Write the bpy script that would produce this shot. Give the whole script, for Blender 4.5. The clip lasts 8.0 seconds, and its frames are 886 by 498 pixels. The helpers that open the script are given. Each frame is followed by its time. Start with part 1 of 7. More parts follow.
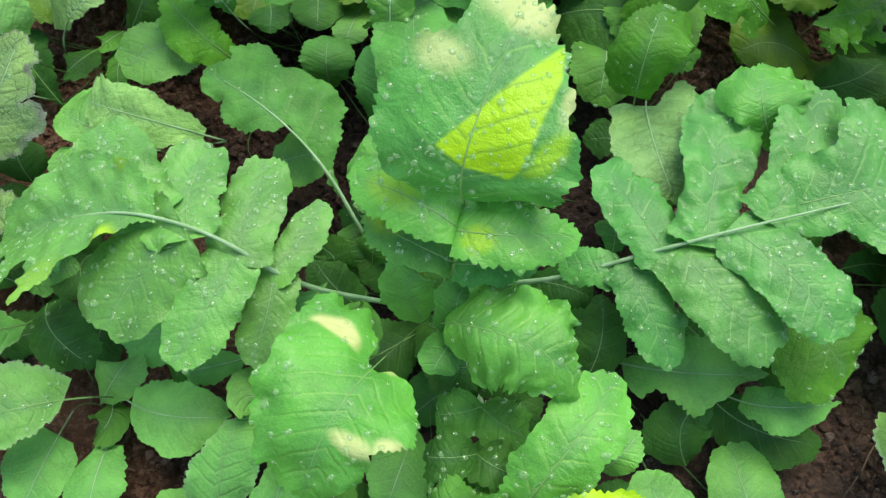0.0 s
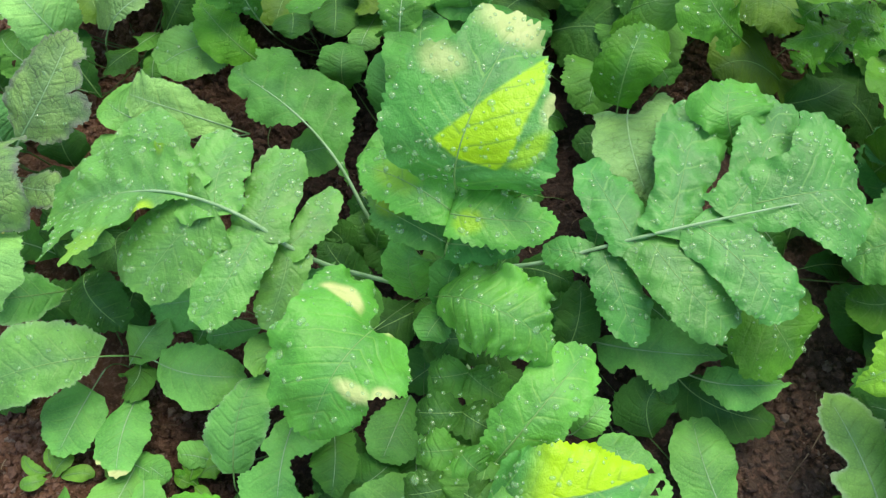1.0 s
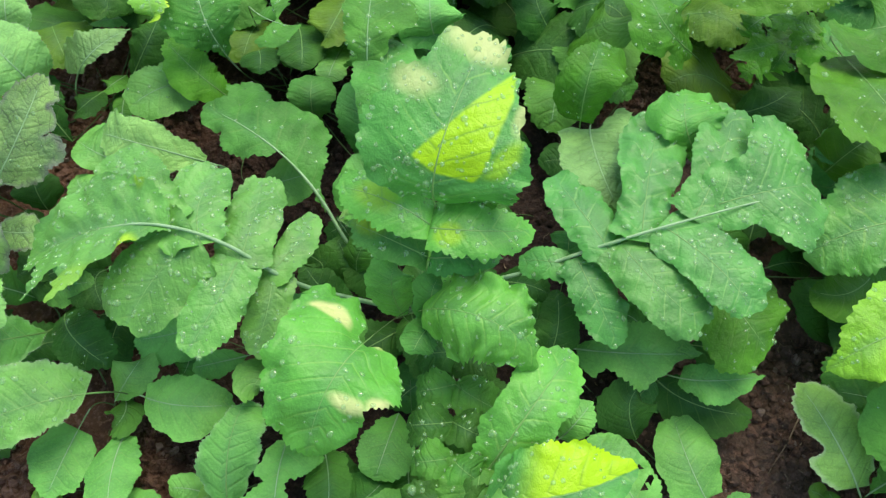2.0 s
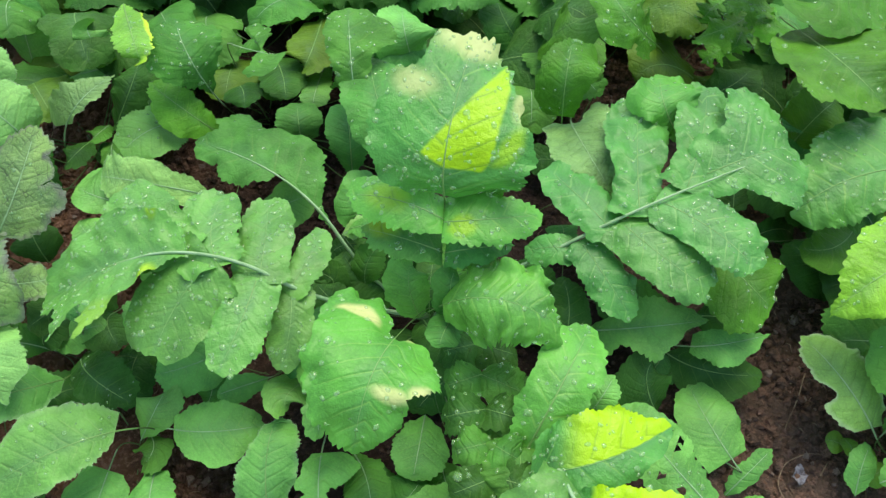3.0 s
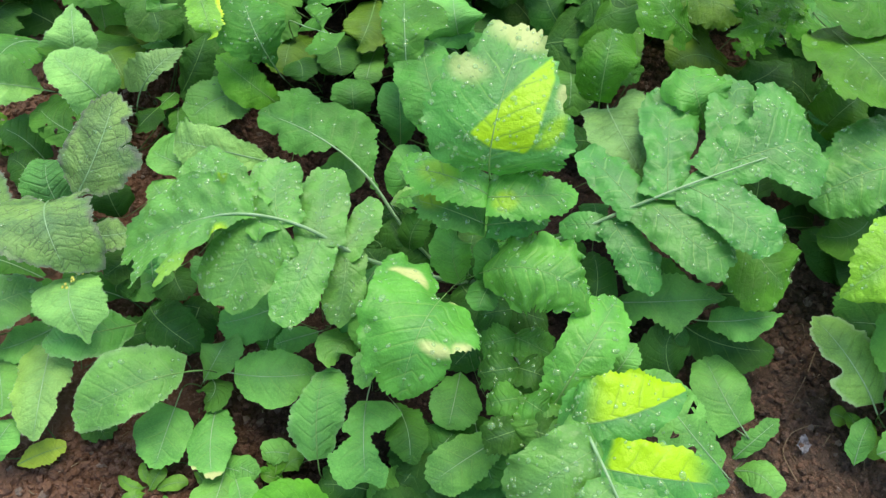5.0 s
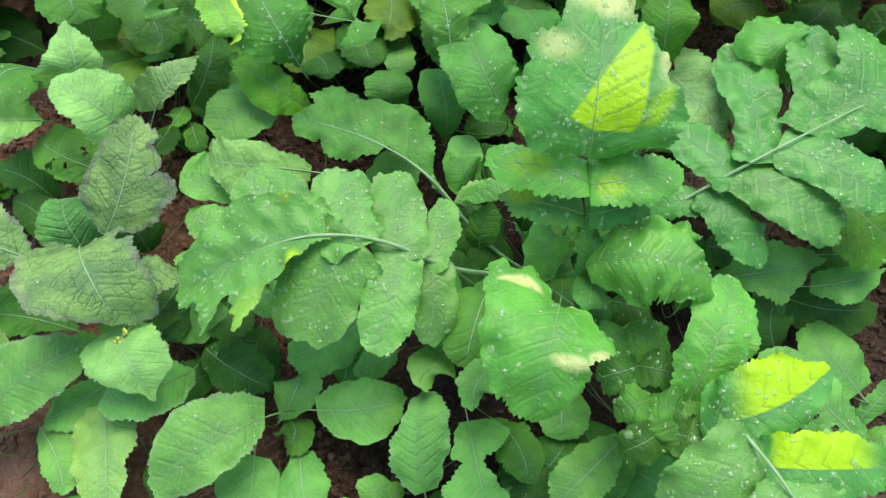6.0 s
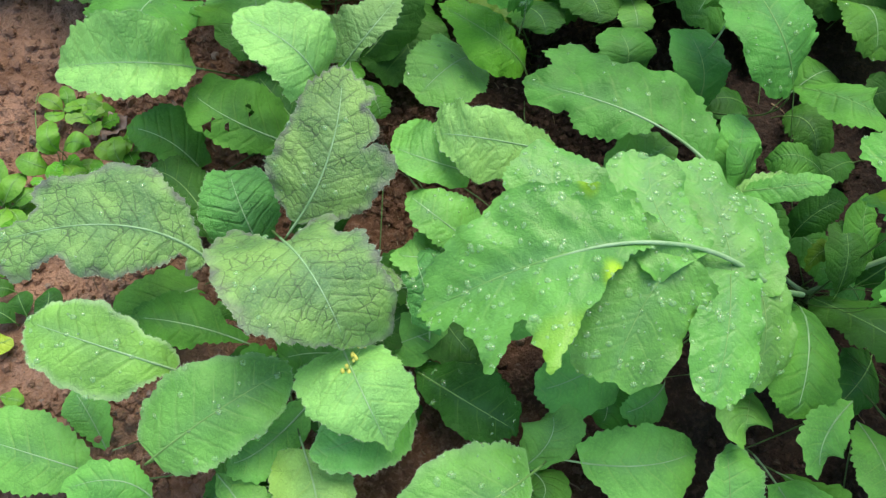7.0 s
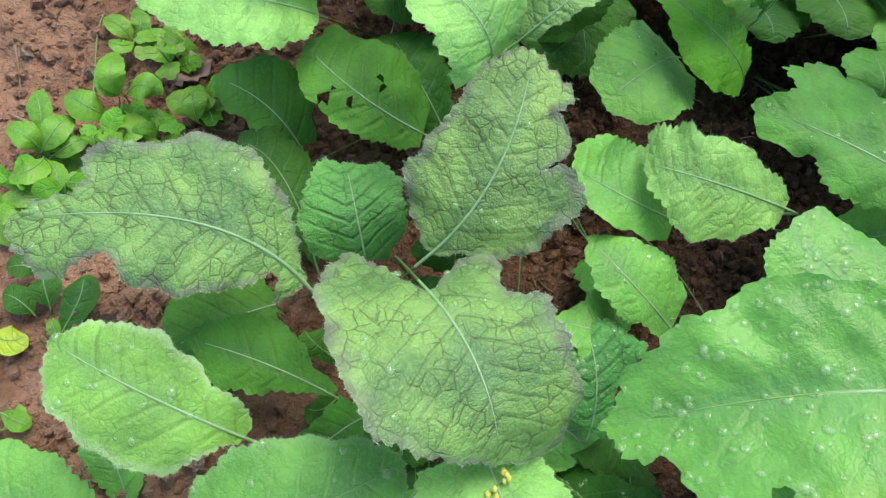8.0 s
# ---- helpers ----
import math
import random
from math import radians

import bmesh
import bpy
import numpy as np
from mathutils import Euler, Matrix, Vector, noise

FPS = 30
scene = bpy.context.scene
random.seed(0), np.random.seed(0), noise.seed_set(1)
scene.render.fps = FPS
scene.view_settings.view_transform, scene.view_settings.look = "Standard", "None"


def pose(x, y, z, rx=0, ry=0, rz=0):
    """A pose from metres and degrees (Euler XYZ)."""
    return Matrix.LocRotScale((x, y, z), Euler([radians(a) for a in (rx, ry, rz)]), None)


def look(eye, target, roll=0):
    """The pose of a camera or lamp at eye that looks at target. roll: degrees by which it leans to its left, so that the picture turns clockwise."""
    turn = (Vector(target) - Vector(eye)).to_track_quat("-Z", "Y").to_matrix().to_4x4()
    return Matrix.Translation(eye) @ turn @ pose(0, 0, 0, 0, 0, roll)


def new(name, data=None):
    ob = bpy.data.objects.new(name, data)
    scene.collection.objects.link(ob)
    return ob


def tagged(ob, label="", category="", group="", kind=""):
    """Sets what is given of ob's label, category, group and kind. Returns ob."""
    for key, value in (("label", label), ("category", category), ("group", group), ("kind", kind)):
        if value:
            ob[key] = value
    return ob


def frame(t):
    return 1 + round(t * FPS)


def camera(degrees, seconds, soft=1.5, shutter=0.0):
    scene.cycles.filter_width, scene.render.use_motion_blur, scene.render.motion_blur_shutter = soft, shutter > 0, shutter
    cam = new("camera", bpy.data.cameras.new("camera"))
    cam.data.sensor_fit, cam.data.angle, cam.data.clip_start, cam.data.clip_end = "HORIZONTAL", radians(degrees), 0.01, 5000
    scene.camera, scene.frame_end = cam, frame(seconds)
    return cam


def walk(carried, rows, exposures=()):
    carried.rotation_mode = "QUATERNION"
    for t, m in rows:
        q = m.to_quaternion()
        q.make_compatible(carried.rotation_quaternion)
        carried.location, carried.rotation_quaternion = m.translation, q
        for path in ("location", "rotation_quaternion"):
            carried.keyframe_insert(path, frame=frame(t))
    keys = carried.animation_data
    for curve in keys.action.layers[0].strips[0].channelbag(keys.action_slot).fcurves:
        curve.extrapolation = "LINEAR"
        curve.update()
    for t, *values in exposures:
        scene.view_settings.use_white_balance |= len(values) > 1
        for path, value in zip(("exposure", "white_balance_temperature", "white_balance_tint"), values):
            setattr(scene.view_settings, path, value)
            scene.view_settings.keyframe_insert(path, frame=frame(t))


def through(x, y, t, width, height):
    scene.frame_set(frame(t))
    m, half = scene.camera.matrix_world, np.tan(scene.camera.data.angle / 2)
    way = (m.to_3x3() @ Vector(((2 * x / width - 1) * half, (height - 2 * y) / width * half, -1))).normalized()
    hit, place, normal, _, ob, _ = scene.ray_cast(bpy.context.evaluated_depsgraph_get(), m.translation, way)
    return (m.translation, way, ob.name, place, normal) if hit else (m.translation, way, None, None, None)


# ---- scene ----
cam = camera(57.9, 8.0, 1.35)
PATH = [
    (0, (-0.011, 0.017, 0.715), (0.038, 0.908, -1.075), 2.9),
    (0.5, (-0.006, -0.027, 0.777), (0.03, 0.827, -1.031), 3.7),
    (1, (-0.003, -0.039, 0.777), (0.028, 0.875, -1.002), 3.7),
    (1.5, (-0.008, -0.058, 0.781), (0.056, 0.906, -0.97), 4.7),
    (2.8, (-0.055, -0.087, 0.785), (0.16, 0.974, -0.897), 2.6),
    (3, (-0.069, -0.106, 0.781), (0.164, 0.969, -0.889), 2.5),
    (3.5, (-0.093, -0.12, 0.772), (0.201, 0.927, -0.907), 8.7),
    (4, (-0.087, -0.152, 0.841), (0.156, 0.86, -0.867), 10.9),
    (4.2, (-0.09, -0.158, 0.849), (0.113, 0.855, -0.864), 9.9),
    (5.3, (-0.095, -0.129, 0.832), (0.086, 0.891, -0.878), 0.5),
    (5.5, (-0.115, -0.121, 0.827), (0.078, 0.877, -0.896), -0.2),
    (6, (-0.205, -0.059, 0.786), (0.066, 0.892, -0.953), 1.2),
    (6.5, (-0.325, 0.043, 0.7), (0.034, 0.929, -1.056), 5.8),
    (7, (-0.42, 0.107, 0.637), (-0.067, 0.972, -1.131), 9.2),
    (7.5, (-0.446, 0.184, 0.548), (-0.123, 1.002, -1.249), 13.2),
    (8, (-0.478, 0.24, 0.503), (-0.172, 1.032, -1.308), 17.7),
]
walk(cam, [(t, look(eye, target, roll)) for t, eye, target, roll in PATH], [(0, 1.06, 7450, 11), (5.5, 1.06, 7450, 11), (7.5, 1.15, 7450, 11), (8, 1.14, 7450, 11)])

from mathutils.geometry import delaunay_2d_cdt

# ---- light ----
world = bpy.data.worlds.new("sky")
scene.world = world
world.use_nodes = True
wn = world.node_tree.nodes
sky = wn.new("ShaderNodeTexSky")
sky.sky_type, sky.sun_disc = "NISHITA", False
sky.sun_elevation, sky.sun_rotation = radians(67), radians(29)
world.node_tree.links.new(sky.outputs[0], wn["Background"].inputs[0])
wn["Background"].inputs[1].default_value = 0.14

sun_data = bpy.data.lights.new("sun", "SUN")
sun_data.energy, sun_data.angle, sun_data.color = 1.4, radians(42), (1.0, 0.97, 0.91)
sun = new("sun", sun_data)
sun.matrix_world = look((0.6, 1.1, 2.95), (0, 0, 0))


# ---- materials ----
class Nodes:
    """A short way to write node materials."""

    def __init__(self, name):
        self.mat = bpy.data.materials.new(name)
        self.mat.use_nodes = True
        self.tree = self.mat.node_tree
        self.tree.nodes.clear()

    def add(self, kind, operation="", interpolation_type="", data_type="", blend_type="", feature="", uv_map=""):
        node = self.tree.nodes.new(kind)
        if operation:
            node.operation = operation
        if interpolation_type:
            node.interpolation_type = interpolation_type
        if data_type:
            node.data_type = data_type
        if blend_type:
            node.blend_type = blend_type
        if feature:
            node.feature = feature
        if uv_map:
            node.uv_map = uv_map
        return node

    def link(self, source, socket):
        if hasattr(source, "is_output"):
            self.tree.links.new(source, socket)
        else:
            socket.default_value = source

    def math(self, op, a, b=0.0, c=0.0):
        node = self.add("ShaderNodeMath", operation=op)
        for value, socket in zip((a, b, c), node.inputs):
            self.link(value, socket)
        return node.outputs[0]

    def ramp(self, value, low, high):
        node = self.add("ShaderNodeMapRange", interpolation_type="SMOOTHSTEP")
        self.link(value, node.inputs[0])
        node.inputs[1].default_value, node.inputs[2].default_value = low, high
        return node.outputs[0]

    def mix(self, factor, a, b, blend="MIX"):
        node = self.add("ShaderNodeMix", data_type="RGBA", blend_type=blend)
        for value, socket in zip((factor, a, b), (node.inputs[0], node.inputs[6], node.inputs[7])):
            self.link((*value, 1) if isinstance(value, tuple) and len(value) == 3 else value, socket)
        return node.outputs[2]

    def noise(self, vector, scale, detail=3.0, rough=0.5):
        node = self.add("ShaderNodeTexNoise")
        node.inputs["Scale"].default_value, node.inputs["Detail"].default_value, node.inputs["Roughness"].default_value = scale, detail, rough
        if vector is not None:
            self.link(vector, node.inputs["Vector"])
        return node.outputs[0]

    def cells(self, vector, scale, feature="DISTANCE_TO_EDGE"):
        node = self.add("ShaderNodeTexVoronoi", feature=feature)
        node.inputs["Scale"].default_value = scale
        self.link(vector, node.inputs["Vector"])
        return node.outputs["Distance"]

    def bump(self, height, strength, distance, normal=None):
        node = self.add("ShaderNodeBump")
        node.inputs["Strength"].default_value, node.inputs["Distance"].default_value = strength, distance
        self.link(height, node.inputs["Height"])
        if normal is not None:
            self.link(normal, node.inputs["Normal"])
        return node.outputs[0]

    def surface(self, colour, rough, normal=None, through=0.0, gloss=0.5):
        bsdf = self.add("ShaderNodeBsdfPrincipled")
        self.link((*colour, 1) if isinstance(colour, tuple) else colour, bsdf.inputs["Base Color"])
        self.link(rough, bsdf.inputs["Roughness"])
        bsdf.inputs["Specular IOR Level"].default_value = gloss
        if normal is not None:
            self.link(normal, bsdf.inputs["Normal"])
        out = self.add("ShaderNodeOutputMaterial")
        if through:
            back, both = self.add("ShaderNodeBsdfTranslucent"), self.add("ShaderNodeMixShader")
            self.link(self.mix(0.75, colour, (1.0, 1.0, 0.25), "MULTIPLY"), back.inputs[0])
            both.inputs[0].default_value = through
            self.tree.links.new(bsdf.outputs[0], both.inputs[1])
            self.tree.links.new(back.outputs[0], both.inputs[2])
            self.tree.links.new(both.outputs[0], out.inputs[0])
        else:
            self.tree.links.new(bsdf.outputs[0], out.inputs[0])
        return self.mat


def yellowed(n, u, s, kind):
    """Masks of yellow and pale patches, mostly sunlight painted into a leaf's colour, by its own coordinates: u across
    from -1 to 1, s from base to tip.
    """

    def wobble(value, amount, scale):
        return n.math("ADD", value, n.math("MULTIPLY", n.math("SUBTRACT", n.noise(n.uv_unit, scale), 0.5), amount))

    def side(a, b, c, soft=0.02):
        """1 where a*u + b*s > c"""
        return n.ramp(n.math("SUBTRACT", n.math("ADD", n.math("MULTIPLY", u, a), n.math("MULTIPLY", s, b)), c), -soft, soft)

    def blob(cu, cs, ru, rs, soft=0.25):
        x, y = n.math("DIVIDE", n.math("SUBTRACT", u, cu), ru), n.math("DIVIDE", n.math("SUBTRACT", s, cs), rs)
        d = n.math("SQRT", n.math("ADD", n.math("MULTIPLY", x, x), n.math("MULTIPLY", y, y)))
        return n.ramp(wobble(d, 0.5, 9.0), 1.0 + soft, 1.0 - soft)

    def times(*masks):
        out = masks[0]
        for m in masks[1:]:
            out = n.math("MULTIPLY", out, m)
        return out

    def either(*masks):
        out = masks[0]
        for m in masks[1:]:
            out = n.math("MAXIMUM", out, m)
        return out

    def area(corners, soft=0.02):
        """1 inside a convex outline, given anticlockwise as (u, s) corners"""
        masks = []
        for (u1, s1), (u2, s2) in zip(corners, corners[1:] + corners[:1]):
            du, ds = (u2 - u1) * 0.4, s2 - s1
            k = math.hypot(du, ds)
            masks.append(side(-0.4 * ds / k, du / k, (-0.4 * ds * u1 + du * s1) / k, soft))
        return times(*masks)

    u, s = wobble(u, 0.05, 14.0), wobble(s, 0.02, 14.0)
    # A: sun through the blade painted yellow, sun on curled rims painted pale
    if kind == "A":
        wedge = area([(-0.27, 0.39), (0.0, 0.30), (0.42, 0.29), (0.52, 0.40), (0.56, 0.80), (0.46, 0.90), (0.28, 0.80), (-0.03, 0.58)], 0.012)
        flank = area([(0.50, 0.345), (0.68, 0.36), (0.85, 0.508), (0.79, 0.624), (0.6, 0.53)], 0.03)
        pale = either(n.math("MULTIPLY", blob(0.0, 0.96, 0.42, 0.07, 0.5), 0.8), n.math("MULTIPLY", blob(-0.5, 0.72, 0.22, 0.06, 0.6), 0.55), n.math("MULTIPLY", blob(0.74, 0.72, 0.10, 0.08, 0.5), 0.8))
        low = area([(-0.27, 0.39), (0.0, 0.30), (0.42, 0.29), (0.52, 0.40), (0.50, 0.46), (0.0, 0.44)], 0.012)
        return either(n.math("MULTIPLY", wedge, 0.9), low, n.math("MULTIPLY", flank, 0.62)), pale
    # AL, AR, AM: yellow sun flecks painted on the side lobes
    if kind == "AL":
        return n.math("MULTIPLY", blob(0.05, 0.58, 0.5, 0.2, 0.5), 0.5), 0.0
    if kind == "AR":
        return n.math("MULTIPLY", blob(0.15, 0.2, 0.35, 0.14, 0.4), 0.6), 0.0
    if kind == "AM":
        return n.math("MULTIPLY", blob(0.4, 0.75, 0.6, 0.2, 0.5), 0.5), 0.0
    # D: sun flecks on the folded rim and side, painted cream
    if kind == "D":
        return 0.0, either(area([(0.24, -0.04), (0.30, -0.13), (0.55, -0.17), (0.80, -0.08), (0.82, -0.03), (0.5, -0.02)], 0.025), n.math("MULTIPLY", blob(-0.28, 0.50, 0.22, 0.07, 0.4), 0.8), n.math("MULTIPLY", blob(-0.64, 0.42, 0.16, 0.11, 0.4), 0.9), n.math("MULTIPLY", blob(-0.12, -0.12, 0.1, 0.05, 0.5), 0.7))
    # C: small sun flecks along the margin, painted yellow
    if kind == "C":
        return either(n.math("MULTIPLY", blob(-0.36, 0.24, 0.16, 0.05, 0.5), 0.85), n.math("MULTIPLY", blob(-0.95, 0.48, 0.35, 0.16, 0.3), 0.28), n.math("MULTIPLY", blob(0.70, 0.27, 0.18, 0.04, 0.4), 0.6)), 0.0
    # YA, YB: the half that sun shines through, painted yellow
    if kind == "YA":
        return times(side(-1.0, 0.0, 0.02, 0.02), side(0.12, 1.0, 0.24, 0.18)), 0.0
    if kind == "YB":
        return times(side(-1.0, 0.0, 0.02, 0.02), side(0.0, 1.0, 0.06, 0.05), side(0.0, -1.0, -0.78, 0.13)), 0.0
    if kind == "H":
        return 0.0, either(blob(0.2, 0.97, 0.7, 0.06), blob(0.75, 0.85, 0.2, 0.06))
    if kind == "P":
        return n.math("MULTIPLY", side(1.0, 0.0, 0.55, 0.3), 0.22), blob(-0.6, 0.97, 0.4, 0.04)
    return 0.0, 0.0


def leaf_material(name, light, dark, vein, vein_strength=0.5, net=0.25, purple=0.0, rough=0.42, through=0.13, patch="", fuzz=0.0, tip=None, relief=0.7, bloom=0.4, emboss=0.36, gloss=0.4):
    n = Nodes(name)
    unit, blade = n.add("ShaderNodeUVMap", uv_map="unit"), n.add("ShaderNodeUVMap", uv_map="blade")
    ribs = n.add("ShaderNodeUVMap", uv_map="ribs")
    n.uv_unit = unit.outputs[0]
    part = n.add("ShaderNodeSeparateXYZ")
    n.link(unit.outputs[0], part.inputs[0])
    u = n.math("MULTIPLY", n.math("SUBTRACT", part.outputs[0], 0.5), 2.0)
    s = part.outputs[1]
    chance = n.add("ShaderNodeObjectInfo").outputs["Random"]
    shifted = n.add("ShaderNodeVectorMath", operation="ADD")
    n.link(blade.outputs[0], shifted.inputs[0])
    seed = n.add("ShaderNodeCombineXYZ")
    n.link(n.math("MULTIPLY", chance, 70.0), seed.inputs[0])
    n.link(n.math("MULTIPLY", chance, 31.0), seed.inputs[1])
    n.link(seed.outputs[0], shifted.inputs[1])
    place = shifted.outputs[0]
    # side veins, bent a little
    rib = n.add("ShaderNodeSeparateXYZ")
    n.link(ribs.outputs[0], rib.inputs[0])
    away = rib.outputs[0]
    y = n.math("ADD", rib.outputs[1], n.math("MULTIPLY", n.math("SUBTRACT", n.noise(place, 0.32, 2.0), 0.5), 0.5))
    saw = n.math("ABSOLUTE", n.math("SUBTRACT", n.math("FRACT", y), 0.5))
    thin = n.math("DIVIDE", saw, n.math("ADD", 0.022, n.math("MULTIPLY", n.ramp(away, 1.0, 0.05), 0.055)))
    line = n.math("MULTIPLY", n.ramp(thin, 1.0, 0.25), n.ramp(away, 1.02, 0.45))
    groove = n.math("MULTIPLY", n.ramp(saw, 0.20, 0.0), n.ramp(away, 1.1, 0.5))
    half = n.math("ABSOLUTE", n.math("SUBTRACT", n.math("FRACT", n.math("ADD", n.math("MULTIPLY", y, 2.0), 0.5)), 0.5))
    fine = n.math("MULTIPLY", n.ramp(half, 0.05, 0.0), n.ramp(away, 0.25, 0.7))
    bent = n.add("ShaderNodeVectorMath", operation="ADD")
    n.link(place, bent.inputs[0])
    wob = n.add("ShaderNodeTexNoise")
    wob.inputs["Scale"].default_value = 1.6
    n.link(place, wob.inputs["Vector"])
    small = n.add("ShaderNodeVectorMath", operation="SCALE")
    n.link(wob.outputs["Color"], small.inputs[0])
    small.inputs["Scale"].default_value = 0.3
    n.link(small.outputs[0], bent.inputs[1])
    # meshes of finer veins, uneven in width and broken in places
    cell_big, cell_small = n.cells(bent.outputs[0], 1.2), n.cells(bent.outputs[0], 4.4)
    uneven = n.ramp(n.noise(place, 0.5, 4.0, 0.6), 0.34, 0.64)
    net_big = n.ramp(n.math("DIVIDE", cell_big, n.math("ADD", 0.010, n.math("MULTIPLY", uneven, 0.06))), 1.0, 0.1)
    net_small = n.ramp(cell_small, 0.10, 0.0)
    web = n.math("MULTIPLY", n.math("MAXIMUM", net_big, n.math("MULTIPLY", net_small, 0.35)), n.math("ADD", 0.15, n.math("MULTIPLY", uneven, 0.85)))
    puff = n.math("ADD", n.math("MULTIPLY", n.ramp(cell_big, 0.0, 0.30), 0.6), n.math("MULTIPLY", n.ramp(cell_small, 0.0, 0.34), 0.25))
    # colour
    broad = n.ramp(n.noise(place, 0.28, 3.0), 0.3, 0.7)
    colour = n.mix(broad, tuple(c * 1.12 for c in light), tuple(c * 0.84 for c in dark))
    colour = n.mix(n.math("MULTIPLY", n.ramp(n.noise(place, 5.0, 4.0, 0.65), 0.42, 0.72), 0.3), colour, tuple(min(1, c * 1.5) for c in light))
    colour = n.mix(n.math("MULTIPLY", n.ramp(n.math("ADD", away, n.math("MULTIPLY", n.noise(place, 0.5), 0.6)), 0.75, 0.2), bloom), colour, tuple(0.55 * c + 0.45 * g for c, g in zip(dark, (0.12, 0.26, 0.17))))
    # crease shade beside the side veins, put into the colour
    colour = n.mix(n.math("MULTIPLY", groove, 0.12 * emboss), colour, tuple(c * 0.5 for c in dark))
    colour = n.mix(n.math("MULTIPLY", web, net), colour, tuple(c * 0.35 for c in dark))
    colour = n.mix(n.math("MULTIPLY", n.math("MAXIMUM", line, n.math("MULTIPLY", fine, 0.2)), vein_strength), colour, vein)
    if purple:
        rim = n.math("MULTIPLY", n.ramp(n.math("ADD", away, n.math("MULTIPLY", n.noise(place, 0.8), 0.5)), 1.05, 1.35), purple)
        colour = n.mix(rim, colour, (0.10, 0.085, 0.10))
        colour = n.mix(n.math("MULTIPLY", web, 0.35 * purple), colour, (0.07, 0.05, 0.07))
    if fuzz:
        colour = n.mix(n.math("MULTIPLY", n.ramp(away, 0.8, 1.0), fuzz), colour, (0.55, 0.68, 0.50))
    if tip:
        rim = n.ramp(n.math("SUBTRACT", n.math("MULTIPLY", n.noise(place, 0.8), 0.3), u), 0.80, 0.95)
        colour = n.mix(n.math("MAXIMUM", n.math("MULTIPLY", n.ramp(s, 0.8, 1.0), n.ramp(u, 0.0, -0.5)), rim), colour, tip)
    lit, pale_spots = yellowed(n, u, s, patch)
    # sun patches go into the leaf colour here
    if patch:
        inner = n.mix(n.math("MULTIPLY", n.math("MAXIMUM", n.math("MAXIMUM", line, n.math("MULTIPLY", groove, 0.3)), n.math("MULTIPLY", fine, 0.7)), 0.5 if patch in ("YA", "YB") else 0.8), (0.38, 0.68, 0.010), (0.17, 0.38, 0.02))
        colour = n.mix(lit, colour, inner)
        colour = n.mix(pale_spots, colour, (0.58, 0.66, 0.26))
    tone = n.add("ShaderNodeHueSaturation")
    n.link(n.math("ADD", 0.489, n.math("MULTIPLY", chance, 0.014)), tone.inputs["Hue"])
    n.link(n.math("ADD", 0.93, n.math("MULTIPLY", n.math("FRACT", n.math("MULTIPLY", chance, 7.3)), 0.15)), tone.inputs["Value"])
    n.link(colour, tone.inputs["Color"])
    height = n.math("ADD", n.math("MULTIPLY", n.noise(place, 2.2, 3.0), 0.22), n.math("MULTIPLY", n.noise(place, 9.0, 2.0), 0.10))
    height = n.math("ADD", height, n.math("MULTIPLY", puff, 0.30 + net))
    height = n.math("SUBTRACT", height, n.math("ADD", n.math("MULTIPLY", web, min(0.4, net)), n.math("MULTIPLY", groove, 1.0 * emboss)))
    normal = n.bump(height, relief, 0.0016)
    wet = n.math("ADD", rough - 0.08, n.math("MULTIPLY", n.noise(place, 1.2, 2.0), 0.2))
    return n.surface(tone.outputs[0], wet, normal, through, gloss)


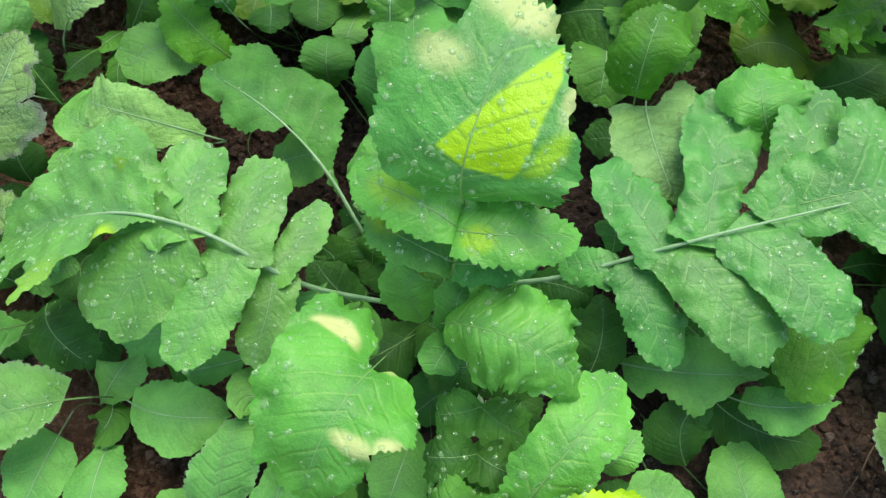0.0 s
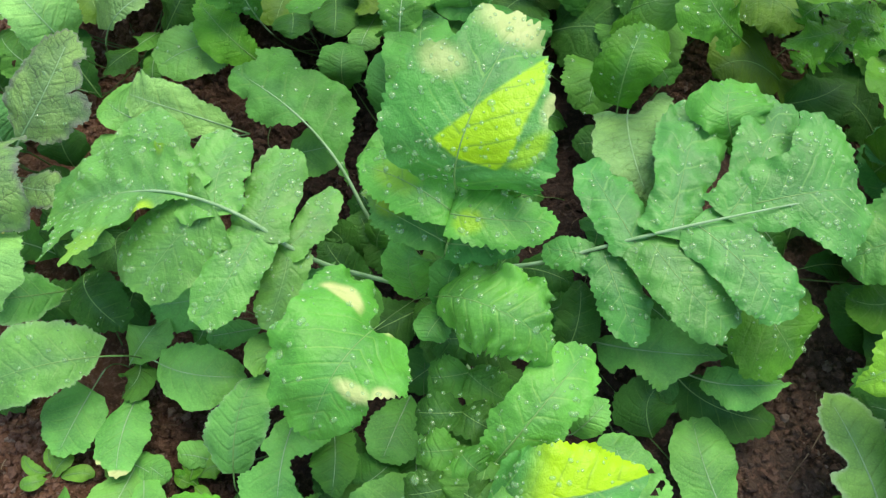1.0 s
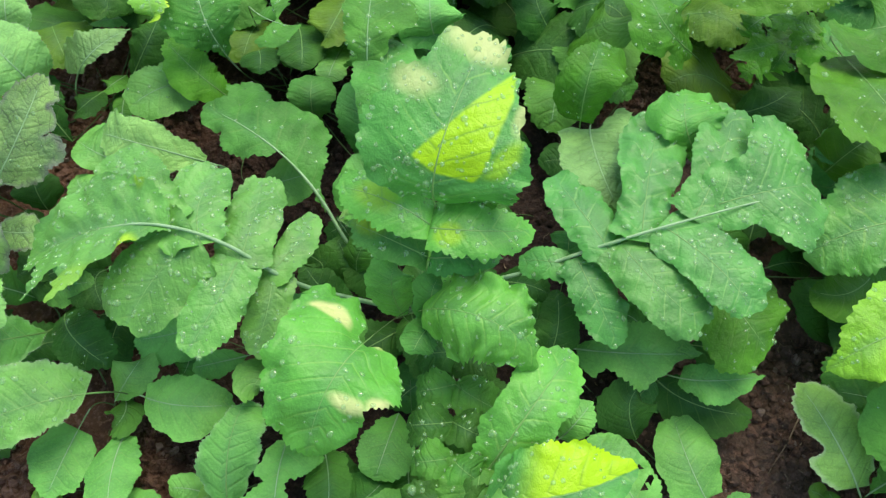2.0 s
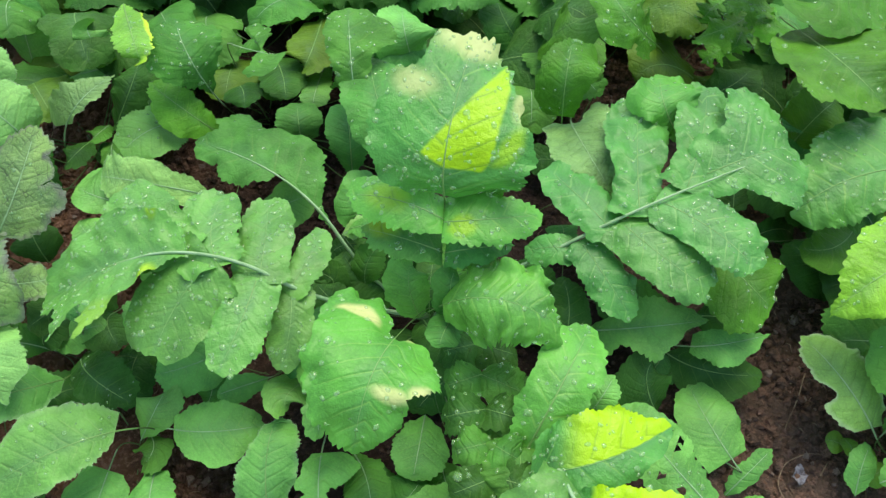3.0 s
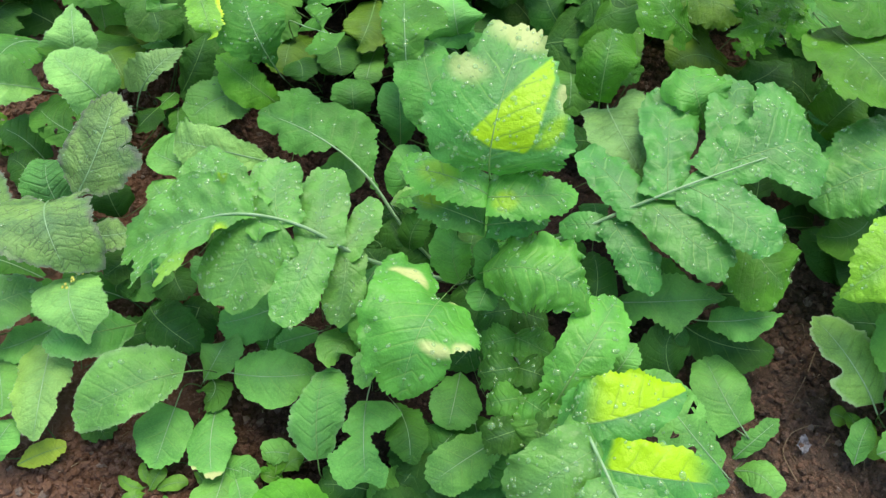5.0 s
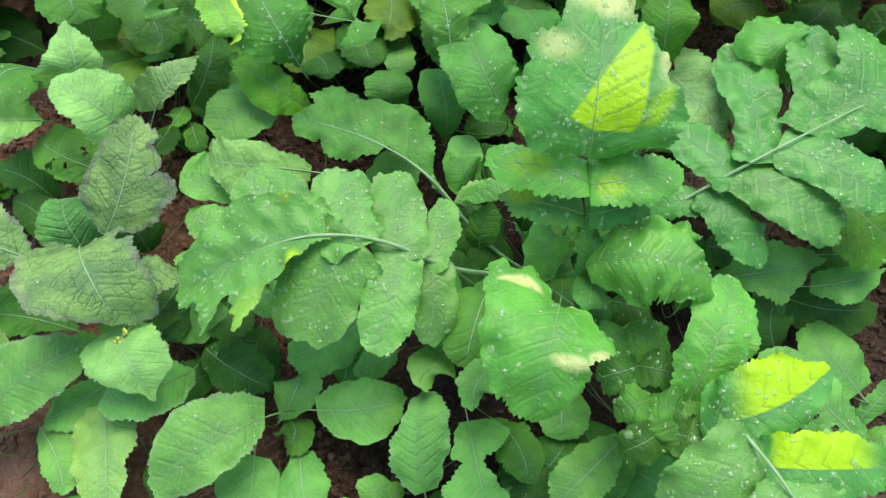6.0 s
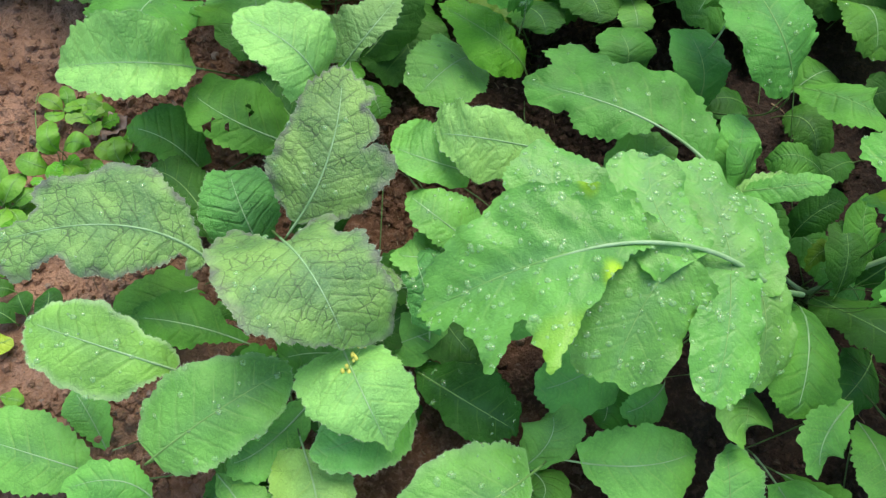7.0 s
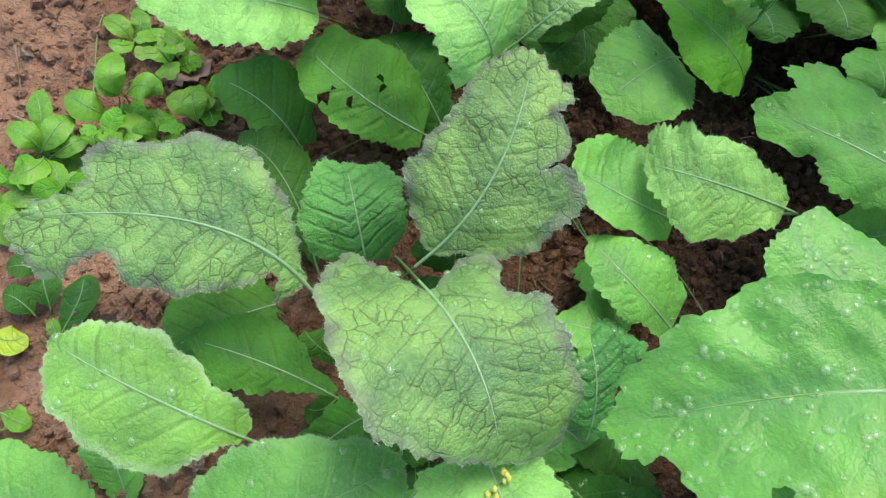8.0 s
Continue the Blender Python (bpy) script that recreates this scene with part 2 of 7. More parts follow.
STYLES = {
    "main": dict(light=(0.083, 0.346, 0.058), dark=(0.058, 0.280, 0.051), vein=(0.169, 0.432, 0.083), vein_strength=0.6, net=0.05),
    "wet": dict(light=(0.114, 0.432, 0.057), dark=(0.081, 0.353, 0.050), vein=(0.212, 0.504, 0.097), vein_strength=0.6, net=0.05),
    "blue": dict(gloss=0.46, emboss=0.27, light=(0.079, 0.343, 0.061), dark=(0.055, 0.280, 0.053), vein=(0.180, 0.456, 0.111), vein_strength=0.6, net=0.05),
    "sunny": dict(light=(0.197, 0.558, 0.032), dark=(0.137, 0.461, 0.029), vein=(0.127, 0.336, 0.028), vein_strength=0.4, net=0.12),
    "matt": dict(gloss=0.16, light=(0.077, 0.320, 0.060), dark=(0.056, 0.250, 0.049), vein=(0.148, 0.360, 0.091), vein_strength=0.4, net=0.08),
    "mid": dict(light=(0.150, 0.492, 0.088), dark=(0.102, 0.386, 0.072), vein=(0.201, 0.480, 0.104), vein_strength=0.45, net=0.12, emboss=0.38, rough=0.5),
    "leafy": dict(gloss=0.16, light=(0.114, 0.412, 0.037), dark=(0.076, 0.315, 0.030), vein=(0.212, 0.504, 0.083), vein_strength=0.35, net=0.15),
    "dull": dict(gloss=0.16, emboss=0.6, light=(0.080, 0.300, 0.045), dark=(0.055, 0.230, 0.038), vein=(0.158, 0.360, 0.076), vein_strength=0.3, net=0.12, rough=0.55),
    "fresh": dict(gloss=0.46, emboss=0.27, light=(0.124, 0.395, 0.071), dark=(0.090, 0.325, 0.063), vein=(0.200, 0.450, 0.110), vein_strength=0.4, net=0.05, bloom=0.5),
    "deep": dict(gloss=0.16, light=(0.075, 0.270, 0.026), dark=(0.052, 0.205, 0.021), vein=(0.140, 0.330, 0.070), vein_strength=0.4, net=0.10),
    # dark: shade under the canopy put into the green of lower leaves
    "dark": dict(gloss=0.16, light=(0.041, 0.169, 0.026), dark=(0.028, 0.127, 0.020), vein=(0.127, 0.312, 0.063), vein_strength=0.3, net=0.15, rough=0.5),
    "pale": dict(emboss=0.5, light=(0.257, 0.596, 0.148), dark=(0.184, 0.487, 0.123), vein=(0.296, 0.576, 0.139), vein_strength=0.4, net=0.22, rough=0.55),
    "silver": dict(emboss=0.8, relief=0.7, light=(0.200, 0.430, 0.125), dark=(0.145, 0.340, 0.100), vein=(0.075, 0.192, 0.035), vein_strength=0.3, net=0.4, rough=0.5),
    "fuzzy": dict(emboss=0.6, relief=0.6, light=(0.217, 0.530, 0.099), dark=(0.158, 0.427, 0.088), vein=(0.106, 0.264, 0.035), vein_strength=0.3, net=0.22, rough=0.55, fuzz=0.3),
    "downy": dict(emboss=0.4, relief=0.8, light=(0.145, 0.460, 0.088), dark=(0.105, 0.370, 0.076), vein=(0.260, 0.540, 0.150), vein_strength=0.35, net=0.1, rough=0.5, fuzz=0.1),
    "veined": dict(emboss=0.5, relief=0.7, light=(0.235, 0.455, 0.120), dark=(0.125, 0.300, 0.100), vein=(0.058, 0.120, 0.036), vein_strength=0.5, net=0.42, purple=0.85, rough=0.5, fuzz=0.12),
    "teal": dict(emboss=0.9, relief=0.7, light=(0.097, 0.400, 0.085), dark=(0.072, 0.320, 0.077), vein=(0.037, 0.144, 0.028), vein_strength=0.55, net=0.45, rough=0.5),
    "olive": dict(gloss=0.16, light=(0.098, 0.230, 0.023), dark=(0.069, 0.182, 0.019), vein=(0.158, 0.300, 0.041), vein_strength=0.3, net=0.1),
    "sprout": dict(emboss=0.1, light=(0.148, 0.404, 0.040), dark=(0.102, 0.313, 0.032), vein=(0.22, 0.45, 0.09), vein_strength=0.25, net=0.04),
    "yellow": dict(light=(0.453, 0.624, 0.056), dark=(0.323, 0.528, 0.048), vein=(0.529, 0.660, 0.104), vein_strength=0.3, net=0.1),
    "yellowtip": dict(light=(0.157, 0.461, 0.043), dark=(0.118, 0.388, 0.037), vein=(0.264, 0.540, 0.069), vein_strength=0.3, net=0.1, tip=(0.480, 0.780, 0.040)),
}
LEAF_MATS = {}


def leaf_mat(style, patch=""):
    if (style, patch) not in LEAF_MATS:
        LEAF_MATS[style, patch] = leaf_material("leaf_" + style + patch.lower(), patch=patch, **STYLES[style])
    return LEAF_MATS[style, patch]


def stalk_material(name, a, b):
    n = Nodes(name)
    where = n.add("ShaderNodeTexCoord").outputs["Object"]
    colour = n.mix(n.ramp(n.noise(where, 60.0, 3.0), 0.3, 0.7), a, b)
    return n.surface(colour, 0.45, n.bump(n.noise(where, 500.0, 2.0), 0.3, 0.0006), 0.1)


STALK = stalk_material("stalk_pale", (0.34, 0.56, 0.30), (0.23, 0.45, 0.19))
STALK_SHADE = stalk_material("stalk_shade", (0.07, 0.17, 0.04), (0.11, 0.21, 0.06))
STALK_GREEN = stalk_material("stalk_green", (0.16, 0.36, 0.09), (0.23, 0.45, 0.13))


def water_material():
    n = Nodes("water")
    clear, shine, haze = n.add("ShaderNodeBsdfTransparent"), n.add("ShaderNodeBsdfGlossy"), n.add("ShaderNodeBsdfDiffuse")
    shine.inputs["Roughness"].default_value = 0.16
    # pale diffuse share stands in for the highlight inside each drop
    haze.inputs[0].default_value = (0.36, 0.70, 0.28, 1)
    one, two, out = n.add("ShaderNodeMixShader"), n.add("ShaderNodeMixShader"), n.add("ShaderNodeOutputMaterial")
    one.inputs[0].default_value, two.inputs[0].default_value = 0.30, 0.045
    n.tree.links.new(clear.outputs[0], one.inputs[1])
    n.tree.links.new(haze.outputs[0], one.inputs[2])
    n.tree.links.new(one.outputs[0], two.inputs[1])
    n.tree.links.new(shine.outputs[0], two.inputs[2])
    n.tree.links.new(two.outputs[0], out.inputs[0])
    return n.mat


WATER = water_material()
HAIR = stalk_material("leaf_hair", (0.52, 0.66, 0.46), (0.40, 0.56, 0.34))
HAIRY = ("veined", "downy", "fuzzy", "silver", "pale", "teal")


def soil_material(name="soil", clods=False):
    n = Nodes(name)
    where = n.add("ShaderNodeNewGeometry").outputs["Position"]
    part = n.add("ShaderNodeSeparateXYZ")
    n.link(where, part.inputs[0])
    centre = n.add("ShaderNodeVectorMath", operation="LENGTH")
    n.link(where, centre.inputs[0])
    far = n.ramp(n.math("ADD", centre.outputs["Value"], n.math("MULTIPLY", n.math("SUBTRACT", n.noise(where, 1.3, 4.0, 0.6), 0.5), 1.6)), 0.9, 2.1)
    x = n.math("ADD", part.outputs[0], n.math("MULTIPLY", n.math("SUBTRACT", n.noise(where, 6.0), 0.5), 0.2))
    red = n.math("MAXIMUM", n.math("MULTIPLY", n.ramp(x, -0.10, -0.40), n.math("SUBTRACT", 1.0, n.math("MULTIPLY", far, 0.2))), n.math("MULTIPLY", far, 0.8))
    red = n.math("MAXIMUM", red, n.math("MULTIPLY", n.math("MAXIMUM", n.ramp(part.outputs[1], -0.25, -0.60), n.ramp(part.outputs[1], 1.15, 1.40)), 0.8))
    # the dark end is shade under the plants, put into the soil colour
    shade_to_red = n.mix(red, (0.034, 0.022, 0.016), (0.170, 0.084, 0.045))
    grey = n.math("MULTIPLY", n.ramp(x, 0.17, 0.28), n.math("SUBTRACT", 1.0, far))
    base = n.mix(grey, shade_to_red, (0.145, 0.098, 0.068))
    dry = n.math("MULTIPLY", n.ramp(x, -0.40, -0.62), n.math("SUBTRACT", 1.0, far))
    # pale grit is held back under the plants to keep that painted shade deep
    bare = n.math("MAXIMUM", grey, n.math("MAXIMUM", red, dry))
    base = n.mix(n.math("MULTIPLY", n.math("MULTIPLY", dry, n.ramp(n.noise(where, 14.0, 4.0, 0.6), 0.30, 0.55)), 0.85), base, (0.50, 0.30, 0.20))
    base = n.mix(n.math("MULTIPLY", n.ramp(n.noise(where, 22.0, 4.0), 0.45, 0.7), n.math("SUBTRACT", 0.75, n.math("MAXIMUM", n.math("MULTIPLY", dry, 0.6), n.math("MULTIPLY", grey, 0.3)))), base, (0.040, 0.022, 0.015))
    base = n.mix(n.math("MULTIPLY", n.math("MULTIPLY", n.ramp(n.noise(where, 170.0, 4.0, 0.7), 0.48, 0.66), 0.7), n.math("ADD", 0.2, n.math("MULTIPLY", bare, 0.8))), base, (0.30, 0.18, 0.125))
    base = n.mix(n.math("MULTIPLY", n.ramp(n.noise(where, 75.0, 2.0), 0.66, 0.74), 0.35), base, (0.26, 0.22, 0.18))
    if clods:
        each = n.add("ShaderNodeNewGeometry").outputs["Random Per Island"]
        base = n.mix(n.math("MULTIPLY", n.math("MULTIPLY", n.ramp(each, 0.3, 1.0), 0.7), n.math("ADD", 0.2, n.math("MULTIPLY", bare, 0.8))), base, (0.27, 0.155, 0.105))
        base = n.mix(n.math("MULTIPLY", n.ramp(each, 0.95, 0.96), bare), base, (0.30, 0.23, 0.18))
    height = n.math("ADD", n.noise(where, 120.0, 5.0, 0.65), n.math("MULTIPLY", n.noise(where, 420.0, 3.0), 0.4))
    return n.surface(base, 0.85, n.bump(height, 1.0, 0.009), 0.0, 0.25)


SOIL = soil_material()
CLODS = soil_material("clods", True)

# ---- ground ----


def ground_height(x, y):
    h = 0.010 * noise.noise((x * 9, y * 9, 0.3)) + 0.007 * noise.noise((x * 28, y * 28, 3.3)) + 0.008 * abs(noise.noise((x * 70, y * 70, 7.1))) + 0.003 * noise.noise((x * 150, y * 150, 2.7))
    return h + 0.05 * noise.noise((x * 0.6, y * 0.6, 1.1)) * min(1.0, max(0.0, math.hypot(x, y - 0.3) - 1.2))


def ground():
    near = np.linspace(-0.95, 0.95, 561)
    far = 0.95 + np.geomspace(0.02, 59.0, 26)
    line = np.concatenate((-far[::-1], near, far))
    verts = [(x, y + 0.3, ground_height(x, y + 0.3)) for y in line for x in line]
    k = len(line)
    faces = [(j * k + i, j * k + i + 1, (j + 1) * k + i + 1, (j + 1) * k + i) for j in range(k - 1) for i in range(k - 1)]
    mesh = bpy.data.meshes.new("ground")
    mesh.from_pydata(verts, [], faces)
    mesh.shade_smooth()
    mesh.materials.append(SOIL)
    tagged(new("ground", mesh), "reddish brown garden soil, crumbly, bare in places, painted darker for shade under the plants", "soil", kind="structure")


ground()

# ---- leaves ----
# Half outlines from base to tip: (place along the midrib, width, how far the margin is pushed ahead), as shares of the leaf.
OVATE = [(0, 0.04, 0), (0.06, 0.25, 0), (0.15, 0.6, 0), (0.3, 0.92, 0.03), (0.45, 1, 0.07), (0.6, 0.93, 0.1), (0.75, 0.72, 0.1), (0.88, 0.42, 0.07), (0.96, 0.17, 0.03), (1, 0, 0)]
OBOVATE = [(0, 0.04, 0), (0.05, 0.16, 0), (0.15, 0.42, 0), (0.3, 0.74, 0.02), (0.46, 0.95, 0.06), (0.6, 1, 0.1), (0.74, 0.9, 0.12), (0.86, 0.66, 0.11), (0.95, 0.32, 0.05), (1, 0, 0)]
WIDE = [(0, 0.2, -0.03), (0.08, 0.55, -0.04), (0.2, 0.88, 0), (0.36, 1, 0.06), (0.5, 0.98, 0.12), (0.66, 0.85, 0.15), (0.8, 0.62, 0.13), (0.92, 0.3, 0.06), (1, 0, 0)]
CRENATE = [(0, 0.15, -0.03), (0.08, 0.6, -0.05), (0.2, 0.92, -0.02), (0.34, 0.98, 0.05), (0.42, 0.9, 0.07), (0.55, 1, 0.12), (0.68, 0.9, 0.14), (0.82, 0.62, 0.12), (0.93, 0.28, 0.05), (1, 0, 0)]
LOBED = [(0, 0.05, 0), (0.08, 0.4, 0), (0.16, 0.7, 0.02), (0.22, 0.6, 0.03), (0.26, 0.28, 0.01), (0.34, 0.75, 0.02), (0.44, 1, 0.08), (0.54, 0.85, 0.1), (0.6, 0.62, 0.06), (0.7, 0.9, 0.12), (0.82, 0.7, 0.13), (0.92, 0.35, 0.07), (1, 0, 0)]
NOTCH = [(0, 0.05, 0), (0.1, 0.6, 0), (0.2, 0.75, 0.04), (0.3, 0.7, 0.08), (0.37, 0.25, 0.03), (0.42, 0.4, 0.02), (0.55, 0.85, 0.03), (0.7, 1, 0.06), (0.85, 0.75, 0.08), (0.94, 0.4, 0.04), (1, 0, 0)]
LOBE = [(-0.06, 0.5), (0, 1.0), (0.18, 0.9), (0.4, 0.96), (0.62, 1.0), (0.8, 0.9), (0.93, 0.6), (1.02, 0.25), (1, 0)]
LOBE_SLIM = [(-0.12, 0.3), (-0.08, 0.8), (0.1, 0.9), (0.3, 0.95), (0.52, 1.0), (0.7, 0.92), (0.86, 0.62), (0.96, 0.3), (1, 0)]
LOBE_BLUNT = [(-0.06, 0.5), (0, 1.1), (0.15, 0.98), (0.35, 0.98), (0.6, 1.03), (0.82, 1.0), (0.95, 0.78), (1.04, 0.35), (1, 0)]
LOBE_WAIST = [(-0.06, 0.4), (0, 1.0), (0.1, 0.82), (0.25, 0.70), (0.45, 0.84), (0.65, 1.03), (0.83, 1.0), (0.95, 0.78), (1.04, 0.35), (1, 0)]
FAN_L = [(-0.1, 0.3), (0, 0.5), (0.2, 0.5), (0.42, 0.46), (0.53, 0.74), (0.66, 1.02), (0.85, 0.95), (1.02, 0.8), (1.06, 0.45), (1, 0)]
FAN_R = [(-0.1, 0.3), (0, 0.45), (0.2, 0.42), (0.34, 0.46), (0.46, 0.7), (0.65, 1.02), (0.85, 0.85), (1.02, 0.55), (1.06, 0.25), (1, 0)]
CLAW_L = [(0, 0.05), (0.1, 0.08), (0.2, 0.24), (0.38, 0.62), (0.52, 1.0), (0.58, 1.2), (0.61, 0.7), (0.64, 0.48), (0.7, 0.78), (0.78, 1.0), (0.81, 0.6), (0.85, 0.25), (0.92, 0.34), (1, 0)]
CLAW_R = [(0.04, 0.2), (0.1, 0.5), (0.3, 0.8), (0.5, 0.9), (0.6, 1.0), (0.68, 0.72), (0.76, 0.78), (0.85, 0.55), (0.92, 0.35), (1, 0)]
BITTEN_L = [(-0.03, 0.08), (-0.14, 0.3), (-0.12, 0.6), (0.0, 0.9), (0.2, 1.0), (0.36, 0.95), (0.41, 0.72), (0.52, 0.60), (0.6, 0.70), (0.74, 0.64), (0.86, 0.45), (0.95, 0.2), (1, 0)]
BITTEN_R = [(-0.03, 0.05), (-0.26, 0.2), (-0.36, 0.45), (-0.34, 0.75), (-0.2, 1.0), (0.0, 0.96), (0.12, 0.88), (0.3, 0.85), (0.5, 0.82), (0.64, 0.72), (0.8, 0.54), (0.93, 0.30), (1, 0)]
FRILLED = [(0, 0.05), (0.15, 0.12), (0.2, 0.5), (0.3, 0.75), (0.36, 0.5), (0.38, 0.28), (0.48, 0.7), (0.6, 1.0), (0.66, 0.65), (0.68, 0.35), (0.78, 0.7), (0.88, 0.6), (0.9, 0.3), (1, 0)]
SHAPES = {
    "lobe": (LOBE, LOBE), "lobe_slim": (LOBE_SLIM, LOBE_SLIM), "lobe_blunt": (LOBE_BLUNT, LOBE_BLUNT), "lobe_waist": (LOBE_WAIST, LOBE_WAIST), "fan": (FAN_L, FAN_R), "claw": (CLAW_L, CLAW_R), "bitten": (BITTEN_L, BITTEN_R), "frilled": (FRILLED, FRILLED),
    "ovate": (OVATE, OVATE), "obovate": (OBOVATE, OBOVATE), "wide": (WIDE, WIDE), "crenate": (CRENATE, CRENATE), 
    "lobed": (LOBED, LOBED), "notch": (NOTCH, NOTCH), "fold": (OVATE, OVATE),
}
CROWNS = {}
DROP = [(0, 0, 1.0)] + [(math.cos(a) * r, math.sin(a) * r, h) for r, h in ((0.55, 0.82), (0.95, 0.35), (1.0, 0.0)) for a in [k * math.pi / 4 for k in range(8)]]
DROP_FACES = [(0, 1 + k, 1 + (k + 1) % 8) for k in range(8)] + [(1 + r * 8 + k, 9 + r * 8 + k, 9 + r * 8 + (k + 1) % 8, 1 + r * 8 + (k + 1) % 8) for r in range(2) for k in range(8)]


def plant(key, crown, name, label, group=""):
    root = new(name)
    root.location = crown
    tagged(root, label, "plant", group)
    CROWNS[key] = root
    return root


def raw(name, verts, faces, mat, parent, smooth=True):
    mesh = bpy.data.meshes.new(name)
    mesh.from_pydata(verts, [], faces)
    if smooth:
        mesh.shade_smooth()
    mesh.materials.append(mat)
    ob = new(name, mesh)
    ob.parent = parent
    return ob


def tube(points, radii, sides=6):
    verts, faces = [], []
    points = [Vector(p) for p in points]
    for i, p in enumerate(points):
        way = (points[min(i + 1, len(points) - 1)] - points[max(i - 1, 0)]).normalized()
        a = way.cross(Vector((0.31, 0.17, 0.93))).normalized()
        b = way.cross(a)
        for k in range(sides):
            t = 2 * math.pi * k / sides
            verts.append(p + (a * math.cos(t) + b * math.sin(t)) * radii[i])
    for i in range(len(points) - 1):
        for k in range(sides):
            faces.append((i * sides + k, i * sides + (k + 1) % sides, (i + 1) * sides + (k + 1) % sides, (i + 1) * sides + k))
    faces.append(tuple(range(sides))[::-1])
    faces.append(tuple((len(points) - 1) * sides + k for k in range(sides)))
    return verts, faces


def rounded(points, times=2):
    """Cuts the corners of an open line of points, keeping its ends."""
    for _ in range(times):
        out = [points[0]]
        for p, q in zip(points[:-1], points[1:]):
            out += [p * 0.75 + q * 0.25, p * 0.25 + q * 0.75]
        points = out + [points[-1]]
    return points


def margin(keys, half, length, tooth, teeth, sign, rnd):
    """One side of a leaf's outline from base to tip, as (along, across) in metres, with blunt teeth that lean to the tip."""
    pts = np.array(rounded([np.array(((k[0] + (k[2] if len(k) > 2 else 0.0)) * length, k[1] * half)) for k in keys]))
    run = np.concatenate(([0], np.cumsum(np.hypot(*np.diff(pts, axis=0).T))))
    count = max(12, int(run[-1] / min(0.0016, tooth * 0.24)))
    r = np.linspace(0, run[-1], count)
    x, y = np.interp(r, run, pts[:, 0]), np.interp(r, run, pts[:, 1])
    dx, dy = np.gradient(x), np.gradient(y)
    step = np.maximum(np.hypot(dx, dy), 1e-9)
    # spacing and depth of the teeth drift along the margin
    p = [rnd.uniform(0, 6.3) for _ in range(6)]
    space = tooth * (1 + 0.28 * np.sin(r * 70 + p[0]) + 0.15 * np.sin(r * 190 + p[1]))
    saw = (np.cumsum(np.gradient(r) / space) + rnd.random()) % 1.0
    bite = np.where(saw < 0.68, (saw / 0.68) ** 0.7, (1 - saw) / 0.32) - 0.6
    depth = tooth * 0.36 * teeth * (0.75 + 0.45 * np.sin(r * 47 + p[2]))
    broad = 0.45 * tooth * teeth * (np.sin(r * 6.283 / (tooth * 3.3) + p[3]) * 0.6 + np.sin(r * 6.283 / (tooth * 5.1) + p[4]) * 0.4) * 0.5
    ends = np.clip(r / 0.012, 0, 1) * np.clip((run[-1] - r) / 0.004, 0, 1)
    off = (bite * depth + broad) * ends
    x, y = x - dy / step * off, y + dx / step * off
    y[0], y[-1] = max(y[0], 0.0007), 0.0
    return np.stack((x, y * sign), 1)


def inside(points, ring):
    """Which points lie inside a closed outline, and how far each is from it."""
    a, b = ring, np.roll(ring, -1, axis=0)
    hit, away = [], []
    for part in np.array_split(points, max(1, len(points) // 1500)):
        px, py = part[:, 0:1], part[:, 1:2]
        cross = (a[:, 1] > py) != (b[:, 1] > py)
        dy = np.where(np.abs(b[:, 1] - a[:, 1]) < 1e-12, 1e-12, b[:, 1] - a[:, 1])
        hit.append(np.sum(cross & (px < (b[:, 0] - a[:, 0]) * (py - a[:, 1]) / dy + a[:, 0]), axis=1) % 2 == 1)
        e = b - a
        t = np.clip(((px - a[:, 0]) * e[:, 0] + (py - a[:, 1]) * e[:, 1]) / np.maximum((e ** 2).sum(1), 1e-14), 0, 1)
        away.append(np.sqrt(((px - a[:, 0] - t * e[:, 0]) ** 2 + (py - a[:, 1] - t * e[:, 1]) ** 2).min(1)))
    return np.concatenate(hit), np.concatenate(away)


def rachis(key, points, thick):
    """The stalk and main rib of a leaf that is cut into lobes, bowed through its points from the crown outwards."""
    root = CROWNS[key]
    pts = rounded([np.array(p) - np.array(root.location) for p in points], 3)
    v, f = tube(pts, [thick * (1 - 0.86 * (i / (len(pts) - 1)) ** 1.2) for i in range(len(pts))], 8)
    raw("leaf_stalk", v, f, STALK, root)["label"] = "pale green main rib of a lobed leaf"


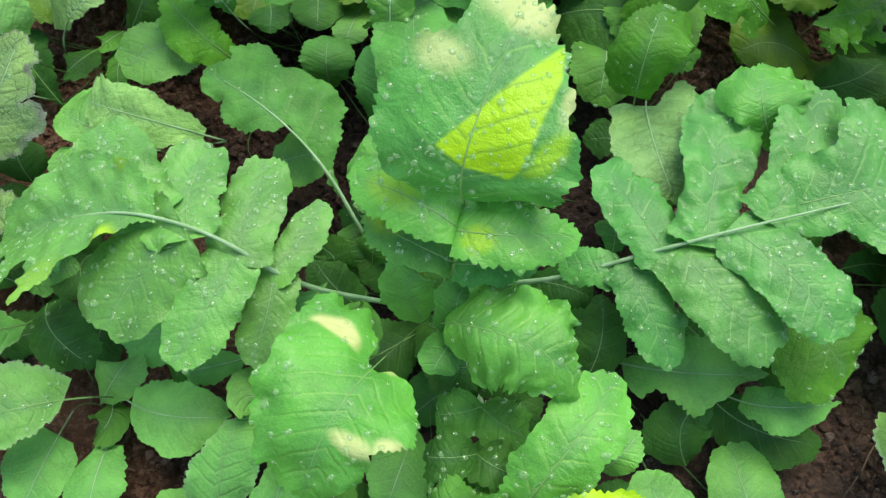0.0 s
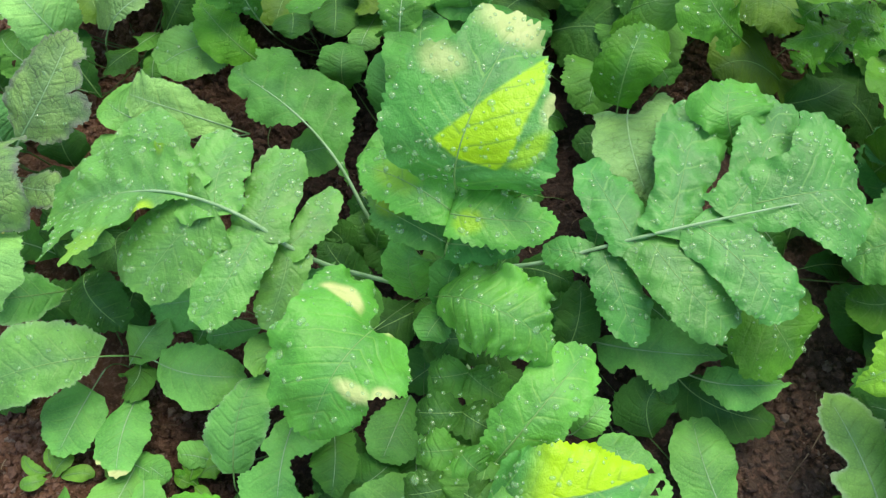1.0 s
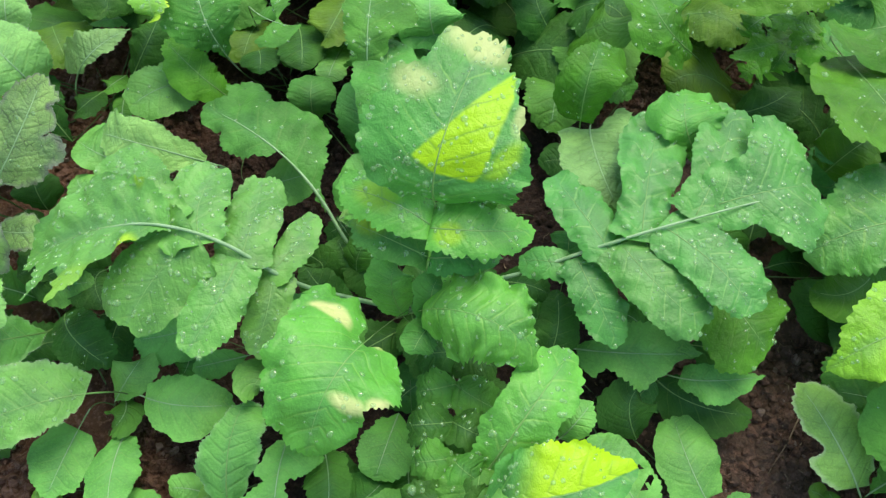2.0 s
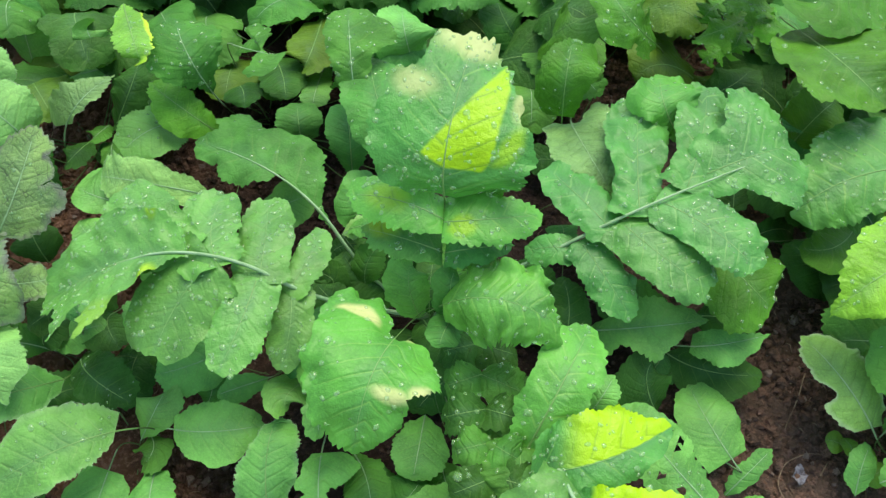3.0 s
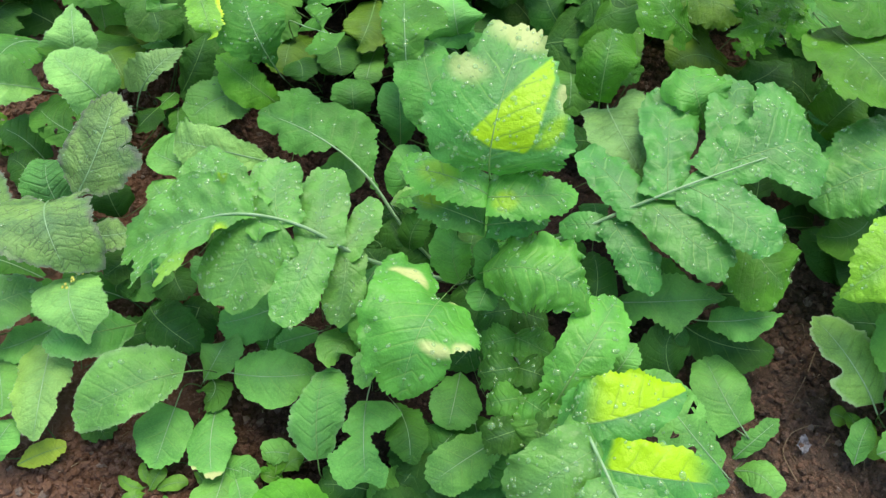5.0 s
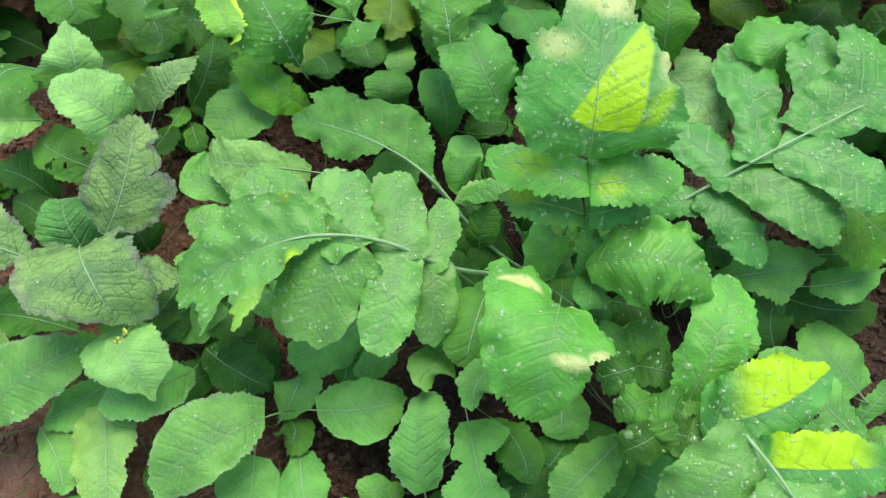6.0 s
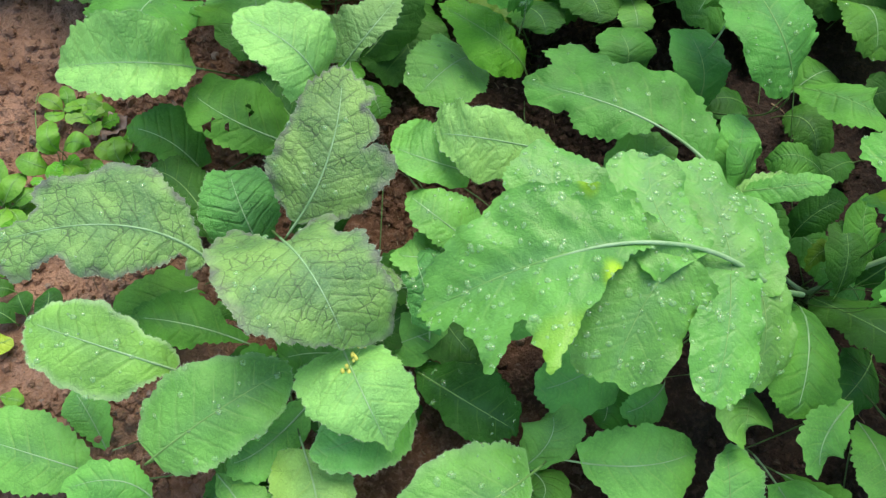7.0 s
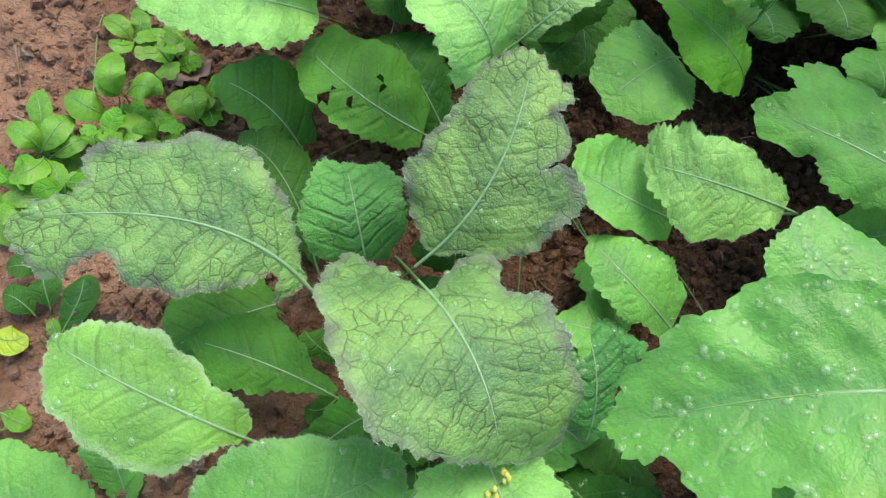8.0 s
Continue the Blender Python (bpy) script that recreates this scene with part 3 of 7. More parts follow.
def leaf(key, shape, style, base, mid, tip, left, right, nv=7, ruf=0.003, cup=0.1, drops=0, patch="", rib=1.0, teeth=1.0, roll=0.0, holes=0, label="", stalk=True, low=False, droop=(0.0, 0.0), name="leaf"):
    """One leaf on its stalk: base, mid and tip of its midrib, and its half widths, in metres."""
    rnd = random.Random(str((key, base, tip)))
    root = CROWNS[key]
    base, mid, tip = (Vector(p) - root.location for p in (base, mid, tip))
    bend = mid * 2 - (base + tip) * 0.5
    length = (mid - base).length + (tip - mid).length
    big = length > 0.13
    b, c, e = np.array(base), np.array(bend), np.array(tip)
    up = np.array((0, -0.2149, 0.9766))
    main = np.array((tip - base).normalized())
    up = up - main * (up @ main)
    up /= np.linalg.norm(up)
    aside = np.cross(main, up)
    up = up * math.cos(radians(roll)) + aside * math.sin(radians(roll))

    def midrib(s):
        k = np.clip(s, 0, 1)[:, None]
        way = 2 * (1 - k) * (c - b) + 2 * k * (e - c)
        line = (1 - k) ** 2 * b + 2 * k * (1 - k) * c + k ** 2 * e + way * (s[:, None] - k)
        way = way / np.linalg.norm(way, axis=1)[:, None]
        face = up[None, :] - way * (way @ up)[:, None]
        face /= np.linalg.norm(face, axis=1)[:, None]
        return line, way, face, np.cross(way, face)

    # flat outline, filled with points
    tooth = 0.0095 if length > 0.2 else 0.0082 if big else 0.0088 if low else 0.0066
    one, two = (margin(SHAPES[shape][i], half, length, tooth, teeth, sign, rnd) for i, half, sign in ((0, left, -1), (1, right, 1)))
    ring = np.concatenate((one, two[::-1][1:]))
    grain = 0.0075 if low else 0.0036 if length > 0.2 else 0.0038 if big else 0.0042
    x0, y0, x1, y1 = *ring.min(0), *ring.max(0)
    gx, gy = np.meshgrid(np.arange(x0, x1, grain), np.arange(y0, y1, grain * 0.87))
    gx = gx + (np.arange(gy.shape[0]) % 2)[:, None] * grain * 0.5
    dots = np.stack((gx.ravel(), gy.ravel()), 1)
    hit, away = inside(dots, ring)
    dots = dots[hit & (away > grain * 0.45)]
    ribs_at = np.stack((np.linspace(max(x0, 0.001), length * 0.985, max(6, int(length / grain))), np.zeros(max(6, int(length / grain)))), 1)
    hit, away = inside(ribs_at, ring)
    ribs_at = ribs_at[hit & (away > grain * 0.3)]
    dots = dots[np.abs(dots[:, 1]) > grain * 0.35]
    k = len(ring)
    flat = [Vector(p) for p in np.concatenate((ring, dots, ribs_at)).tolist()]
    flat, _, faces, _, _, _ = delaunay_2d_cdt(flat, [(i, (i + 1) % k) for i in range(k)], [], 1, 1e-7)
    flat = np.array([tuple(p) for p in flat])
    _, rim = inside(flat, ring)
    s, lat = flat[:, 0] / length, flat[:, 1]
    far, sign = np.abs(lat), np.where(lat < 0, -1, 1)
    half = np.where(lat < 0, left, right)
    veins = (s - 0.72 * far / length) * nv + np.where(lat < 0, 0.5, 0.0)
    # relief: bowed blade, swellings between veins, a wavy margin
    lift = 0.10 * far - (cup + 0.10) * far * far / np.maximum(half, 0.01)
    lift += (0.0011 if big else 0.0008) * (np.abs(np.sin(np.pi * veins)) - 0.5) * np.clip(far / 0.012, 0, 1) * np.clip(rim / 0.012, 0, 1) * min(1.0, length / 0.1)
    lift -= np.where(lat < 0, droop[0], droop[1]) * far
    for size, height, reach in ((0.034, 0.42, 0.030), (0.016, 0.38, 0.014)):
        wave = 0
        for _ in range(5):
            d, f = rnd.uniform(0, 6.3), 6.283 / (size * rnd.uniform(0.7, 1.5))
            wave = wave + np.sin(f * (math.cos(d) * flat[:, 0] + math.sin(d) * lat) + rnd.uniform(0, 6.3)) * 0.45
        lift += ruf * height * wave * np.clip(1 - rim / reach, 0, 1) ** 1.5 * np.clip(far / 0.02, 0, 1)
    for _ in range(6):
        d, f = rnd.uniform(0, 6.3), 6.283 / rnd.uniform(0.02, 0.08)
        lift += np.sin(f * (math.cos(d) * flat[:, 0] + math.sin(d) * lat) + rnd.uniform(0, 6.3)) * rnd.uniform(0.4, 1.0) * (0.0009 if big else 0.0006) * np.clip(far / 0.015, 0, 1)
    if shape == "fold":
        lift = lift + np.where(lat > 0, far * 1.1, 0)
    if shape == "folded":
        lift = lift - np.where(lat > 0, far * far / half * 0.35, 0)
    line, way, face, flank = midrib(s)
    coords = line + flank * lat[:, None] + face * lift[:, None]
    faces = [tuple(f)[::-1] for f in faces]
    if holes:
        eaten = [(rnd.uniform(0.3, 0.8) * length, rnd.choice((-1, 1)) * rnd.uniform(0.3, 0.7) * min(left, right), rnd.uniform(0.002, 0.0042)) for _ in range(5)]
        faces = [f for f in faces if not any(math.hypot(flat[list(f), 0].mean() - hx, flat[list(f), 1].mean() - hy) < hr for hx, hy, hr in eaten)]
    ob = raw(name, coords.tolist(), faces, leaf_mat(style, patch), root)
    mesh = ob.data
    index = np.empty(len(mesh.loops), int)
    mesh.loops.foreach_get("vertex_index", index)
    wide = max(left, right)
    for channel, x, y in (("unit", lat / wide * 0.5 + 0.5, s), ("blade", lat * 100, s * length * 100), ("ribs", far / (far + rim + 1e-6), veins)):
        layer = mesh.uv_layers.new(name=channel)
        layer.data.foreach_set("uv", np.stack((x[index], y[index]), 1).astype(np.float32).ravel())
    # midrib, running on as the stalk down to the crown
    r = rib * (1.2 if style in ("veined", "fuzzy", "silver") else 1.0) * (0.00030 + 0.0036 * length)
    at = np.linspace(0, 0.88, 26)
    line, way, face, flank = midrib(at)
    path = [tuple(p) for p in line + face * (r * 0.05)]
    radii = list(r * (1 - at) ** 1.1 + 0.00015)
    if stalk:
        foot = Vector((rnd.uniform(-0.008, 0.008), rnd.uniform(-0.008, 0.008), -0.01))
        gap = (base - foot).length
        out = Vector(way[0])
        if out.dot((base - foot).normalized()) > 0.15:
            pull = base - out * min(gap * 0.6, 0.12)
        else:
            pull = (base * 0.55 + foot * 0.45) - Vector((0, 0, 0.4 * base.z))
        pull.z = max(pull.z, 0.004 - root.location.z + 0.006)
        steps = [k / 10 for k in range(10)]
        path = [tuple(foot * (1 - t) ** 2 + pull * 2 * t * (1 - t) + base * t * t) for t in steps] + path
        radii = [r * (1.15 - 0.15 * t) for t in steps] + radii
    v, f = tube(path, radii)
    rib_ob = raw("midrib", v, f, STALK if rib > 1.1 or style in ("veined", "silver", "fuzzy", "pale", "teal", "mid", "dull") and rib > 0.7 else STALK_GREEN, ob)
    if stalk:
        # the stalk below the blade gets a darker copy, shade put into its colour
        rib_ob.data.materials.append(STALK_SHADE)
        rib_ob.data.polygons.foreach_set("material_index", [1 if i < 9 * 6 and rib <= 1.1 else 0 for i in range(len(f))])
    rib_ob["label"] = "pale green midrib and leaf stalk"
    if drops:
        v, f = [], []
        tri = np.array([t[:3] for t in faces])
        pa, pb, pc = coords[tri[:, 0]], coords[tri[:, 1]], coords[tri[:, 2]]
        normal = np.cross(pb - pa, pc - pa)
        area = np.cumsum(np.linalg.norm(normal, axis=1))
        for _ in range(int(drops * 2.0)):
            i = min(int(np.searchsorted(area, rnd.random() * area[-1])), len(tri) - 1)
            j, h = rnd.random(), rnd.random()
            if j + h > 1:
                j, h = 1 - j, 1 - h
            p = pa[i] + (pb[i] - pa[i]) * j + (pc[i] - pa[i]) * h
            az = normal[i] / max(np.linalg.norm(normal[i]), 1e-12)
            ax = pb[i] - pa[i]
            ax = ax / max(np.linalg.norm(ax), 1e-12)
            ay = np.cross(az, ax)
            size = 0.0011 + 0.0017 * rnd.random() ** 1.5 + (0.0022 * rnd.random() if rnd.random() < 0.12 else 0)
            start = len(v)
            turn, slim = rnd.uniform(0, 6.3), rnd.uniform(0.65, 1.0)
            bx, by = ax * math.cos(turn) + ay * math.sin(turn), ay * math.cos(turn) - ax * math.sin(turn)
            v += [tuple(p + bx * x * size + by * y * size * slim + az * (z * size * 0.5)) for x, y, z in DROP]
            f += [tuple(start + n for n in face_) for face_ in DROP_FACES]
        dew = raw("dew", v, f, WATER, ob)
        tagged(dew, "clear rain drops on the leaf", kind="stuff")
    if style in HAIRY and not low:
        edge = coords[:k]
        inward = coords.mean(0)
        v, f = [], []
        count = int(np.hypot(*(np.roll(ring, -1, axis=0) - ring).T).sum() / 0.0007)
        for _ in range(count):
            i = rnd.randrange(k)
            p = edge[i] + (edge[(i + 1) % k] - edge[i]) * rnd.random()
            along = edge[(i + 1) % k] - edge[i - 1]
            along = along / max(np.linalg.norm(along), 1e-9)
            outward = p - inward
            outward = outward - along * (outward @ along)
            outward = outward / max(np.linalg.norm(outward), 1e-9)
            reach = rnd.uniform(0.0006, 0.0016)
            q = p + (outward + along * rnd.uniform(-0.5, 0.5)) * reach + np.array((0, 0, rnd.uniform(-0.3, 0.6) * reach))
            p = p - outward * 0.0004
            start = len(v)
            v += [tuple(p + along * 0.00008), tuple(p - along * 0.00008), tuple(q)]
            f.append((start, start + 1, start + 2))
        down = raw("down", v, f, HAIR, ob, False)
        tagged(down, "fine pale hairs along the leaf margin", kind="stuff")
    if label:
        ob["label"] = label
    return ob


# ---- outlines of the larger leaves ----
SHAPES["terminal"] = (
    [(0.087, 0.086), (0.105, 0.276), (0.162, 0.653), (0.28, 0.861), (0.421, 0.998), (0.522, 1.0), (0.597, 0.918), (0.674, 0.948), (0.759, 0.814), (0.807, 0.529), (0.891, 0.562), (0.949, 0.448), (1.0, 0.0)],
    [(-0.025, 0.111), (-0.177, 0.267), (-0.268, 0.539), (-0.189, 0.748), (0.245, 0.899), (0.41, 1.0), (0.506, 0.994), (0.608, 0.874), (0.642, 0.732), (0.749, 0.729), (0.815, 0.589), (0.9, 0.446), (0.969, 0.301), (1.0, 0.0)],
)
SHAPES["folded"] = (
    [(0.004, 0.3), (-0.202, 1.0), (0.167, 0.644), (0.361, 0.694), (0.6, 0.671), (0.838, 0.787), (0.887, 0.51), (0.94, 0.269), (1.0, 0.0)],
    [(0.07, 0.405), (0.196, 0.626), (0.258, 0.841), (0.303, 1.0), (0.759, 0.856), (0.909, 0.623), (1.007, 0.621), (1.04, 0.397), (1.0, 0.0)],
)
SHAPES["stalked"] = (
    [(0.036, 0.114), (0.455, -0.021), (0.507, 0.003), (0.51, 0.347), (0.588, 0.729), (0.72, 1.0), (0.807, 0.857), (0.816, 0.353), (0.882, 0.688), (0.958, 0.561), (1.0, 0.0)],
    [(0.071, 0.017), (0.209, 0.126), (0.231, 0.372), (0.334, 0.631), (0.364, 0.874), (0.462, 1.0), (0.65, 0.932), (0.73, 0.682), (0.84, 0.962), (0.939, 0.876), (0.987, 0.621), (0.92, 0.385), (0.995, 0.109), (1.0, 0.0)],
)
SHAPES["outline_34"] = (
    [(-0.048, 0.486), (0.128, 0.864), (0.396, 1.0), (0.692, 0.902), (0.852, 0.673), (1.0, 0.0)],
    [(0.06, 0.877), (0.172, 0.95), (0.398, 0.824), (0.636, 0.769), (0.873, 1.0), (0.984, 0.617), (1.0, 0.0)],
)
SHAPES["outline_35"] = (
    [(-0.07, 0.886), (0.285, 1.0), (0.679, 0.773), (0.933, 0.422), (1.0, 0.0)],
    [(0.013, 0.767), (0.272, 0.903), (0.536, 1.0), (0.706, 0.855), (0.879, 0.627), (1.0, 0.0)],
)
SHAPES["outline_36"] = (
    [(-0.01, 0.671), (0.286, 0.887), (0.508, 1.0), (0.746, 0.96), (1.0, 0.0)],
    [(0.0, 1.0), (0.427, 0.666), (0.882, 0.575), (1.0, 0.0)],
)
SHAPES["outline_37"] = (
    [(-0.114, 1.0), (0.73, 0.556), (1.0, 0.0)],
    [(0.016, 0.874), (0.224, 1.0), (0.522, 0.923), (0.725, 0.774), (0.884, 0.459), (1.0, 0.0)],
)
SHAPES["kidney"] = (
    [(-0.042, 0.112), (-0.164, 0.428), (-0.205, 0.683), (-0.144, 0.872), (-0.016, 0.85), (0.107, 0.611), (0.17, 0.816), (0.222, 1.0), (0.37, 0.952), (0.5, 0.922), (0.724, 0.92), (0.861, 0.934), (1.046, 0.832), (1.111, 0.563), (1.0, 0.0)],
    [(-0.03, 0.02), (-0.15, 0.11), (-0.29, 0.20), (-0.39, 0.33), (-0.38, 0.5), (-0.272, 0.736), (-0.091, 0.89), (0.12, 0.958), (0.276, 1.0), (0.416, 0.977), (0.522, 0.971), (0.635, 0.836), (0.753, 0.586), (1.0, 0.0)],
)
SHAPES["notched"] = (
    [(0.018, 0.104), (0.041, 0.294), (0.122, 0.728), (0.208, 0.922), (0.307, 1.0), (0.413, 0.927), (0.528, 0.904), (0.651, 0.769), (0.798, 0.748), (0.913, 0.612), (0.97, 0.369), (1.0, 0.0)],
    [(0.035, 0.045), (0.134, 0.317), (0.211, 0.611), (0.27, 0.778), (0.364, 0.866), (0.462, 0.962), (0.565, 1.0), (0.612, 0.892), (0.624, 0.637), (0.557, 0.392), (0.65, 0.633), (0.729, 0.606), (0.786, 0.464), (0.777, 0.234), (0.841, 0.633), (0.868, 0.529), (0.907, 0.318), (0.962, 0.196), (1.0, 0.0)],
)
SHAPES["long"] = (
    [(0.013, 0.014), (0.033, 0.426), (0.076, 0.471), (0.114, 0.274), (0.159, 0.208), (0.218, 0.487), (0.225, 0.591), (0.288, 0.715), (0.398, 0.876), (0.484, 1.0), (0.594, 0.965), (0.673, 0.884), (0.701, 0.674), (0.74, 0.477), (0.791, 0.6), (0.873, 0.828), (0.948, 0.75), (0.984, 0.358), (1.0, 0.0)],
    [(0.017, 0.04), (0.119, 0.224), (0.179, 0.384), (0.193, 0.531), (0.303, 0.698), (0.369, 0.936), (0.421, 0.964), (0.51, 1.0), (0.579, 0.902), (0.673, 0.736), (0.745, 0.804), (0.797, 0.718), (0.806, 0.559), (0.814, 0.289), (0.884, 0.195), (0.954, 0.114), (1.0, 0.0)],
)
SHAPES["outline_9"] = (
    [(0.194, 0.943), (0.422, 1.0), (0.648, 0.988), (0.868, 0.836), (0.987, 0.329), (1.0, 0.0)],
    [(0.056, 0.239), (0.29, 0.331), (0.507, 0.421), (0.588, 0.82), (0.694, 1.0), (0.812, 0.608), (0.927, 0.264), (1.0, 0.0)],
)
SHAPES["outline_10"] = (
    [(0.134, 0.491), (0.27, 0.811), (0.431, 1.0), (0.621, 0.936), (0.832, 0.756), (1.029, 0.504), (1.0, 0.0)],
    [(0.017, 0.476), (0.154, 0.724), (0.339, 0.96), (0.592, 1.0), (0.869, 0.961), (0.998, 0.797), (0.943, 0.404), (1.0, 0.0)],
)
SHAPES["paddle"] = (
    [(0.057, 0.129), (0.131, 0.247), (0.181, 0.675), (0.252, 0.928), (0.379, 1.0), (0.53, 0.988), (0.697, 0.835), (0.807, 0.763), (0.907, 0.5), (1.0, 0.0)],
    [(0.038, 0.195), (0.085, 0.527), (0.162, 0.582), (0.229, 0.55), (0.338, 0.842), (0.422, 0.883), (0.524, 1.0), (0.659, 0.906), (0.817, 0.717), (0.944, 0.315), (1.0, 0.0)],
)
SHAPES["outline_13"] = (
    [(0.181, 0.029), (0.346, 0.318), (0.522, 0.776), (0.696, 1.0), (0.795, 0.971), (0.92, 0.402), (1.0, 0.0)],
    [(0.168, 0.18), (0.358, 0.438), (0.46, 0.798), (0.566, 1.0), (0.706, 0.958), (0.825, 0.71), (0.94, 0.366), (1.0, 0.0)],
)
SHAPES["outline_14"] = (
    [(0.062, 0.348), (0.096, 0.706), (0.221, 0.886), (0.327, 1.0), (0.521, 0.958), (0.701, 0.732), (0.865, 0.496), (0.975, 0.17), (1.0, 0.0)],
    [(0.078, 0.408), (0.177, 0.782), (0.3, 0.998), (0.502, 1.0), (0.661, 0.959), (0.802, 0.877), (0.918, 0.585), (1.0, 0.0)],
)
SHAPES["spoon"] = (
    [(0.145, 0.288), (0.287, 0.734), (0.442, 0.836), (0.647, 1.0), (0.894, 0.855), (1.004, 0.52), (1.0, 0.0)],
    [(0.045, 0.379), (0.177, 0.69), (0.428, 0.961), (0.656, 1.0), (0.801, 0.831), (0.916, 0.497), (1.0, 0.0)],
)
SHAPES["egg"] = (
    [(-0.004, 0.402), (0.108, 0.796), (0.398, 1.0), (0.736, 0.92), (0.944, 0.49), (1.0, 0.0)],
    [(0.071, 0.222), (0.266, 0.732), (0.544, 1.0), (0.705, 0.901), (0.857, 0.503), (1.0, 0.0)],
)
SHAPES["outline_16"] = (
    [(-0.047, 0.185), (0.189, 0.68), (0.458, 1.0), (0.744, 0.923), (0.959, 0.613), (1.0, 0.0)],
    [(0.127, 0.506), (0.323, 0.746), (0.509, 1.0), (0.705, 0.981), (0.855, 0.676), (1.0, 0.0)],
)
SHAPES["outline_18"] = (
    [(0.134, 0.477), (0.351, 0.93), (0.541, 1.0), (0.758, 0.735), (0.931, 0.524), (1.0, 0.0)],
    [(0.144, 0.308), (0.334, 0.731), (0.505, 1.0), (0.693, 0.968), (0.843, 0.67), (1.0, 0.0)],
)
SHAPES["outline_19"] = (
    [(0.257, 0.564), (0.407, 0.927), (0.598, 1.0), (0.8, 0.832), (0.939, 0.446), (1.0, 0.0)],
    [(0.151, 0.514), (0.319, 0.896), (0.511, 1.0), (0.749, 0.746), (0.96, 0.39), (1.0, 0.0)],
)
SHAPES["paddle_small"] = (
    [(0.066, 0.315), (0.233, 0.861), (0.372, 1.0), (0.575, 0.722), (0.742, 0.419), (0.867, 0.306), (1.0, 0.0)],
    [(0.071, 0.427), (0.255, 0.696), (0.463, 1.0), (0.66, 0.89), (0.906, 0.899), (1.059, 0.501), (1.0, 0.0)],
)
SHAPES["waisted"] = (
    [(0.162, 0.489), (0.243, 0.939), (0.381, 1.0), (0.458, 0.618), (0.543, 0.386), (0.521, 0.228), (0.619, 0.178), (0.846, 0.508), (0.959, 0.605), (1.093, 0.463), (1.0, 0.0)],
    [(0.204, 0.24), (0.401, 0.478), (0.504, 0.642), (0.56, 0.246), (0.671, 0.718), (0.764, 1.0), (0.933, 0.852), (1.036, 0.616), (1.0, 0.0)],
)
SHAPES["outline_1"] = (
    [(0.202, 1.0), (0.434, 0.878), (0.657, 0.824), (0.876, 0.669), (1.0, 0.0)],
    [(-0.045, 0.427), (0.044, 0.793), (0.279, 1.0), (0.62, 0.972), (0.889, 0.584), (1.0, 0.0)],
)
SHAPES["outline_2"] = (
    [(-0.284, 1.0), (-0.085, 0.958), (0.602, 0.498), (0.889, 0.204), (1.0, 0.0)],
    [(0.252, 0.793), (0.43, 1.0), (0.595, 0.768), (0.783, 0.4), (1.0, 0.0)],
)
SHAPES["outline_3"] = (
    [(-0.052, 0.28), (-0.321, 1.0), (0.122, 0.713), (0.554, 0.451), (0.788, 0.254), (1.0, 0.0)],
    [(0.218, 0.472), (0.419, 0.475), (0.611, 1.0), (0.82, 0.788), (1.0, 0.0)],
)
SHAPES["outline_11"] = (
    [(0.146, 0.057), (0.362, 0.608), (0.467, 0.998), (0.611, 0.937), (0.778, 1.0), (0.92, 0.662), (1.0, 0.0)],
    [(0.126, 0.315), (0.284, 0.609), (0.456, 0.876), (0.599, 1.0), (0.758, 0.928), (0.86, 0.641), (0.957, 0.299), (1.0, 0.0)],
)
SHAPES["outline_12"] = (
    [(0.059, 0.421), (0.22, 0.776), (0.378, 0.931), (0.506, 1.0), (0.616, 0.973), (0.734, 0.944), (0.86, 0.764), (1.0, 0.0)],
    [(0.013, 0.46), (0.106, 0.817), (0.276, 1.0), (0.553, 0.96), (0.829, 0.831), (1.065, 0.657), (1.041, 0.294), (1.0, 0.0)],
)
SHAPES["outline_4"] = (
    [(0.139, 0.382), (0.418, 0.992), (0.604, 1.0), (0.745, 0.761), (0.897, 0.326), (1.0, 0.0)],
    [(-0.014, 0.317), (0.156, 0.572), (0.457, 0.858), (0.766, 1.0), (0.94, 0.726), (1.0, 0.0)],
)
SHAPES["outline_31"] = (
    [(0.193, 0.13), (0.309, 0.434), (0.26, 0.899), (0.413, 0.579), (0.573, 0.865), (0.784, 1.0), (0.936, 0.909), (1.0, 0.0)],
    [(0.22, 0.176), (0.382, 0.338), (0.586, 0.444), (0.644, 0.879), (0.831, 1.0), (0.917, 0.651), (1.0, 0.0)],
)
SHAPES["outline_32"] = (
    [(0.111, 0.026), (0.276, 0.313), (0.41, 0.753), (0.542, 0.995), (0.645, 1.0), (0.797, 0.72), (0.937, 0.293), (1.0, 0.0)],
    [(0.169, 0.196), (0.306, 0.291), (0.357, 0.581), (0.562, 0.856), (1.035, 1.0), (0.978, 0.506), (1.0, 0.0)],
)
SHAPES["outline_33"] = (
    [(-0.168, 0.621), (-0.025, 1.0), (0.575, 0.683), (1.0, 0.0)],
    [(0.8, -1.757), (0.525, 0.684), (0.678, 1.0), (0.737, 0.873), (1.0, 0.0)],
)
SHAPES["outline_6"] = (
    [(0.089, 0.274), (0.229, 0.574), (0.326, 0.82), (0.467, 0.981), (0.588, 1.0), (0.725, 0.711), (0.883, 0.35), (1.0, 0.0)],
    [(0.088, 0.244), (0.19, 0.599), (0.305, 0.786), (0.432, 0.96), (0.572, 0.911), (0.678, 0.863), (0.815, 1.0), (1.0, 0.809), (1.003, 0.477), (1.0, 0.0)],
)
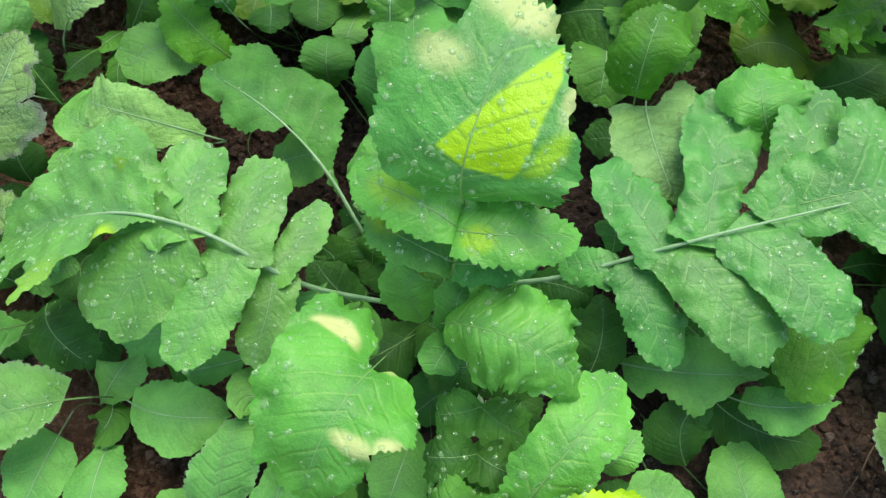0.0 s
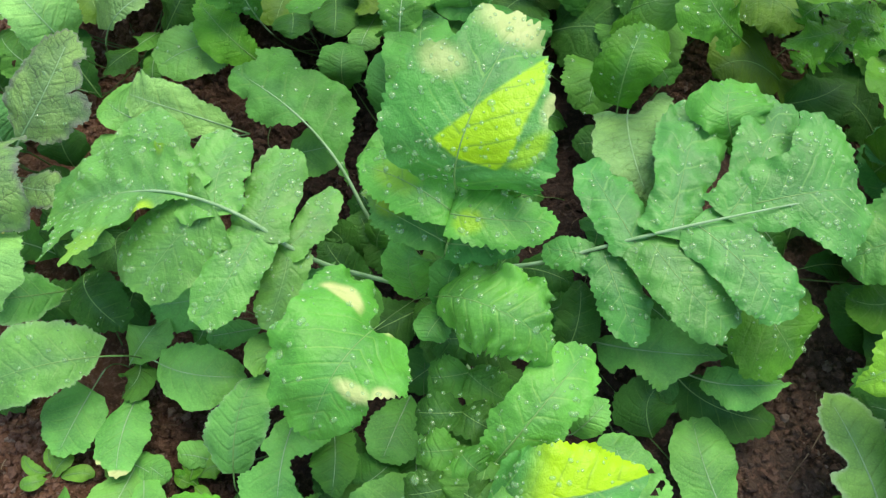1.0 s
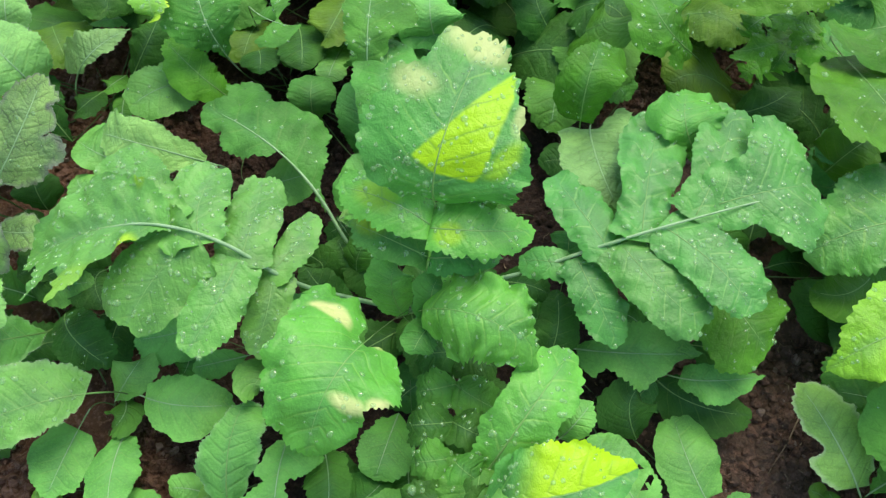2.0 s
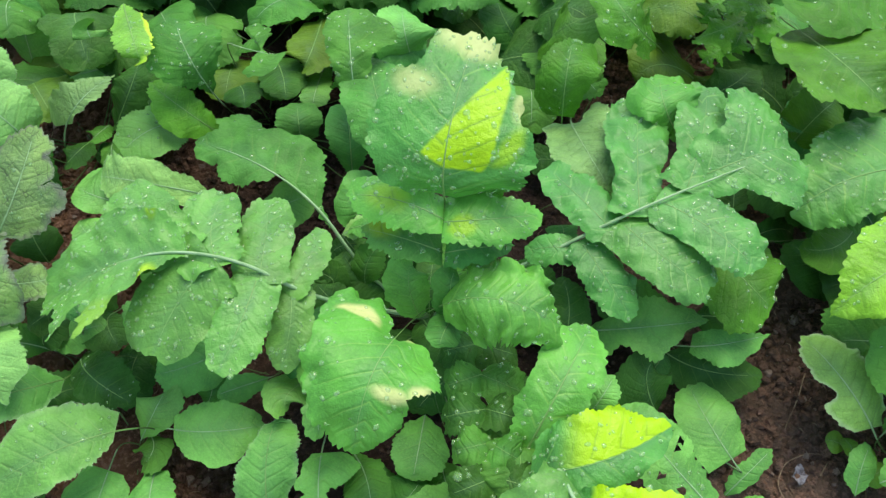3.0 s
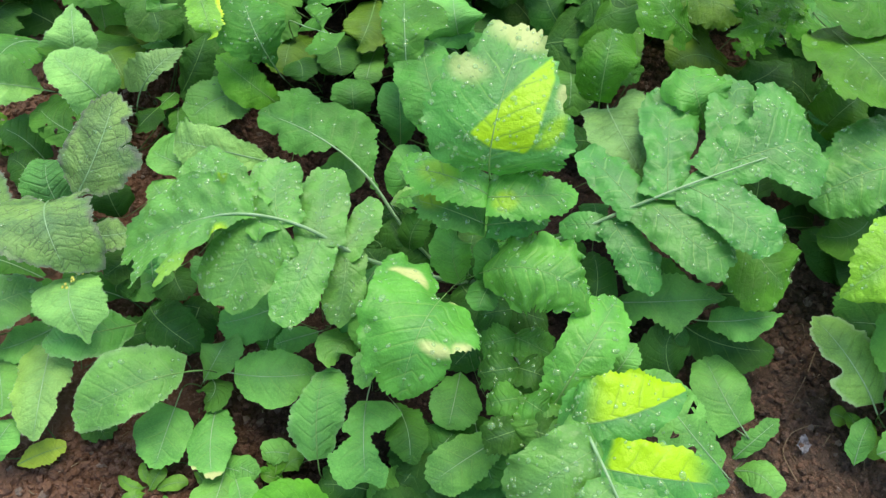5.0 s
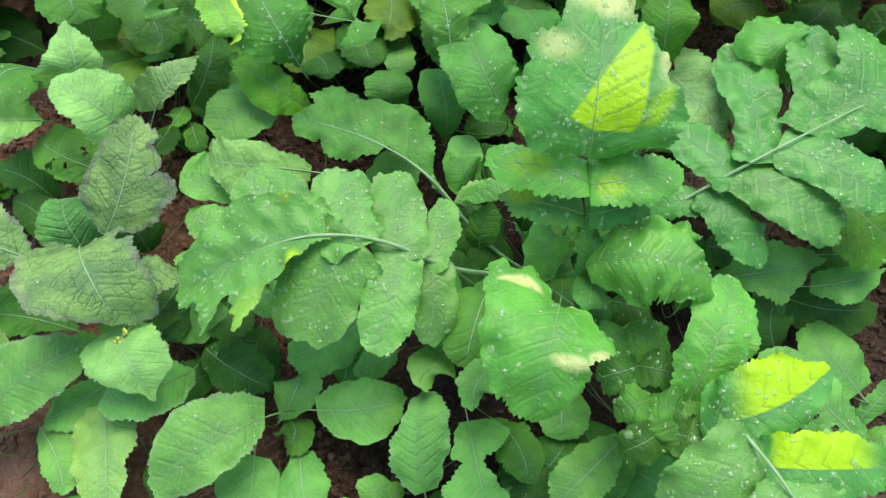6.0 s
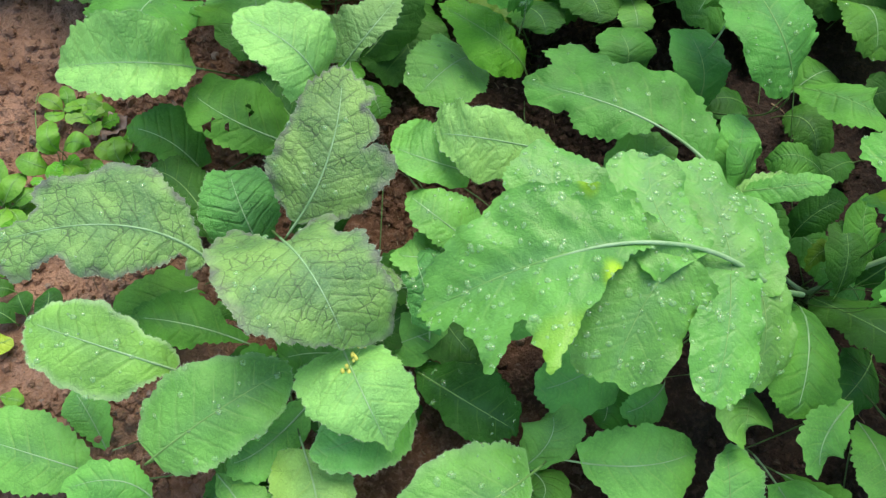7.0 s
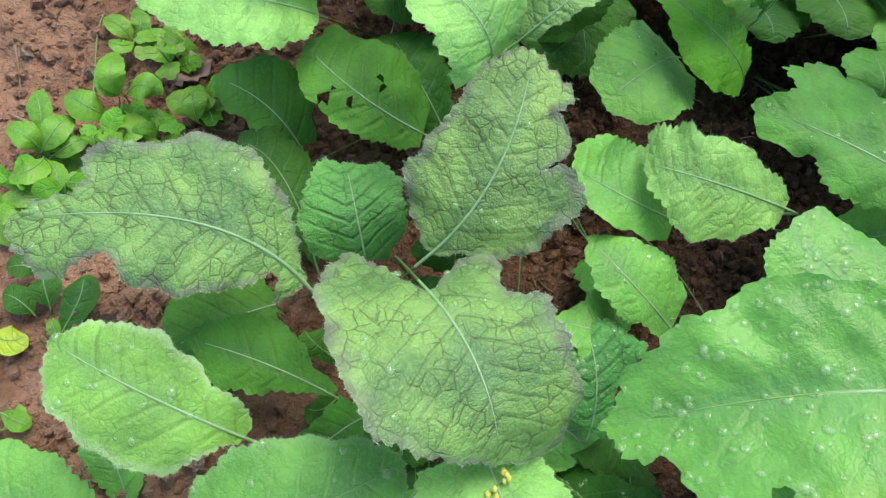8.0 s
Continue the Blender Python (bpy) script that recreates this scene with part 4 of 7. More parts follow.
SHAPES["outline_7"] = (
    [(0.174, 0.655), (0.302, 0.851), (0.424, 0.804), (0.563, 0.953), (0.698, 1.0), (0.802, 0.539), (1.0, 0.0)],
    [(0.056, 0.38), (0.176, 0.697), (0.37, 0.86), (0.572, 0.845), (0.791, 0.832), (1.093, 1.0), (1.118, 0.697), (1.135, 0.38), (1.0, 0.0)],
)
SHAPES["outline_8"] = (
    [(0.017, 0.412), (0.219, 0.686), (0.393, 0.961), (0.607, 1.0), (0.757, 0.735), (0.945, 0.203), (1.0, 0.0)],
    [(0.047, 0.542), (0.094, 1.0), (0.313, 0.995), (0.629, 0.85), (0.891, 0.595), (1.0, 0.0)],
)
SHAPES["outline_25"] = (
    [(0.244, 1.0), (0.502, 0.817), (0.751, 0.641), (0.878, 0.407), (1.0, 0.0)],
    [(0.002, 1.0), (0.281, 0.897), (0.452, 0.926), (0.583, 0.803), (0.708, 0.609), (0.802, 0.408), (0.875, 0.164), (1.0, 0.0)],
)
SHAPES["outline_26"] = (
    [(0.147, 1.0), (0.351, 0.807), (0.492, 0.722), (0.659, 0.788), (0.844, 0.707), (1.01, 0.331), (1.0, 0.0)],
    [(0.021, 0.969), (0.229, 0.953), (0.4, 1.0), (0.576, 0.875), (0.688, 0.685), (0.801, 0.494), (0.855, 0.159), (1.0, 0.0)],
)
SHAPES["outline_28"] = (
    [(0.144, 0.556), (0.289, 1.0), (0.483, 1.0), (0.701, 0.865), (0.855, 0.605), (1.0, 0.0)],
    [(0.093, 0.283), (0.288, 0.441), (0.514, 0.705), (1.12, 1.0), (1.125, 0.552), (1.0, 0.0)],
)
SHAPES["outline_29"] = (
    [(-0.041, 0.198), (-0.4, 0.673), (-0.328, 1.0), (0.05, 1.0), (0.445, 0.813), (0.719, 0.477), (0.957, 0.187), (1.0, 0.0)],
    [(-0.058, 0.819), (0.311, 0.897), (0.504, 1.0), (0.611, 0.712), (0.826, 0.42), (1.0, 0.0)],
)
SHAPES["outline_30"] = (
    [(0.17, 0.222), (0.471, 0.474), (0.572, 0.957), (0.656, 1.0), (0.744, 0.787), (1.0, 0.0)],
    [(-0.024, 0.152), (0.215, 0.474), (0.498, 0.848), (1.122, 1.0), (1.088, 0.505), (1.0, 0.0)],
)
SHAPES["outline_27"] = (
    [(-0.137, 0.358), (-0.24, 0.761), (-0.188, 0.939), (-0.036, 1.0), (0.394, 0.708), (1.127, 0.824), (1.102, 0.344), (1.0, 0.0)],
    [(0.023, 0.426), (0.179, 0.828), (0.331, 0.973), (0.455, 0.901), (0.559, 0.984), (0.653, 1.0), (0.736, 0.734), (0.846, 0.466), (1.0, 0.0)],
)
SHAPES["outline_20"] = (
    [(0.084, 0.092), (0.218, 0.342), (0.353, 0.579), (0.554, 1.0), (0.743, 0.92), (0.811, 0.686), (0.947, 0.29), (1.0, 0.0)],
    [(0.171, 0.462), (0.28, 0.696), (0.395, 0.428), (0.51, 0.729), (0.585, 1.0), (0.672, 0.792), (0.75, 0.436), (0.867, 0.181), (1.0, 0.0)],
)
SHAPES["outline_21"] = (
    [(0.186, 0.714), (0.519, 1.0), (0.743, 0.495), (1.0, 0.0)],
    [(0.186, 0.281), (0.333, 0.562), (0.482, 0.992), (0.638, 1.0), (0.831, 0.466), (1.0, 0.0)],
)
SHAPES["outline_22"] = (
    [(0.181, 0.877), (0.394, 0.975), (0.585, 1.0), (0.771, 0.875), (0.923, 0.529), (1.0, 0.0)],
    [(0.126, 0.546), (0.303, 0.827), (0.553, 1.0), (0.852, 0.996), (1.002, 0.578), (1.0, 0.0)],
)
SHAPES["outline_23"] = (
    [(0.078, 0.346), (0.26, 0.519), (0.413, 0.756), (0.607, 1.0), (0.815, 0.912), (0.949, 0.567), (1.0, 0.0)],
    [(0.129, 0.439), (0.358, 0.691), (0.546, 0.959), (0.785, 1.0), (0.866, 0.611), (0.973, 0.604), (1.0, 0.0)],
)
SHAPES["outline_15"] = (
    [(0.017, 0.41), (0.132, 0.788), (0.365, 0.945), (0.654, 1.0), (0.841, 0.883), (0.859, 0.374), (0.988, 0.145), (1.0, 0.0)],
    [(0.065, 0.492), (0.041, 0.865), (0.197, 1.0), (0.355, 0.993), (0.531, 0.89), (0.651, 0.71), (0.727, 0.548), (0.819, 0.243), (1.0, 0.0)],
)
SHAPES["outline_17"] = (
    [(0.047, 0.522), (0.224, 0.967), (0.394, 1.0), (0.522, 0.694), (0.598, 0.548), (0.725, 0.683), (0.809, 0.461), (0.959, 0.28), (1.0, 0.0)],
    [(-0.051, 0.302), (-0.054, 0.677), (0.063, 0.896), (0.301, 0.961), (0.534, 1.0), (0.734, 0.808), (0.92, 0.501), (1.0, 0.0)],
)
SHAPES["outline_24"] = (
    [(0.174, 0.641), (0.372, 1.0), (0.472, 0.902), (0.457, 0.255), (0.605, 0.623), (0.753, 0.677), (0.897, 0.448), (1.0, 0.0)],
    [(-0.03, 0.351), (0.077, 0.695), (0.286, 0.807), (0.504, 1.0), (0.737, 0.853), (0.942, 0.713), (1.0, 0.0)],
)

# ---- plants ----

plant("main", (0.010, 0.302, 0.020), "mustard_plant", "large leafy mustard plant with wet lobed leaves and pale midribs", "plants in the bed")
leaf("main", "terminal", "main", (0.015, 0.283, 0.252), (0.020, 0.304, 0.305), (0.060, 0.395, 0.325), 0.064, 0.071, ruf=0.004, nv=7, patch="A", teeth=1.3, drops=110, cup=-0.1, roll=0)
rachis("main", [(0.012, 0.302, 0.015), (0.045, 0.297, 0.085), (0.096, 0.279, 0.134), (0.146, 0.281, 0.170), (0.207, 0.289, 0.194), (0.278, 0.302, 0.207), (0.325, 0.313, 0.208)], 0.0026)
leaf("main", "fan", "blue", (0.271, 0.311, 0.200), (0.313, 0.317, 0.210), (0.358, 0.326, 0.206), 0.076, 0.063, name="leaf_lobe", stalk=False, nv=5, ruf=0.005, drops=60, cup=0.05, rib=0.8, teeth=0.9)
leaf("main", "lobe_waist", "blue", (0.249, 0.302, 0.197), (0.279, 0.351, 0.205), (0.311, 0.418, 0.199), 0.029, 0.031, name="leaf_lobe", stalk=False, nv=5, ruf=0.005, drops=26, cup=0.05, rib=0.45, teeth=0.8)
leaf("main", "lobe_waist", "blue", (0.201, 0.289, 0.186), (0.217, 0.350, 0.192), (0.243, 0.422, 0.184), 0.032, 0.031, name="leaf_lobe", stalk=False, nv=5, ruf=0.006, drops=22, cup=0.05, rib=0.45, teeth=0.8)
leaf("main", "lobe", "blue", (0.173, 0.280, 0.176), (0.152, 0.322, 0.178), (0.135, 0.368, 0.166), 0.024, 0.027, name="leaf_lobe", stalk=False, nv=4, ruf=0.006, drops=8, cup=0.12, rib=0.45, teeth=0.8)
leaf("main", "lobe", "blue", (0.137, 0.277, 0.157), (0.116, 0.283, 0.155), (0.098, 0.292, 0.139), 0.018, 0.015, name="leaf_lobe", stalk=False, nv=4, ruf=0.004, drops=3, rib=0.4, teeth=0.8)
leaf("main", "lobe", "blue", (0.223, 0.291, 0.192), (0.259, 0.247, 0.196), (0.283, 0.210, 0.186), 0.033, 0.027, name="leaf_lobe", stalk=False, nv=6, ruf=0.005, drops=34, cup=0.08, rib=0.5, teeth=1.0)
leaf("main", "lobe_blunt", "blue", (0.185, 0.280, 0.180), (0.209, 0.240, 0.181), (0.244, 0.207, 0.168), 0.034, 0.027, name="leaf_lobe", stalk=False, nv=6, ruf=0.006, drops=24, cup=0.12, rib=0.5, teeth=0.9)
leaf("main", "lobe", "blue", (0.147, 0.276, 0.163), (0.159, 0.240, 0.159), (0.177, 0.204, 0.140), 0.023, 0.021, name="leaf_lobe", stalk=False, nv=5, ruf=0.006, drops=12, cup=0.1, rib=0.45, teeth=0.9)
rachis("main", [(0.005, 0.302, 0.015), (-0.045, 0.278, 0.090), (-0.109, 0.263, 0.159), (-0.160, 0.285, 0.199), (-0.217, 0.299, 0.209), (-0.267, 0.305, 0.191), (-0.307, 0.307, 0.166)], 0.0026)
leaf("main", "claw", "fresh", (-0.203, 0.296, 0.203), (-0.267, 0.305, 0.190), (-0.350, 0.306, 0.135), 0.063, 0.056, name="leaf_lobe", stalk=False, nv=6, ruf=0.005, drops=75, cup=0.05, rib=1.0, teeth=0.9, droop=(-0.62, -0.05), patch="C", label="broad end lobe with yellowing folded edge")
leaf("main", "lobe_blunt", "fresh", (-0.185, 0.286, 0.200), (-0.216, 0.263, 0.184), (-0.244, 0.227, 0.160), 0.034, 0.038, name="leaf_lobe", stalk=False, nv=6, ruf=0.005, drops=46, cup=0.12, rib=0.55, teeth=0.9)
leaf("main", "lobe_blunt", "fresh", (-0.180, 0.285, 0.198), (-0.186, 0.325, 0.194), (-0.174, 0.366, 0.190), 0.031, 0.024, name="leaf_lobe", stalk=False, nv=5, ruf=0.006, drops=30, cup=0.05, rib=0.5, teeth=0.9)
leaf("main", "lobe_blunt", "fresh", (-0.215, 0.300, 0.197), (-0.238, 0.340, 0.196), (-0.265, 0.380, 0.195), 0.031, 0.029, name="leaf_lobe", stalk=False, nv=5, ruf=0.006, drops=30, cup=0.05, rib=0.5, teeth=0.9)
leaf("main", "lobe", "fresh", (-0.151, 0.272, 0.184), (-0.167, 0.235, 0.179), (-0.189, 0.197, 0.168), 0.025, 0.024, name="leaf_lobe", stalk=False, nv=5, ruf=0.005, drops=24, cup=0.12, rib=0.6, teeth=0.8)
leaf("main", "lobe_blunt", "fresh", (-0.149, 0.274, 0.184), (-0.141, 0.313, 0.184), (-0.137, 0.367, 0.172), 0.024, 0.025, name="leaf_lobe", stalk=False, nv=5, ruf=0.006, drops=24, cup=0.05, rib=0.5, teeth=0.8)
leaf("main", "lobe", "fresh", (-0.127, 0.269, 0.167), (-0.107, 0.295, 0.168), (-0.092, 0.338, 0.155), 0.015, 0.018, name="leaf_lobe", stalk=False, nv=4, ruf=0.005, drops=10, rib=0.45, teeth=0.8)
leaf("main", "lobe", "fresh", (-0.124, 0.269, 0.165), (-0.128, 0.238, 0.157), (-0.141, 0.208, 0.135), 0.022, 0.020, name="leaf_lobe", stalk=False, nv=5, ruf=0.005, drops=14, rib=0.5, cup=0.1, teeth=0.8)
leaf("main", "bitten", "wet", (-0.045, 0.173, 0.228), (-0.069, 0.133, 0.240), (-0.086, 0.101, 0.195), 0.050, 0.064, ruf=0.008, teeth=1.3, rib=0.45, nv=7, patch="D", drops=30, cup=0.08, label="drooping leaf with sun flecks painted on its folded rim, and a bitten edge")
rachis("main", [(0.012, 0.295, 0.015), (0.035, 0.210, 0.060), (0.056, 0.120, 0.085), (0.065, 0.077, 0.180), (0.067, 0.042, 0.200), (0.073, 0.007, 0.208), (0.089, -0.040, 0.185)], 0.0030)
leaf("main", "lobe_slim", "main", (0.055, 0.070, 0.178), (0.099, 0.065, 0.194), (0.164, 0.086, 0.180), 0.040, 0.022, name="leaf_lobe", stalk=False, nv=5, ruf=0.006, drops=24, cup=0.08, rib=0.5, patch="YA", label="lobe with one half turned bright yellow")
leaf("main", "lobe_slim", "main", (0.071, 0.026, 0.192), (0.115, 0.010, 0.200), (0.177, 0.003, 0.178), 0.029, 0.023, name="leaf_lobe", stalk=False, nv=5, ruf=0.006, drops=16, cup=0.08, rib=0.5, patch="YB", label="lobe with one half turned bright yellow")
leaf("main", "lobe_blunt", "fresh", (0.070, 0.042, 0.193), (0.032, 0.024, 0.195), (0.000, 0.013, 0.165), 0.030, 0.031, name="leaf_lobe", stalk=False, nv=5, ruf=0.006, drops=44, cup=0.1, rib=0.5)
leaf("main", "wide", "fresh", (0.074, 0.014, 0.196), (0.079, -0.019, 0.195), (0.094, -0.056, 0.150), 0.040, 0.043, name="leaf_lobe", stalk=False, nv=6, ruf=0.006, drops=40, cup=0.1, rib=0.6)
leaf("main", "folded", "wet", (-0.000, 0.228, 0.170), (0.042, 0.198, 0.225), (0.094, 0.177, 0.200), 0.054, 0.035, ruf=0.012, nv=8, drops=40, cup=0.42, rib=0.5, teeth=1.5)
leaf("main", "stalked", "matt", (-0.079, 0.364, 0.110), (-0.131, 0.423, 0.140), (-0.215, 0.498, 0.120), 0.032, 0.057, ruf=0.005, nv=7, cup=0.2, drops=10, rib=1.7)
leaf("main", "wide", "mid", (-0.012, 0.250, 0.120), (-0.021, 0.250, 0.180), (-0.013, 0.270, 0.190), 0.023, 0.019, ruf=0.005, rib=0.5)
leaf("main", "crenate", "matt", (0.019, 0.228, 0.150), (0.012, 0.231, 0.190), (0.020, 0.247, 0.200), 0.017, 0.017, ruf=0.004, rib=0.5)
leaf("main", "crenate", "matt", (0.023, 0.239, 0.140), (0.005, 0.208, 0.170), (-0.005, 0.189, 0.170), 0.016, 0.016, ruf=0.004, rib=0.5)
leaf("main", "crenate", "dull", (0.047, 0.159, 0.090), (0.045, 0.094, 0.155), (0.025, 0.048, 0.150), 0.031, 0.034, ruf=0.006, drops=20, teeth=1.4, rib=0.6)
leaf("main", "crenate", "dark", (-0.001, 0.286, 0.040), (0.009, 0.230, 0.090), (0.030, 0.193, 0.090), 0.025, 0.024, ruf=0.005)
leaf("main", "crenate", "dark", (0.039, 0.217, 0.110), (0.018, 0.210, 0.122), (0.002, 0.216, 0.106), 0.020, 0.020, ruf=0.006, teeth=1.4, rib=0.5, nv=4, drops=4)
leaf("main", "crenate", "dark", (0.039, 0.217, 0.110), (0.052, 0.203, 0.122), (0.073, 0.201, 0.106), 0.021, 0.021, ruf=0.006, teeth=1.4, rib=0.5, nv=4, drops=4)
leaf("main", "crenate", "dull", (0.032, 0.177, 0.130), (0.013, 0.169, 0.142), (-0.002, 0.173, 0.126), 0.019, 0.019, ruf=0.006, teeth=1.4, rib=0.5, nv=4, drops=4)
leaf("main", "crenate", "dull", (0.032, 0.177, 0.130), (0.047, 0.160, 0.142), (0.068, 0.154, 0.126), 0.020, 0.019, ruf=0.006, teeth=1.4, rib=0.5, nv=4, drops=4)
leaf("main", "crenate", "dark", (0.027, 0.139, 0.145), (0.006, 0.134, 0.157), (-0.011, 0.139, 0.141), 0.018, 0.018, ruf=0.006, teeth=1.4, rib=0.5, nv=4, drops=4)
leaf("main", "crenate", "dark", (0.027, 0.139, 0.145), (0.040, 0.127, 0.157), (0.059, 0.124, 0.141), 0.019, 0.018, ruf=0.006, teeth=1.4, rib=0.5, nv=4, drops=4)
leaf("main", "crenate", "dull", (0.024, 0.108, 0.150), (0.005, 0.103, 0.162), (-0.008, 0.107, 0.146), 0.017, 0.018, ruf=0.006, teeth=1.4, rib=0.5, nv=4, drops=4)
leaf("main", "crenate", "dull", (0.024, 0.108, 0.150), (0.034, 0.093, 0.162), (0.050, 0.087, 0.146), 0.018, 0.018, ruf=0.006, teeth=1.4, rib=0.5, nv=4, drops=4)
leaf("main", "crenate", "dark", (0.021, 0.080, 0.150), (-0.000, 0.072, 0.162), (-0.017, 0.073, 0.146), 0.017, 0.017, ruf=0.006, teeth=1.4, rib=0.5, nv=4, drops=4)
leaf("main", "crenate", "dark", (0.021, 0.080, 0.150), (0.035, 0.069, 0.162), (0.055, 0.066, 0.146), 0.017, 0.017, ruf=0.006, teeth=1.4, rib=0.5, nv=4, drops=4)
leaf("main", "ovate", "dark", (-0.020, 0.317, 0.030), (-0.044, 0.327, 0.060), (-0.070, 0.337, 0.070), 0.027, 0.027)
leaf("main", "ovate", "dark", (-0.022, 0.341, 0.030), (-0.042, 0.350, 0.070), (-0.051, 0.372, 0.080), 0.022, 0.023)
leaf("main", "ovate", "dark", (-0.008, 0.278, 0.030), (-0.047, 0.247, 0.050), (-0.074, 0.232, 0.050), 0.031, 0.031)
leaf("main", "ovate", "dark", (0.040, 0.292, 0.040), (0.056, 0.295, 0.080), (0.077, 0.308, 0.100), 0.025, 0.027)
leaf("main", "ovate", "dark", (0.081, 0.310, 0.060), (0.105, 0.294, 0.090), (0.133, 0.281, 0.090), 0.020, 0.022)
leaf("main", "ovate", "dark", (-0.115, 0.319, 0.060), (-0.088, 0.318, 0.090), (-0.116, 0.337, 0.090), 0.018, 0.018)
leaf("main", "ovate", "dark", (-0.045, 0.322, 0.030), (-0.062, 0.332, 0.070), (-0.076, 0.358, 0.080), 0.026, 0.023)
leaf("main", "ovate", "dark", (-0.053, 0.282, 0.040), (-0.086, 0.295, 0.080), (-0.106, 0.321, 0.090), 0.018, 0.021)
leaf("main", "ovate", "matt", (-0.044, 0.394, 0.070), (-0.054, 0.387, 0.110), (-0.065, 0.409, 0.120), 0.023, 0.028)
leaf("main", "ovate", "pale", (-0.073, 0.366, 0.100), (-0.052, 0.363, 0.115), (-0.026, 0.365, 0.115), 0.013, 0.011)
leaf("main", "crenate", "wet", (0.052, 0.097, 0.150), (0.085, 0.133, 0.185), (0.128, 0.188, 0.170), 0.028, 0.029, drops=24, nv=6)
leaf("main", "ovate", "dull", (-0.056, 0.325, 0.060), (-0.052, 0.334, 0.090), (-0.033, 0.352, 0.100), 0.017, 0.018, rib=0.6)
leaf("main", "wide", "mid", (-0.048, 0.386, 0.080), (-0.052, 0.405, 0.110), (-0.033, 0.433, 0.110), 0.022, 0.020, rib=0.6)
leaf("main", "ovate", "mid", (-0.069, 0.372, 0.100), (-0.043, 0.353, 0.130), (-0.003, 0.351, 0.130), 0.011, 0.012, rib=0.6)
leaf("main", "ovate", "dull", (0.015, 0.372, 0.100), (-0.014, 0.384, 0.120), (-0.030, 0.393, 0.100), 0.018, 0.012, rib=0.6)
leaf("main", "ovate", "dull", (0.032, 0.463, 0.100), (0.031, 0.407, 0.150), (0.061, 0.385, 0.140), 0.027, 0.026, rib=0.6)
leaf("main", "ovate", "olive", (0.026, 0.311, 0.050), (0.006, 0.318, 0.070), (-0.013, 0.307, 0.060), 0.009, 0.010, rib=0.5)
leaf("main", "ovate", "dark", (0.004, 0.282, 0.060), (0.008, 0.303, 0.090), (0.018, 0.333, 0.090), 0.019, 0.019, rib=0.6)
leaf("main", "ovate", "dark", (-0.003, 0.343, 0.050), (0.004, 0.347, 0.080), (0.033, 0.352, 0.090), 0.016, 0.016, rib=0.6)
leaf("main", "ovate", "dull", (0.055, 0.298, 0.060), (0.029, 0.315, 0.090), (0.044, 0.344, 0.100), 0.020, 0.020, rib=0.6)
leaf("main", "outline_34", "wet", (0.011, 0.268, 0.245), (-0.026, 0.289, 0.252), (-0.065, 0.313, 0.235), 0.024, 0.022, stalk=False, patch="AL", nv=5, drops=14, teeth=1.3, cup=0.15, rib=0.9)
leaf("main", "outline_35", "wet", (0.011, 0.265, 0.245), (0.049, 0.257, 0.252), (0.097, 0.266, 0.235), 0.028, 0.024, stalk=False, patch="AR", nv=5, drops=14, teeth=1.3, cup=0.15, rib=0.9)
leaf("main", "outline_36", "matt", (0.010, 0.257, 0.212), (-0.025, 0.270, 0.224), (-0.056, 0.296, 0.208), 0.018, 0.020, stalk=False, patch="AM", nv=5, drops=6, teeth=1.3, cup=0.15, rib=0.8)
leaf("main", "outline_37", "matt", (0.011, 0.256, 0.212), (0.038, 0.249, 0.224), (0.073, 0.257, 0.208), 0.024, 0.015, stalk=False, nv=5, drops=6, teeth=1.3, cup=0.15, rib=0.8)

plant("veined", (-0.417, 0.428, 0.020), "mustard_plant", "young mustard plant with crinkled dark-veined leaves edged in purple", "plants in the bed")
leaf("veined", "kidney", "veined", (-0.426, 0.371, 0.150), (-0.411, 0.326, 0.172), (-0.400, 0.292, 0.140), 0.047, 0.059, nv=7, drops=8, cup=-0.1, roll=-10)
leaf("veined", "notched", "veined", (-0.419, 0.412, 0.100), (-0.384, 0.443, 0.142), (-0.362, 0.503, 0.165), 0.044, 0.050, nv=8, drops=8)
leaf("veined", "long", "veined", (-0.485, 0.403, 0.085), (-0.543, 0.426, 0.122), (-0.638, 0.436, 0.105), 0.039, 0.050, nv=9, drops=10)
leaf("veined", "crenate", "veined", (-0.408, 0.367, 0.090), (-0.376, 0.355, 0.105), (-0.354, 0.361, 0.100), 0.022, 0.019, nv=5)
leaf("veined", "ovate", "dark", (-0.480, 0.442, 0.020), (-0.500, 0.492, 0.050), (-0.528, 0.517, 0.050), 0.021, 0.022)
leaf("veined", "outline_9", "teal", (-0.336, 0.310, 0.070), (-0.334, 0.339, 0.100), (-0.338, 0.376, 0.100), 0.014, 0.034, nv=7, drops=6)
leaf("veined", "outline_10", "teal", (-0.449, 0.426, 0.050), (-0.456, 0.442, 0.090), (-0.461, 0.478, 0.090), 0.034, 0.030, nv=7)

